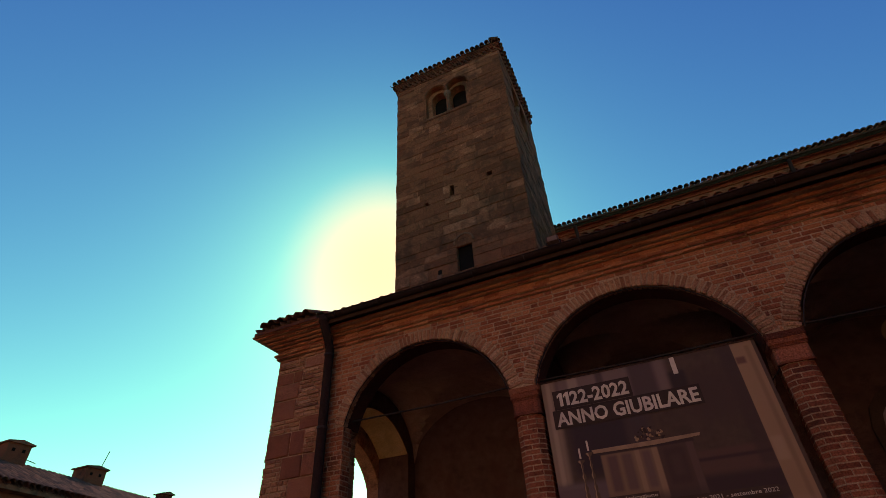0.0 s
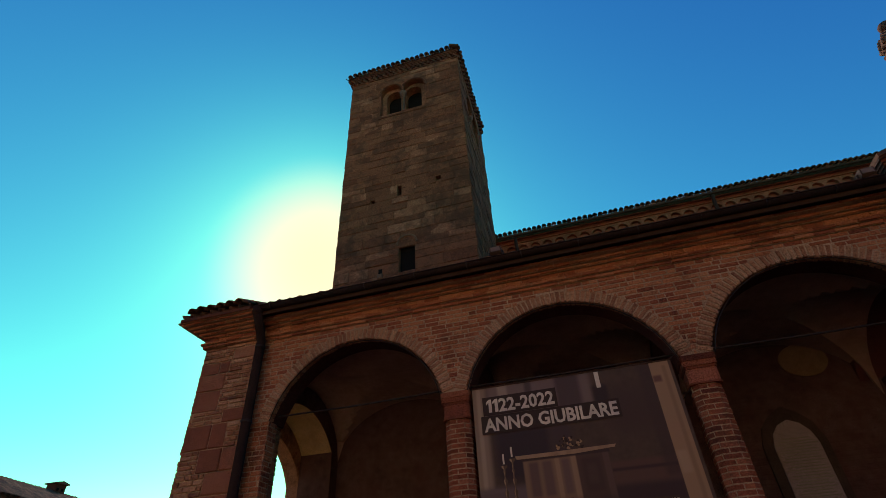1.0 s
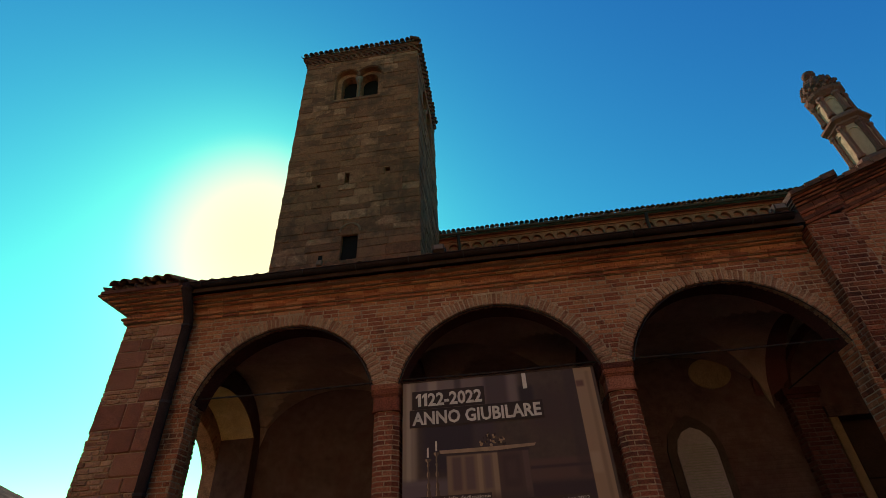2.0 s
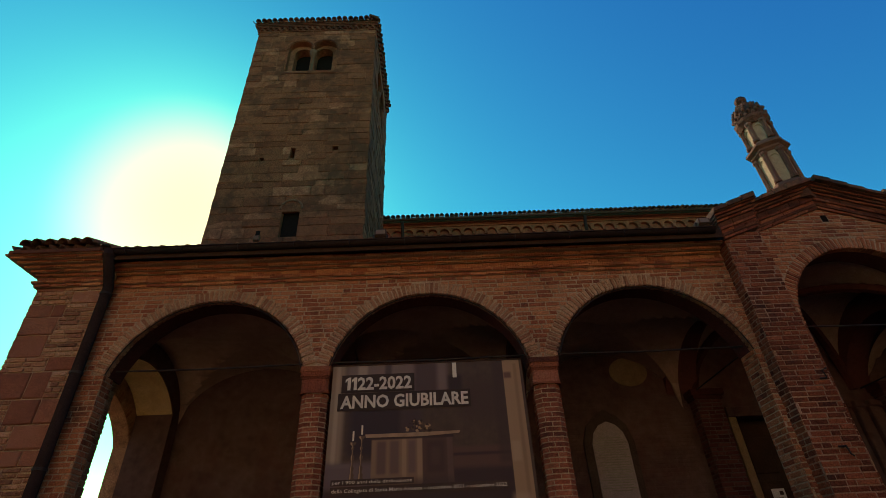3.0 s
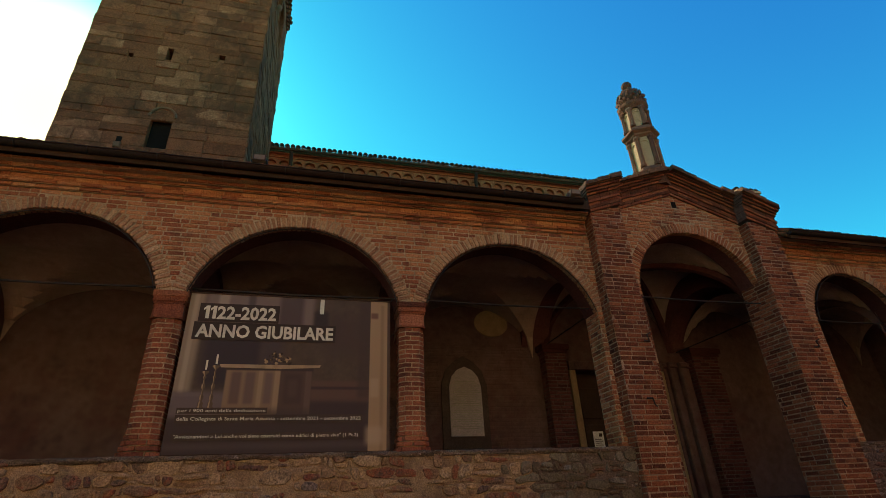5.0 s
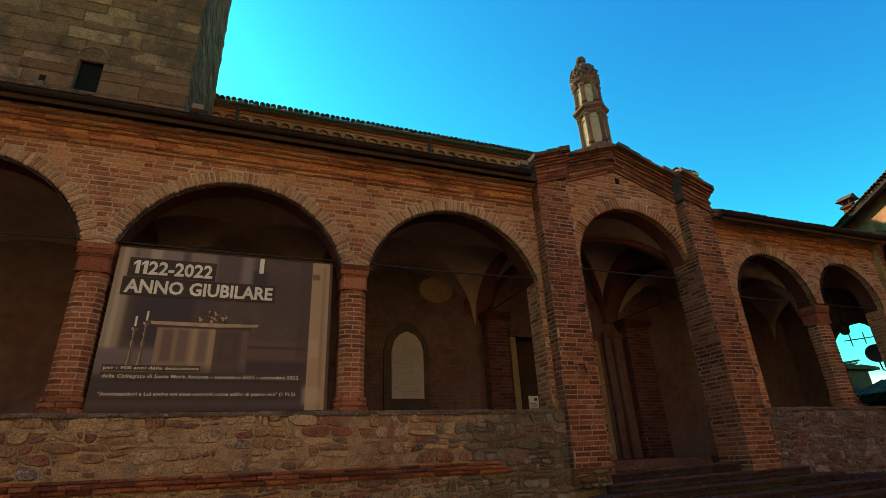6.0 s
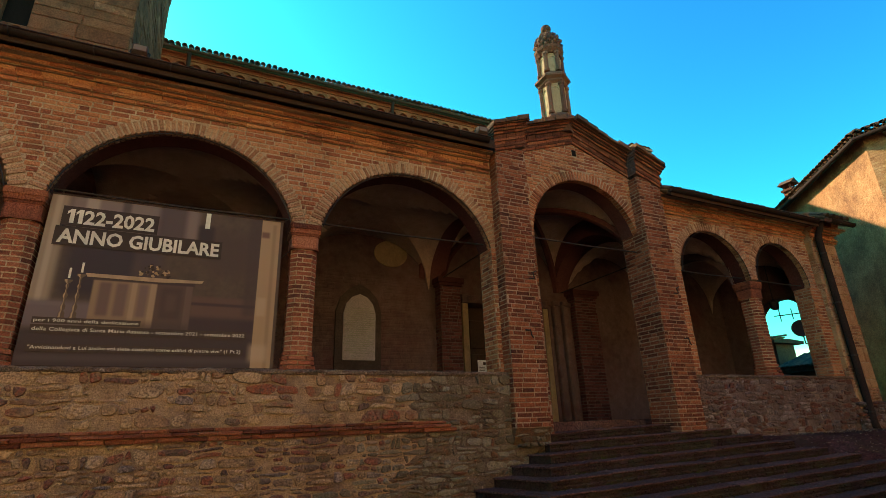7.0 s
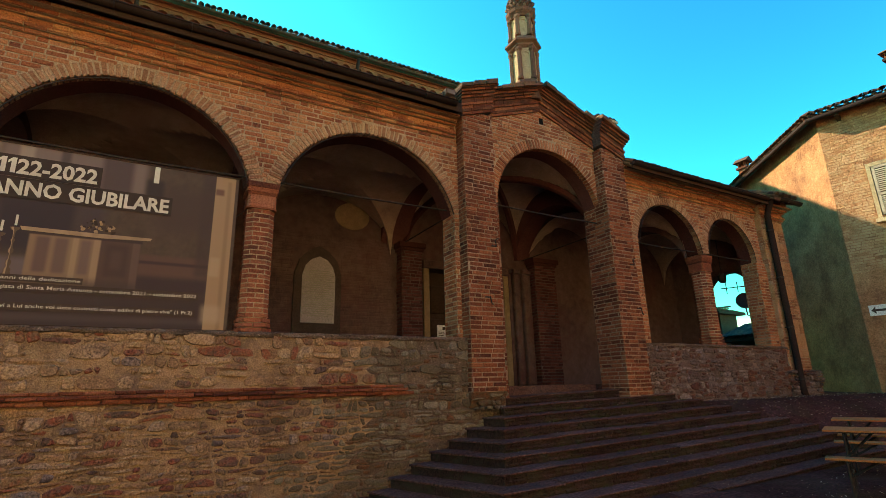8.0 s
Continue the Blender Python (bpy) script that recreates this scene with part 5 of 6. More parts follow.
# church wall, columns and niche
photo.field(0.10, 0.44, 3.05, 4.60, 0.05, (0.225, 0.172, 0.134))
photo.field(0.30, 0.36, 3.05, 4.60, 0.02, (0.330, 0.262, 0.211), 0.8)
photo.field(0.46, 1.95, 4.02, 4.60, 0.06, (0.160, 0.116, 0.091))
photo.field(0.62, 0.76, 4.20, 4.60, 0.03, (0.300, 0.240, 0.200), 0.8)
photo.field(1.02, 1.12, 4.20, 4.60, 0.03, (0.048, 0.033, 0.032), 0.8)
photo.field(1.46, 1.80, 3.95, 4.60, 0.05, (0.072, 0.048, 0.042))
photo.field(0.52, 1.28, 3.15, 3.88, 0.10, (0.029, 0.019, 0.023))
photo.field(1.28, 1.56, 3.40, 3.90, 0.08, (0.054, 0.036, 0.035))
photo.field(2.10, 2.72, 3.55, 4.20, 0.20, (0.057, 0.034, 0.026))
photo.field(1.96, 2.16, 3.85, 4.26, 0.04, (0.031, 0.020, 0.019))
photo.field(1.98, 2.80, 2.95, 3.24, 0.03, (0.087, 0.046, 0.034))
photo.field(1.98, 2.80, 3.12, 3.16, 0.015, (0.046, 0.025, 0.023))
photo.field(2.62, 2.80, 3.00, 4.60, 0.05, (0.048, 0.029, 0.024), 0.7)
# floor
photo.field(0.10, 0.92, 2.74, 3.08, 0.06, (0.116, 0.086, 0.080))
photo.field(0.10, 0.60, 3.02, 3.07, 0.015, (0.136, 0.103, 0.094), 0.7)
photo.field(0.10, 2.80, 2.20, 2.74, 0.08, (0.040, 0.025, 0.024))
photo.field(0.10, 2.80, 2.36, 2.44, 0.04, (0.060, 0.041, 0.039), 0.8)
photo.field(1.95, 2.80, 2.74, 2.96, 0.06, (0.039, 0.022, 0.023))
# altar
photo.field(0.86, 1.56, 2.78, 3.41, 0.015, (0.205, 0.132, 0.088))
photo.field(1.55, 1.98, 2.76, 3.41, 0.012, (0.071, 0.040, 0.030))
photo.field(0.93, 1.06, 2.92, 3.35, 0.030, (0.112, 0.068, 0.052))
photo.field(1.11, 1.24, 2.92, 3.35, 0.030, (0.125, 0.078, 0.058))
photo.field(1.28, 1.34, 2.80, 3.38, 0.012, (0.270, 0.182, 0.122))
photo.field(1.36, 1.47, 2.92, 3.35, 0.032, (0.135, 0.086, 0.064))
photo.field(1.49, 1.56, 2.80, 3.38, 0.012, (0.262, 0.176, 0.118))
photo.field(1.62, 1.86, 2.92, 3.33, 0.035, (0.056, 0.031, 0.025))
photo.field(1.68, 1.80, 3.02, 3.25, 0.040, (0.068, 0.039, 0.031))
photo.field(1.90, 1.98, 2.78, 3.38, 0.012, (0.097, 0.058, 0.044))
photo.field(0.84, 2.00, 2.70, 2.86, 0.07, (0.048, 0.031, 0.028), 0.7)
photo.field(0.84, 2.00, 3.37, 3.41, 0.012, (0.040, 0.024, 0.021))
# stone pier with its carved foot
photo.field(2.785, 3.04, 2.20, 4.60, 0.006, (0.290, 0.192, 0.121))
photo.field(2.94, 2.99, 2.20, 4.40, 0.02, (0.208, 0.134, 0.083), 0.8)
photo.field(2.79, 2.90, 4.18, 4.27, 0.02, (0.097, 0.040, 0.032), 0.8)
photo.field(2.80, 2.92, 3.02, 3.28, 0.03, (0.345, 0.245, 0.167), 0.8)
photo.field(2.76, 2.98, 2.40, 2.62, 0.06, (0.350, 0.255, 0.184), 0.8)
part("cloth", Geo().box(BX0, BX1, BY, BY + 0.006, BZ0, BZ1), photo.m, ban, "printed vinyl sheet")
sheet("print_patch", INK_WHITE, 0.004, rect(2.03, 2.09, 4.22, 4.45))
sheet("print_patch", INK_TOP, 0.004, [(0.78, 3.405), (1.56, 3.395), (2.08, 3.42), (2.10, 3.455), (1.4, 3.45), (0.76, 3.45)])
for i in range(60):
    rnd = random.Random(300 + i)
    a, r = rnd.uniform(0, math.pi), math.sqrt(rnd.uniform(0, 1))
    fx, fz = 1.50 + 0.19 * r * math.cos(a), 3.465 + 0.17 * r * math.sin(a)
    s = rnd.uniform(0.010, 0.022)
    sheet("print_flower", (INK_TOP, INK_DARK, INK_FADE, INK_DARK, INK_STONE)[i % 5], 0.0056 + 0.00005 * i, [(fx + s * math.cos(t), fz + s * math.sin(t)) for t in (math.pi * k / 3 for k in range(6))])
for cx_ in (0.60, 0.72):
    h_ = 3.50 if cx_ < 0.7 else 3.58
    prof = [(0.05, 2.84), (0.045, 2.87), (0.03, 2.90), (0.035, 2.93), (0.014, 2.96), (0.026, 2.99), (0.028, 3.02), (0.010, 3.05), (0.009, 3.11), (0.024, 3.13), (0.026, 3.16), (0.010, 3.19), (0.009, 3.24), (0.022, 3.27), (0.009, 3.30), (0.012, h_ - 0.20), (0.045, h_ - 0.17), (0.045, h_ - 0.15)]
    q = [(cx_ + r, z) for r, z in prof] + [(cx_ - r, z) for r, z in reversed(prof)]
    sheet("print_candlestick", INK_FADE, 0.005, q)
    sheet("print_patch", INK_TOP, 0.0056, [(cx_ - 0.2 * r, z) for r, z in prof] + [(cx_ - 0.75 * r, z) for r, z in reversed(prof)])
    sheet("print_candle", INK_WHITE, 0.005, rect(cx_ - 0.012, cx_ + 0.012, h_ - 0.13, h_))
sheet("title_bar", INK_DARK, 0.007, rect(0.385, 1.46, 4.045, 4.315), "dark bar behind the title")
sheet("title_bar", INK_DARK, 0.007, rect(0.345, 2.275, 3.785, 4.04), "dark bar behind the title")
sheet("caption_bar", INK_CAPTION, 0.007, rect(0.33, 1.44, 2.80, 2.875))
sheet("caption_bar", INK_CAPTION, 0.007, rect(0.33, 2.70, 2.685, 2.785))
sheet("caption_bar", INK_CAPTION, 0.007, rect(0.33, 2.68, 2.47, 2.56))


def words(text, x0, x1, z0, height, bold=0.0, name="title_text"):
    cu = bpy.data.curves.new(name, "FONT")
    cu.body, cu.size, cu.offset, cu.resolution_u = text, 1.0, bold, 2
    ob = new("tmp_text", cu)
    bpy.context.view_layer.update()
    me = bpy.data.meshes.new_from_object(ob.evaluated_get(bpy.context.evaluated_depsgraph_get()))
    bpy.data.objects.remove(ob)
    co = np.empty(len(me.vertices) * 3)
    me.vertices.foreach_get("co", co)
    co = co.reshape(-1, 3)
    lo, hi = co.min(0), co.max(0)
    sx, sz = (x1 - x0) / (hi[0] - lo[0]), height / (hi[1] - min(lo[1], 0) if "\n" in text else 0.73)
    out = np.stack([x0 + (co[:, 0] - lo[0]) * sx, np.full(len(co), BY - 0.0105), z0 + co[:, 1] * sz], 1)
    me.vertices.foreach_set("co", out.ravel())
    me.name = name
    me.materials.clear()
    me.materials.append(INK_WHITE)
    me.update()
    attach(new(name, me), ban)


words("22-2022", 0.622, 1.42, 4.09, 0.19, 0.03)
for x0, x1 in ((0.44, 0.518), (0.532, 0.610)):
    z0, h = 4.088, 0.19
    sheet("title_text", INK_WHITE, 0.009, [(x1 - 0.046, z0), (x1, z0), (x1, z0 + h), (x1 - 0.038, z0 + h), (x0, z0 + 0.80 * h), (x0, z0 + 0.60 * h), (x1 - 0.046, z0 + 0.77 * h)])
words("ANNO GIUBILARE", 0.385, 2.24, 3.825, 0.185, 0.03)
words("per i 900 anni della dedicazione", 0.35, 1.42, 2.82, 0.042, 0.004, "caption_text")
words("della Collegiata di Santa Maria Assunta - settembre 2021 - settembre 2022", 0.35, 2.68, 2.715, 0.046, 0.004, "caption_text")
words('"Avvicinandovi a Lui anche voi siete costruiti come edifici di pietre vive" (1 Pt.2)', 0.35, 2.65, 2.50, 0.044, 0.004, "caption_text")
for zz in (BZ1 - 0.012, BZ0 - 0.02):
    part("hem", Geo().box(BX0 - 0.01, BX1 + 0.01, BY - 0.008, BY + 0.012, zz, zz + 0.02), DARKWOOD, ban, "dark batten along the hem")
for x0, z0, x1, z1 in ((BX0, BZ1, 0.12, 4.62), (BX1, BZ1, 3.26, 4.62), (BX1, 3.9, 3.28, 4.1), (BX0, 3.9, 0.1, 4.0)):
    part("cord", Geo().tube([(x0, BY, z0), (x1, BY + 0.02, z1)], 0.006, 5), IRON, ban, "thin dark cord")


# ------------------------------------------------------------ roofs, gutters and downpipes of the portico
def lean_to(name, x0, x1, label, seed, drop=0.0):
    r = thing(name, label, "roof", kind="structure")
    y0, z0, y1, z1 = -0.31, 6.30 - drop, 3.7, 8.12
    part("deck", Geo().hexa([(x0, y0, z0 - 0.03), (x1, y0, z0 - 0.03), (x1, y1, z1 - 0.03), (x0, y1, z1 - 0.03), (x0, y0, z0 + 0.02), (x1, y0, z0 + 0.02), (x1, y1, z1 + 0.02), (x0, y1, z1 + 0.02)]), DARKWOOD, r, "dark boarding under the tiles")
    part("eave_board", Geo().box(x0, x1, y0 - 0.078, y0 - 0.062, z0 - 0.07, z0 + 0.1), DARKWOOD, r, "dark board along the eave")
    tiled_slope(r, (x0, y0 - 0.04, z0), (x1, y0 - 0.04, z0), (0, y1 - y0, z1 - z0), 11, 0.2, seed, 2, 220)
    return r


lean_to("roof_west", -3.5, 6.6, "clay barrel tile lean-to roof, mossy and uneven", 121)
lean_to("roof_east", 11.0, 16.3, "clay barrel tile lean-to roof, uneven", 123, 0.19)
for nm, x0, x1, dz in (("roof_corner_west", -4.93, -3.5, 0.0), ("roof_corner_east", 16.3, 17.5, -0.17)):
    r = thing(nm, "tiled roof over the corner pier with a jutting eave", "roof", kind="structure")
    part("deck", Geo().hexa([(x0, -0.56, 6.30 + dz), (x1, -0.56, 6.30 + dz), (x1, 3.7, 8.05 + dz), (x0, 3.7, 8.05 + dz), (x0, -0.56, 6.36 + dz), (x1, -0.56, 6.36 + dz), (x1, 3.7, 8.11 + dz), (x0, 3.7, 8.11 + dz)]), MOULD_DARK, r, "dark eave slab")
    tiled_slope(r, (x0 + 0.1, -0.54, 6.38 + dz), (x1, -0.54, 6.38 + dz), (0, 4.2, 1.75), 11, 0.2, 125, 2, 60)


def gutter(name, x0, x1, y, z, label):
    gt = thing(name, label, "gutter", at=((x0 + x1) / 2, y, z))
    prof = [(0.075 * math.cos(a), 0.075 * math.sin(a)) for a in (math.pi + math.pi * k / 8 for k in range(9))]
    poly_ = [(y + a, z + b) for a, b in prof] + [(y + a * 0.93, z + b * 0.93) for a, b in reversed(prof)]
    ch = part("channel", Geo().prism(poly_, x0, x1, "x"), COPPER, gt, "dark weathered half-round channel", True)
    part("rolled_lip", Geo().tube([(x0, y - 0.077, z), (x1, y - 0.077, z)], 0.012, 6), COPPER, gt)
    for k in range(int((x1 - x0) / 0.9)):
        xx = x0 + 0.4 + 0.9 * k
        part("bracket", Geo().tube([(xx, y + 0.09, z + 0.02)] + [(xx, y + 0.084 * math.cos(a), z + 0.084 * math.sin(a)) for a in (2 * math.pi - math.pi * j / 6 for j in range(7))], 0.008, 5), IRON, ch, "thin iron bracket")
    return gt


gutter("gutter", -3.55, 6.47, -0.415, 6.375, "long dark copper gutter along the tiled eave")
gutter("gutter", 10.98, 16.25, -0.415, 6.185, "dark copper gutter along the tiled eave")
gutter("gutter", 16.4, 17.45, -0.62, 6.15, "short dark gutter on the corner pier")


def downpipe(x, z0, label, y_wall=-0.16):
    d = thing("downpipe", label, "downpipe", "downpipes", at=(x, y_wall - 0.07, z0))
    y = y_wall - 0.07
    pp = part("pipe", Geo().tube([(x, -0.42, 6.38), (x, -0.42, 6.26), (x, y - 0.08, 6.0), (x, y, 5.82), (x, y, z0 + 0.2), (x, y - 0.03, z0)], 0.08, 10), COPPER, d, "dark round pipe", True)
    part("hopper", Geo().lathe([(0.07, 0), (0.1, 0.06), (0.1, 0.16)], 10, (x, -0.42, 6.22)), COPPER, d)
    z = z0 + 0.4
    while z < 5.8:
        part("clamp", Geo().lathe([(0.09, 0), (0.09, 0.035)], 10, (x, y, z)).box(x - 0.012, x + 0.012, y, y_wall + 0.05, z, z + 0.03), IRON, pp, "iron clamp")
        z += 1.3


downpipe(-3.42, 0.1, "dark copper downpipe beside the corner pier", -0.1)
downpipe(16.45, 1.05, "dark copper downpipe on the corner pier")
lamp = thing("roof_lamp", "small grey floodlight standing on the gutter", "floodlight", "floodlights on the eave", at=(6.35, -0.37, 6.40))
part("housing", Geo().prism([(-0.44, 6.50), (-0.40, 6.47), (-0.27, 6.47), (-0.25, 6.50), (-0.25, 6.57), (-0.28, 6.60), (-0.44, 6.60)], 6.26, 6.45, "x"), SLATE, lamp, "dull grey housing")
part("bracket", Geo().tube([(6.29, -0.36, 6.38), (6.24, -0.36, 6.42), (6.24, -0.36, 6.54), (6.26, -0.36, 6.55)], 0.012, 6).tube([(6.42, -0.36, 6.38), (6.47, -0.36, 6.42), (6.47, -0.36, 6.54), (6.45, -0.36, 6.55)], 0.012, 6), IRON, lamp)
part("lens", Geo().box(6.28, 6.43, -0.446, -0.44, 6.51, 6.59), INK_BLUE, lamp, "dull glass front")
copy_thing(lamp, pose(0.94, -0.37, 6.40))

# ------------------------------------------------------------ bell tower
TX0, TX1, TY0, TY1, TZ0 = -4.33, -0.05, 3.75, 7.82, 6.0
up_ = lambda z: 1.65 + (z - 1.65) * 1.0435
TZ1 = up_(18.52)
tower = thing("bell_tower", "square sandstone bell tower with twin-arched belfry openings and tiled roof", "tower", at=(-2.0, 5.2, 6.0))


def face_with_holes(width, z0, z1, holes):
    """Cells of a wall face, leaving out rectangular holes (x0, x1, z0, z1)."""
    xs_ = sorted({0, width} | {h[0] for h in holes} | {h[1] for h in holes})
    zs_ = sorted({z0, z1} | {h[2] for h in holes} | {h[3] for h in holes})
    cells = []
    for a, b in zip(xs_, xs_[1:]):
        for c, d in zip(zs_, zs_[1:]):
            if not any(h[0] <= a and b <= h[1] and h[2] <= c and d <= h[3] for h in holes):
                cells.append((a, b, c, d))
    return cells


TW, TD = TX1 - TX0, TY1 - TY0
front_holes = [(1.17, 3.0, 16.50, 18.40), (2.0, 2.48, 9.55, 10.45), (1.93, 2.07, 12.45, 12.87), (3.2, 3.36, 12.72, 12.9), (1.04, 1.17, 12.35, 12.5)]
side_holes = [(1.12, 2.95, 16.50, 18.40)]
core = Geo()
for cells, m in ((face_with_holes(TW, TZ0, TZ1, front_holes), face_pose((TX0, TY0, 0), (0, -1, 0))), (face_with_holes(TD, TZ0, TZ1, side_holes), face_pose((TX1, TY0, 0), (1, 0, 0))),
                 (face_with_holes(TD, TZ0, TZ1, side_holes), face_pose((TX0, TY1, 0), (-1, 0, 0))), (face_with_holes(TW, TZ0, TZ1, front_holes[:1]), face_pose((TX1, TY1, 0), (0, 1, 0)))):
    for a, b, c, d in cells:
        g = Geo().box(a, b, 0.003, 0.6, c, d)
        core.add([m @ Vector(p) for p in g.v], g.f)
part("mortar_core", core, TOWER_STONE, tower, "brown mortar and rubble core")
part("belfry_floor", Geo().box(TX0 + .6, TX1 - .6, TY0 + .6, TY1 - .6, 16.3, 16.58), DARKWOOD, tower)
for m, width, holes, single, sd in ((face_pose((TX0, TY0, 0), (0, -1, 0)), TW, front_holes, 300, 131), (face_pose((TX1, TY0, 0), (1, 0, 0)), TD, side_holes, 200, 133), (face_pose((TX0, TY1, 0), (-1, 0, 0)), TD, side_holes, 0, 135)):
    rects = block_courses(0, width, 6.4, TZ1 - 0.25, (0.20, 0.38), (0.35, 1.0), sd, 0.010, holes)
    lay(rects, tower, m, TOWER_STONE, "stone_block", 0.08, 0.016, 0.026, single, lambda r: -r[2] if r[2] < 16.5 else 0, sd)


def belfry(m, c0, width):
    """Twin openings with a colonnette, set back under a twin-arched frame."""
    z_sill, top = 16.50, 18.40

    def plate(name, centres, half, spring, crown, y0, y1, material, label):
        q = [(c0 + 0.003, top), (c0 + 0.003, z_sill)]
        for cx in centres:
            q += [(cx - half, z_sill), (cx - half, spring)] + arc(cx, half, spring, crown, 14)[0][1:-1] + [(cx + half, spring), (cx + half, z_sill)]
        q += [(c0 + width - 0.003, z_sill), (c0 + width - 0.003, top)]
        g = Geo().prism(q, y0, y1)
        g.v = [tuple(m @ Vector(p)) for p in g.v]
        return part(name, g, material, tower, label)

    outer_c = (c0 + width * 0.262, c0 + width * 0.738)
    inner_c = (c0 + width * 0.295, c0 + width * 0.705)
    frame_ = plate("belfry_frame", outer_c, 0.42, 17.80, 18.27, 0.0, 0.2, TOWER_STONE, "recessed twin-arched brown stone frame")
    plate("belfry_wall", inner_c, 0.315, 17.76, 18.09, 0.2, 0.5, TOWER_STONE, "inner wall with two round openings")
    for cx in outer_c:
        pts_ = arc(cx, 0.46, 17.80, 18.32, 14)[0]
        g = Geo().tube([(a, -0.005, b) for a, b in pts_], 0.035, 6)
        g.v = [tuple(m @ Vector(p)) for p in g.v]
        part("arch_moulding", g, MOULD_DARK, frame_, "thin brick arch moulding")
    col = Geo().lathe([(0.1, 0), (0.1, 0.06), (0.065, 0.1), (0.065, 1.02), (0.1, 1.10), (0.14, 1.27)], 10)
    o = m @ Vector((c0 + width / 2, 0.1, z_sill))
    col.v = [tuple(Vector(p) + o) for p in col.v]
    part("colonnette", col, SANDSTONE, frame_, "worn stone colonnette", True)
    # black sheet added so the belfry's inside looks like deep shade
    g = Geo().box(c0 - 0.05, c0 + width + 0.05, 0.52, 0.58, z_sill - 0.05, top)
    g.v = [tuple(m @ Vector(p)) for p in g.v]
    part("belfry_screen", g, OPENING_DARK, tower, "black sheet standing for the dark inside the belfry")
    g = Geo().box(c0 - 0.02, c0 + width + 0.02, -0.03, 0.3, z_sill - 0.08, z_sill)
    g.v = [tuple(m @ Vector(p)) for p in g.v]
    part("sill", g, TOWER_STONE, tower)


belfry(face_pose((TX0, TY0, 0), (0, -1, 0)), 1.17, 1.83)
belfry(face_pose((TX1, TY0, 0), (1, 0, 0)), 1.12, 1.83)
# black sheet in the window opening, standing for its unlit depth
part("shutter", Geo().box(TX0 + 2.0, TX0 + 2.48, TY0 + 0.14, TY0 + 0.19, 9.55, 10.45), OPENING_DARK, tower, "black sheet standing for the dark window opening")
part("corbel_stone", Geo().slab(-2.95, -2.80, TY0 - 0.09, TY0 + 0.05, 9.42, 9.58, 0.02), SANDSTONE, tower, "small jutting pale stone")
# solid black block whose colour stands for the shade in a hole
part("putlog_hole", Geo().box(-2.93, -2.82, TY0 - 0.032, TY0, 9.60, 9.76), OPENING_DARK, tower, "black block standing for a putlog hole's shade")
arcp = [(a, TY0 - 0.015, b) for a, b in arc(TX0 + 2.24, 0.3, 10.5, 10.8, 12)[0]]
part("relieving_arch", Geo().tube(arcp, 0.035, 5), SANDSTONE, tower)
# cornice with a saw-tooth course
for z, h, out in ((18.88, 0.06, 0.03), (19.08, 0.05, 0.07), (19.13, 0.06, 0.09), (19.19, 0.08, 0.11)):
    part("cornice_course", Geo().box(TX0 - out, TX1 + out, TY0 - out, TY1 + out, z, z + h), MOULD_DARK, tower)
teeth = Geo()
for o, dx, dy, width in (((TX0, TY0), 1, 0, TW), ((TX1, TY0), 0, 1, TD), ((TX0, TY0), 0, 1, TD)):
    n = int(width / 0.2)
    for i in range(n):
        px, py = o[0] + dx * (i + 0.5) * width / n, o[1] + dy * (i + 0.5) * width / n
        r = 0.1
        teeth.prism([(px + r * math.cos(a), py + r * math.sin(a)) for a in (0, math.pi / 2, math.pi, 3 * math.pi / 2)], 18.94, 19.08, "z")
part("sawtooth_course", teeth, MOULD_DARK, tower, "saw-tooth brick course", kind="stuff")
apex = Vector(((TX0 + TX1) / 2, (TY0 + TY1) / 2, 20.55))
cs = [(TX0 - .14, TY0 - .16, 19.28), (TX1 + .1, TY0 - .16, 19.28), (TX1 + .1, TY1 + .1, 19.28), (TX0 - .14, TY1 + .1, 19.28)]
part("roof_deck", Geo().add(cs + [tuple(apex)], [(0, 1, 4), (1, 2, 4), (2, 3, 4), (3, 0, 4), (3, 2, 1, 0)]), TILE, tower, "hipped clay roof")
for a, b in ((cs[0], cs[1]), (cs[1], cs[2]), (cs[3], cs[0])):
    mid_ = (Vector(a) + Vector(b)) / 2
    upv = (apex - mid_).normalized() * 0.36
    tiled_slope(tower, (a[0], a[1], a[2] - 0.02), (b[0], b[1], b[2] - 0.02), upv, 1, 0.2, 141, 1, 300)

# ------------------------------------------------------------ nave behind
NY, NX0, NX1, NZ = 9.75, -1.5, 20.0, 14.2
nave = thing("nave_wall", "long sandstone nave wall with a blind arched corbel table", "nave", kind="structure")
part("wall", Geo().box(NX0, NX1, NY, NY + 0.6, 6.0, NZ), CORBEL, nave, "brown sandstone wall")
lay(block_courses(NX0, NX1, 12.20, 13.6, (0.24, 0.36), (0.4, 0.9), 151), nave, face_pose((0, NY, 0), (0, -1, 0)), SANDSTONE, "stone_block", 0.06, 0.012, 0.015, 120, lambda r: r[0], 151)
x = NX0 + 0.1
while x < 12.5:
    pts_ = arc(x + 0.245, 0.19, 13.72, 13.91, 8)[0]
    poly_ = [(x, 14.0), (x, 13.62), (x + 0.055, 13.62)] + pts_ + [(x + 0.435, 13.62), (x + 0.49, 13.62), (x + 0.49, 14.0)]
    part("corbel_arch", Geo().prism(poly_, NY - 0.14, NY + 0.05), CORBEL, nave)
    x += 0.49
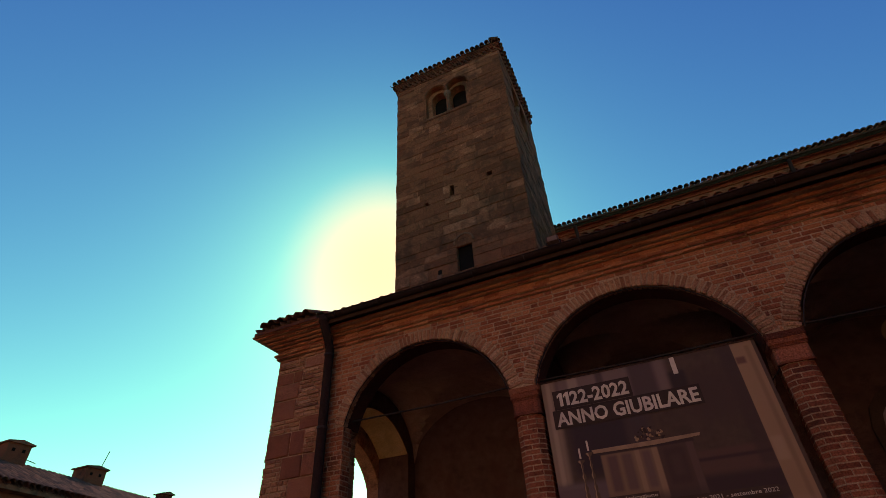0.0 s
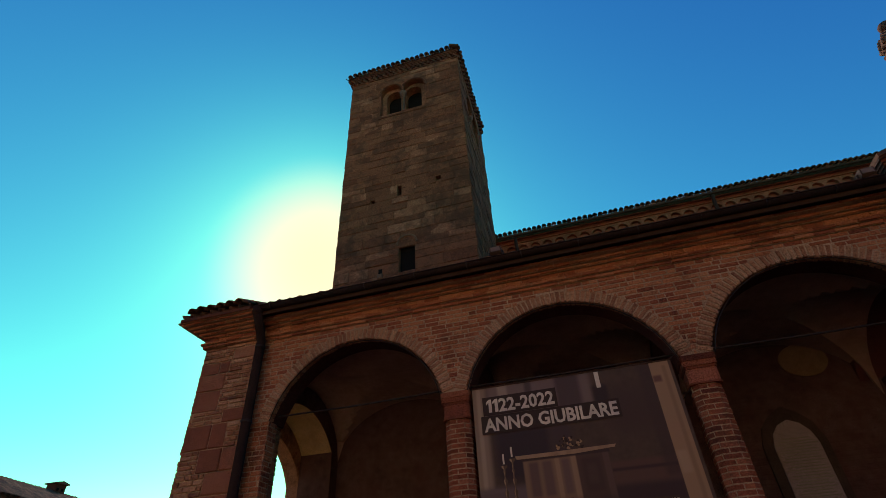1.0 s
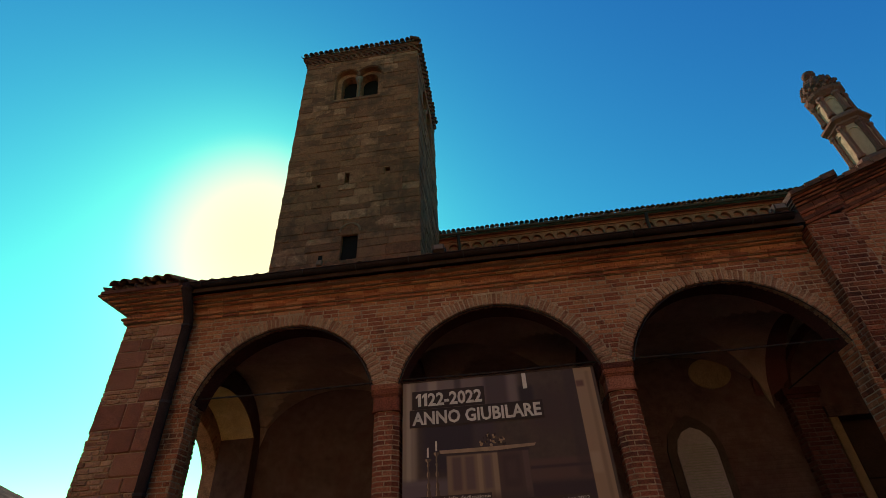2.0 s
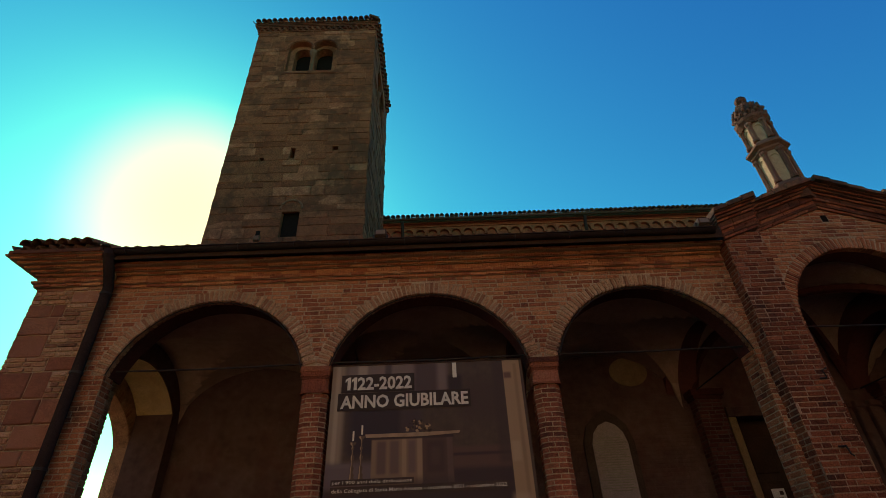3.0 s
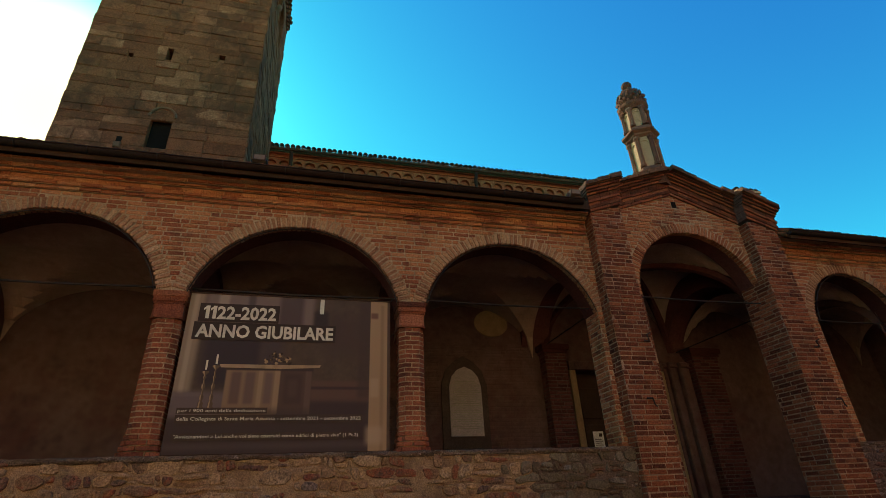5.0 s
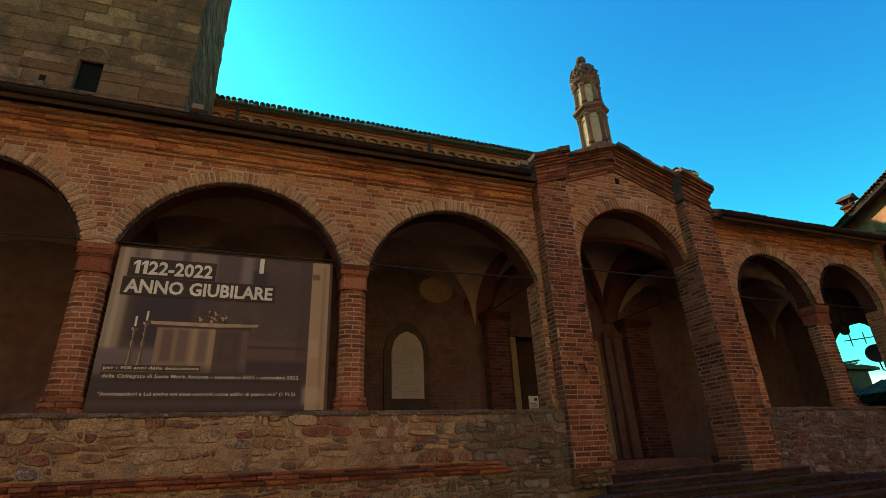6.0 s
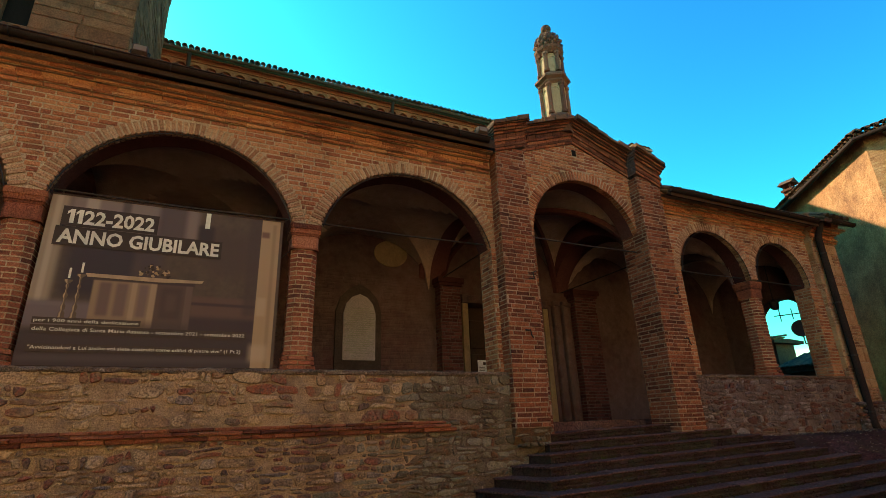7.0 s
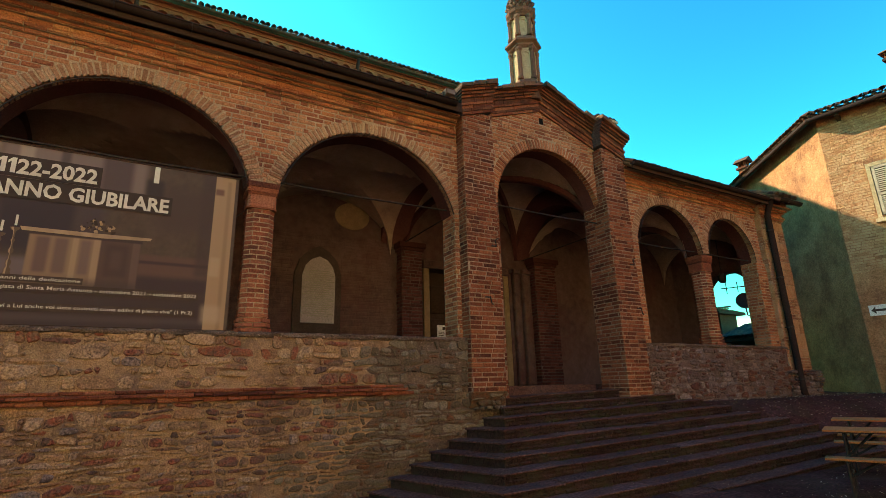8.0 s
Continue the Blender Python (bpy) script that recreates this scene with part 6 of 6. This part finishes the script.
for z, h, out in ((14.0, 0.03, 0.19), (14.03, 0.13, 0.15), (14.16, 0.05, 0.24)):
    part("cornice_course", Geo().box(NX0, NX1, NY - out, NY + 0.5, z, z + h), CORBEL, nave)
nr = thing("roof_nave", "clay barrel tile roof of the nave", "roof", kind="structure")
part("deck", Geo().hexa([(NX0, NY - .5, 14.16), (NX1, NY - .5, 14.16), (NX1, NY + 4, 15.80), (NX0, NY + 4, 15.80), (NX0, NY - .5, 14.25), (NX1, NY - .5, 14.25), (NX1, NY + 4, 15.89), (NX0, NY + 4, 15.89)]), DARKWOOD, nr)
tiled_slope(nr, (NX0, NY - .52, 14.22), (NX1, NY - .52, 14.22), (0, 0.8, 0.29), 2, 0.2, 153, 1, 200)
part("gutter_channel", Geo().tube([(NX0, NY - 0.5, 14.17), (NX1, NY - 0.5, 14.17)], 0.04, 8), DARKWOOD, nr, "dark gutter")
for xx in (0.57, 8.08):
    d = thing("downpipe", "dark downpipe on the nave wall", "downpipe", "nave downpipes", at=(xx, NY - 0.3, 8))
    part("pipe", Geo().tube([(xx, NY - 0.48, 14.10), (xx, NY - 0.34, 13.80), (xx, NY - 0.34, 8.0)], 0.07, 8), COPPER, d, "", True)
# aisle roof between the portico and the nave
ar = thing("roof_aisle", "clay tile aisle roof behind the portico", "roof", kind="structure")
part("deck", Geo().hexa([(0.1, 3.72, 8.1), (20, 3.72, 8.1), (20, NY, 9.9), (0.1, NY, 9.9), (0.1, 3.72, 8.15), (20, 3.72, 8.15), (20, NY, 9.95), (0.1, NY, 9.95)]), TILE, ar)
setting("wall_aisle", Geo().box(-4.3, 17.2, 3.7, 3.74, 1.0, 8.1), SANDSTONE, "plain aisle wall behind the portico", "wall")

# ------------------------------------------------------------ house beside the square
HC = Vector((18.75, -0.95, 0))
far_way, near_way = Vector((0.61, 0.79, 0)).normalized(), Vector((0.17, -0.985, 0)).normalized()
HE = 8.78
house = thing("house", "two-storey ochre rendered and brick house with a tiled eave", "house", at=(HC.x, HC.y, 0.9))
A, B, C = HC + far_way * 6.0, HC, HC + near_way * 14
inner = Vector((7.5, 2.0, 0))
quad = [A, B, C, C + Vector((9, 1.5, 0)), A + Vector((8, -5, 0))]
g = Geo().prism([(p.x, p.y) for p in quad], 0.2, HE + 0.2, "z")
part("wall", g, HOUSE_STONE, house, "ochre rendered wall, grey and worn below")


def wall_pose(p, q):
    """A face that runs from p to q, seen with p at its left."""
    d = (q - p).normalized()
    return face_pose((p.x, p.y, 0), (d.y, -d.x, 0))


mB = wall_pose(B, C)
lay(courses(0.0, 9.0, 4.2, HE - 0.15, lambda z: [(0.82, 2.12)] if 5.5 < z < 7.2 else (), seed=161, rise=0.078, joint=0.012), house, mB, HOUSE_BRICK, "brick", 0.03, 0.004, 0.005, 300, lambda r: abs(r[0] - 2) + abs(r[2] - 6.5), 161)
for s0 in (0.93,):
    g = Geo().box(s0, s0 + 1.0, -0.012, 0.1, 5.65, 7.05)
    g.v = [tuple(mB @ Vector(p)) for p in g.v]
    win = part("window", g, SLATE, house, "window behind closed louvred shutters")
    g = Geo().box(s0 - 0.09, s0, -0.05, 0.1, 5.55, 7.15).box(s0 + 1.0, s0 + 1.09, -0.05, 0.1, 5.55, 7.15).box(s0, s0 + 1.0, -0.05, 0.1, 7.05, 7.15)
    g.v = [tuple(mB @ Vector(p)) for p in g.v]
    part("frame", g, CREAM, win, "pale stone frame")
    g = Geo().box(s0 - 0.15, s0 + 1.15, -0.1, 0.1, 5.47, 5.57)
    g.v = [tuple(mB @ Vector(p)) for p in g.v]
    part("sill", g, CREAM, win)
    for a, b in ((s0 + 0.02, s0 + 0.49), (s0 + 0.51, s0 + 0.98)):
        g = Geo().box(a, a + 0.06, -0.045, -0.015, 5.66, 7.04).box(b - 0.06, b, -0.045, -0.015, 5.66, 7.04).box(a, b, -0.045, -0.015, 5.66, 5.73).box(a, b, -0.045, -0.015, 6.97, 7.04).box(a, b, -0.045, -0.015, 6.2, 6.27)
        g.v = [tuple(mB @ Vector(p)) for p in g.v]
        part("shutter", g, SHUTTER, win, "weathered pale louvred shutter")
        for k in range(24):
            zz = 5.75 + 0.055 * k
            if 6.14 < zz < 6.28 or zz > 6.93:
                continue
            g = Geo().hexa([(a + .06, -0.045, zz), (b - .06, -0.045, zz), (b - .06, -0.02, zz + 0.03), (a + .06, -0.02, zz + 0.03), (a + .06, -0.045, zz + 0.012), (b - .06, -0.045, zz + 0.012), (b - .06, -0.02, zz + 0.042), (a + .06, -0.02, zz + 0.042)])
            g.v = [tuple(mB @ Vector(p)) for p in g.v]
            part("slat", g, SHUTTER, win)
# eaves
n1, n2 = Vector((-far_way.y, far_way.x, 0)), Vector((near_way.y, -near_way.x, 0))
n1 = n1 if n1.x < 0 else -n1
n2 = n2 if n2.x < 0 else -n2
over = 0.32
mit = (n1 + n2).normalized() * over / (n1 + n2).normalized().dot(n1)
E0, E1, E2 = A + n1 * over + far_way * 0.3, B + mit, C + n2 * over
top_in = Vector((6.5, 0.5, 2.6))
z_ = Vector((0, 0, HE + 0.12))
g = Geo()
for p, q in ((E0, E1), (E1, E2)):
    k1, k2 = p + z_, q + z_
    t1, t2 = p + z_ + top_in, q + z_ + top_in
    g.hexa([k1 - Vector((0, 0, .08)), k2 - Vector((0, 0, .08)), t2 - Vector((0, 0, .08)), t1 - Vector((0, 0, .08)), k1, k2, t2, t1])
part("roof", g, DARKWOOD, house, "dark boarded roof underside")
tiled_slope(house, E1 + z_, E0 + z_, top_in.normalized() * 0.8, 2, 0.21, 171, 1, 120)
tiled_slope(house, E1 + z_, E2 + z_, top_in.normalized() * 0.8, 2, 0.21, 173, 1, 150)
k1, k2, k3 = (p + n * 0.02 + Vector((0, 0, HE + 0.05)) for p, n in ((E0, n1), (E1, mit * 0.5), (E2, n2)))
part("eave_gutter", Geo().tube([k1, k2, k3], 0.06, 8), COPPER, house, "dark gutter")
for k in range(12):
    q = B + near_way * (0.5 + 1.1 * k)
    d = n2 * 0.3
    g = Geo().hexa([q + Vector((0, 0, HE - 0.14)), q + near_way * 0.1 + Vector((0, 0, HE - 0.14)), q + near_way * 0.1 + d + Vector((0, 0, HE - 0.06)), q + d + Vector((0, 0, HE - 0.06)), q + Vector((0, 0, HE)), q + near_way * 0.1 + Vector((0, 0, HE)), q + near_way * 0.1 + d + Vector((0, 0, HE)), q + d + Vector((0, 0, HE))])
    part("rafter_end", g, DARKWOOD, house, "dark rafter end")


def chimney(name, x, y, z0, z1, w, label, closed=False):
    """A shaft with a tiled cap on four posts, or closed up to a flat cap with small black blocks for smoke holes."""
    c = thing(name, label, "chimney", at=(x, y, z0))
    if closed:
        part("chimney_shaft", Geo().box(x - w, x + w, y - w, y + w, z0, z1), BRICK_DARK, c)
        part("cap_roof", Geo().prism([(y - w - .09, z1), (y + w + .09, z1), (y + w + .09, z1 + 0.05), (y, z1 + 0.14), (y - w - .09, z1 + 0.05)], x - w - .09, x + w + .09, "x"), TILE, c, "low tiled cap")
        # black blocks on the shaft stand for the shade in its smoke holes
        for s in (-0.45, 0.45):
            part("smoke_hole", Geo().box(x + w - 0.05, x + w + 0.004, y + s * w - 0.06, y + s * w + 0.06, z1 - 0.3, z1 - 0.18), OPENING_DARK, c)
        return c
    part("chimney_shaft", Geo().box(x - w, x + w, y - w, y + w, z0, z1), BRICK_DARK, c)
    rim = part("rim", Geo().box(x - w - .06, x + w + .06, y - w - .06, y + w + .06, z1, z1 + 0.08), MOULD_DARK, c)
    for sx in (-1, 1):
        for sy in (-1, 1):
            part("cap_post", Geo().box(x + sx * w - .06 * (sx > 0), x + sx * w + .06 * (sx < 0), y + sy * w - .06 * (sy > 0), y + sy * w + .06 * (sy < 0), z1 + .08, z1 + 0.3), BRICK_DARK, rim)
    part("cap_roof", Geo().prism([(x - w - .12, z1 + 0.28), (x + w + .12, z1 + 0.28), (x, z1 + 0.5)], y - w - .12, y + w + .12), TILE, c, "small tiled cap")
    return c


q = HC + far_way * 5.15 - n1 * 0.2
chimney("chimney", q.x, q.y, HE + 0.2, HE + 0.80, 0.15, "small brick chimney with a tiled cap on the eave")
chimney("chimney", 22.0, -2.3, HE + 0.4, 11.25, 0.24, "brick chimney with a tiled cap on the house roof")
sign = thing("direction_sign", "small white arrow sign on the house wall", "sign", at=tuple(B + near_way * 0.6 + Vector((0, 0, 3.05))))
g = Geo().box(0.16, 1.1, -0.03, -0.01, 3.03, 3.31)
g.v = [tuple(mB @ Vector(p)) for p in g.v]
plate_ = part("plate", g, plain("white_enamel", (0.7, 0.7, 0.68), 0.4), sign)
g = Geo().prism([(0.2, 3.17), (0.3, 3.26), (0.3, 3.2), (0.52, 3.2), (0.52, 3.14), (0.3, 3.14), (0.3, 3.08)], -0.034, -0.03)
g.v = [tuple(mB @ Vector(p)) for p in g.v]
part("arrow", g, SLATE, plate_, "black arrow")
g = Geo().box(0.6, 1.04, -0.034, -0.03, 3.19, 3.25).box(0.6, 0.96, -0.034, -0.03, 3.09, 3.15)
g.v = [tuple(mB @ Vector(p)) for p in g.v]
part("lettering_bar", g, SLATE, plate_)

# ------------------------------------------------------------ beer tables and benches
def trestle(name, length, width, height, label, category, group):
    t = thing(name, label, category, group)
    part("top", Geo().slab(-length / 2, length / 2, -width / 2, width / 2, height - 0.025, height, 0.004), BENCHWOOD, t, "varnished orange pine top")
    for sx in (-1, 1):
        x = sx * (length / 2 - 0.21)
        for sy in (-1, 1):
            part("leg", Geo().tube([(x, sy * width * 0.40, height - 0.025), (x, sy * width * 0.42, 0)], 0.014, 6), IRON, t, "thin dark steel leg")
        part("scissor_brace", Geo().tube([(x, -width * 0.41, height * 0.62), (x, width * 0.38, height - 0.04)], 0.009, 5).tube([(x + 0.012, width * 0.41, height * 0.62), (x + 0.012, -width * 0.38, height - 0.04)], 0.009, 5), IRON, t, "crossed steel bars")
        part("crossbar", Geo().tube([(x, -width * 0.39, height * 0.3), (x, width * 0.39, height * 0.3)], 0.012, 6), IRON, t)
        part("brace", Geo().tube([(x, -width * 0.3, height * 0.55), (x - sx * 0.3, -width * 0.2, height - 0.03)], 0.01, 5).tube([(x, width * 0.3, height * 0.55), (x - sx * 0.3, width * 0.2, height - 0.03)], 0.01, 5), IRON, t, "folding steel brace")
    return t


table = trestle("beer_table", 2.2, 0.6, 0.76, "folding beer table with an orange pine top on the square", "table", "beer tables")
bench = trestle("beer_bench", 2.2, 0.25, 0.47, "folding beer bench with a pine seat beside the table", "bench", "beer benches")
AX, SIDE = Vector((0.36, -0.93)), Vector((0.93, 0.36))
END = Vector((10.15, -3.45))


def beside(off, length=2.2):
    c = END + SIDE * off + AX * (length / 2)
    return pose(c.x, c.y, ground_z(c.x, c.y), 0, 0, -68.8)


for off in (2.05,):
    copy_thing(table, beside(off))
for off in (1.45, 2.65):
    copy_thing(bench, beside(off))
table.matrix_basis = beside(0.0)
bench.matrix_basis = beside(-0.6)

# ------------------------------------------------------------ distant roofs
def far_house(name, x, y, w, d, base, eave, ridge, label, turn=0, chim=()):
    h = thing(name, label, "house", at=(x, y, base))
    m = pose(x, y, 0, 0, 0, turn)
    body = Geo().box(-w / 2, w / 2, -d / 2, d / 2, base, eave)
    body.v = [tuple(m @ Vector(p)) for p in body.v]
    part("wall", body, SANDSTONE, h)
    rf = Geo().prism([(-d / 2 - .5, eave - 0.1), (d / 2 + .5, eave - 0.1), (d / 2 + .5, eave + 0.05), (0, ridge), (-d / 2 - .5, eave + 0.05)], -w / 2 - .3, w / 2 + .3, "x")
    rf.v = [tuple(m @ Vector(p)) for p in rf.v]
    part("roof", rf, TILE, h, "old clay tile roof")
    a, b = m @ Vector((-w / 2 - .3, -d / 2 - .55, eave + 0.05)), m @ Vector((w / 2 + .3, -d / 2 - .55, eave + 0.05))
    upv = m.to_3x3() @ Vector((0, d / 2 + .5, ridge - eave))
    tiled_slope(h, a, b, upv, max(4, int(upv.length / 0.4)), 0.24, 181, 0, 0, 0.5)
    for cx, cy, cz, top, cw in chim:
        q = m @ Vector((cx, cy, 0))
        chimney("chimney", q.x, q.y, cz, top, cw, "closed brick chimney with a low tiled cap", True)
    return h


far_house("house_west", -22.6, 8.4, 17, 5.0, 0, 6.15, 7.45, "old house with a clay tile roof across the lane", 100, ((-4.0, 0, 7.0, 8.25, 0.42), (-0.25, 0, 7.0, 8.15, 0.46), (4.6, 0, 7.0, 7.98, 0.28)))
aer = thing("roof_aerial", "thin television aerial on the old house roof", "aerial", at=(-22.5, 8.4, 7.4))
part("mast", Geo().tube([(-22.5, 8.35, 7.4), (-22.35, 8.6, 9.05)], 0.016, 5), IRON, aer)
for z in (7.95, 7.68):
    part("arm", Geo().tube([(-22.1, 4.9, z), (-22.2, 5.6, z - 0.08)], 0.014, 5), IRON, aer)
far_house("house_east", 31.2, 6.75, 4.6, 4.0, 0, 3.5, 4.25, "low far house with a clay tile roof", -90)
far_house("house_east", 31.0, 10.5, 0.9, 1.6, 0, 5.2, 5.35, "narrow far house with a shallow tile roof", -90)
dish = thing("satellite_dish", "grey satellite dish on a bent pole", "satellite dish", at=(21.3, 3.55, 3.4))
bowl = Geo().lathe([(0.02, 0.0), (0.18, 0.02), (0.29, 0.07), (0.31, 0.10), (0.30, 0.09), (0.18, 0.04), (0.02, 0.02)], 20)
turn_ = Matrix.Translation((21.3, 3.5, 4.3)) @ Matrix.Rotation(radians(30), 4, "Z") @ Matrix.Rotation(radians(-80), 4, "Y")
bowl.v = [tuple(turn_ @ Vector(p)) for p in bowl.v]
part("reflector", bowl, SLATE, dish, "dull grey reflector", True)
part("pole", Geo().tube([(21.9, 3.5, 3.7), (21.4, 3.55, 3.8), (21.35, 3.55, 4.25)], 0.025, 6), IRON, dish)
wires = thing("aerial_bracket", "dark aerial bars beyond the portico", "aerial", at=(21.9, 3.6, 4.9))
part("bar", Geo().tube([(20.9, 4.1, 4.85), (21.9, 3.6, 4.95)], 0.02, 5), IRON, wires)
part("rung", Geo().tube([(21.1, 4.0, 4.65), (21.1, 4.0, 5.15)], 0.018, 5), IRON, wires)
part("rung", Geo().tube([(21.5, 3.8, 4.72), (21.5, 3.8, 5.12)], 0.018, 5), IRON, wires)
lantern = thing("portico_lantern", "small dark lantern hanging in the end arch", "lantern", at=(16.5, 1.35, 4.3))
part("cage", Geo().lathe([(0.05, 0), (0.1, 0.04), (0.12, 0.22), (0.04, 0.3)], 6, (16.5, 1.35, 4.22)), IRON, lantern)
part("rod", Geo().tube([(16.5, 1.35, 4.5), (16.5, 1.35, 6.05)], 0.012, 5), IRON, lantern)

# ------------------------------------------------------------ unseen walls round the lane, added to block sky light from the house
setting("wall_church_east", Geo().box(17.2, 17.6, 3.75, 9.7, 0.2, 9.0).box(19.6, 20.0, 9.75, 15.0, 0.2, 14.1), CORBEL, "unseen church east walls added to block sky light", "wall")
setting("building_lane_north", Geo().box(20.6, 30.4, 12.0, 17.0, 0, 11.5), BRICK_DARK, "unseen brick block added to keep sky light off the house", "building")

# ------------------------------------------------------------ unseen houses behind the camera, added to close the square and bounce warm light
setting("building_row_south", Geo().box(-26, 9, -20, -15.5, 0, 13).box(-26.3, 9.3, -20.3, -15, 13, 13.3), ROW_PLASTER, "unseen peach house row added to bounce warm sunlight", "building")
setting("building_row_east", Geo().box(9.4, 30, -20, -15.5, 0, 13).box(9.31, 30.3, -20.3, -15, 13.01, 13.31), HOUSE_BRICK, "unseen brick house row added to bounce warm sunlight", "building")
setting("building_row_west", Geo().box(-19, -15, -15.4, -3, 0, 9), ROW_PLASTER, "unseen plastered house row added at the side of the square", "building")

# ------------------------------------------------------------ litter and weeds
rnd = random.Random(400)
litter = Geo()


def scrap(x, y, z, s):
    a, t = rnd.uniform(0, 6.28), rnd.uniform(-0.4, 0.4)
    u, w = Vector((math.cos(a), math.sin(a), t)) * s, Vector((-math.sin(a), math.cos(a), rnd.uniform(-.3, .3))) * s * 0.6
    p = Vector((x, y, z + 0.006 + abs(t) * s))
    litter.add([p - u, p + w, p + u, p - w, p + Vector((0, 0, -0.006))], [(0, 1, 2, 3), (0, 4, 1), (1, 4, 2), (2, 4, 3), (3, 4, 0)])


for _ in range(1300):
    x, y = rnd.uniform(11.5, 18.4), -0.3 - abs(rnd.gauss(0, 1.3))
    if x > 11.9 + 0.44 * (-0.59 - y) / 0.29:
        scrap(x, y, ground_z(x, y) + 0.01, rnd.uniform(0.01, 0.028))
for _ in range(500):
    x, y = rnd.uniform(9.0, 14.5), rnd.uniform(-6.5, -2.9)
    if STEP_TOP - RISE * (2 + (-0.30 - y) / 0.29) < ground_z(x, y):
        scrap(x, y, ground_z(x, y) + 0.01, rnd.uniform(0.008, 0.022))
weeds = Geo()
for k in range(3, STEPS):
    (cx, y0), _, right = step_edge(k)
    for _ in range(34):
        x, y = rnd.uniform(cx + 0.1, right - 0.1), y0 + rnd.choice((0.28, 0.26, 0.15, 0.06)) + rnd.uniform(-.03, .03)
        scrap(x, y, STEP_TOP - RISE * k + LEAN * (x - 7.2) + 0.004, rnd.uniform(0.006, 0.018))
    for _ in range(12):
        x0_ = rnd.uniform(cx + 0.2, right - 0.2)
        for b in range(rnd.randrange(8, 22)):
            x, h_ = x0_ + rnd.gauss(0, 0.07), rnd.uniform(0.02, 0.075)
            y = y0 + 0.28 + rnd.uniform(-.02, .0)
            z = STEP_TOP - RISE * k + LEAN * (x - 7.2) - 0.004
            dx, dy = rnd.uniform(-.035, .035), rnd.uniform(-.05, .0)
            weeds.add([(x - 0.004, y, z), (x + 0.004, y, z), (x + dx, y + dy, z + h_)], [(0, 1, 2)])
LITTER = surface("dry_leaf_litter", [(0.0, (0.10, 0.06, 0.03)), (0.6, (0.26, 0.19, 0.12)), (1.0, (0.50, 0.46, 0.38))], 0.9, 20, 2, 0.0, 0.9)
WEED = surface("dull_weeds", [(0.0, (0.03, 0.04, 0.012)), (1.0, (0.08, 0.085, 0.03))], 0.9, 20, 2, 0.0, 0.8)
setting("leaf_litter", litter, LITTER, "dry leaves and pale crumbs scattered on steps and ground", "litter", kind="stuff")
setting("step_weeds", weeds, WEED, "low dull weeds in the joints of the steps", "weeds", kind="stuff")
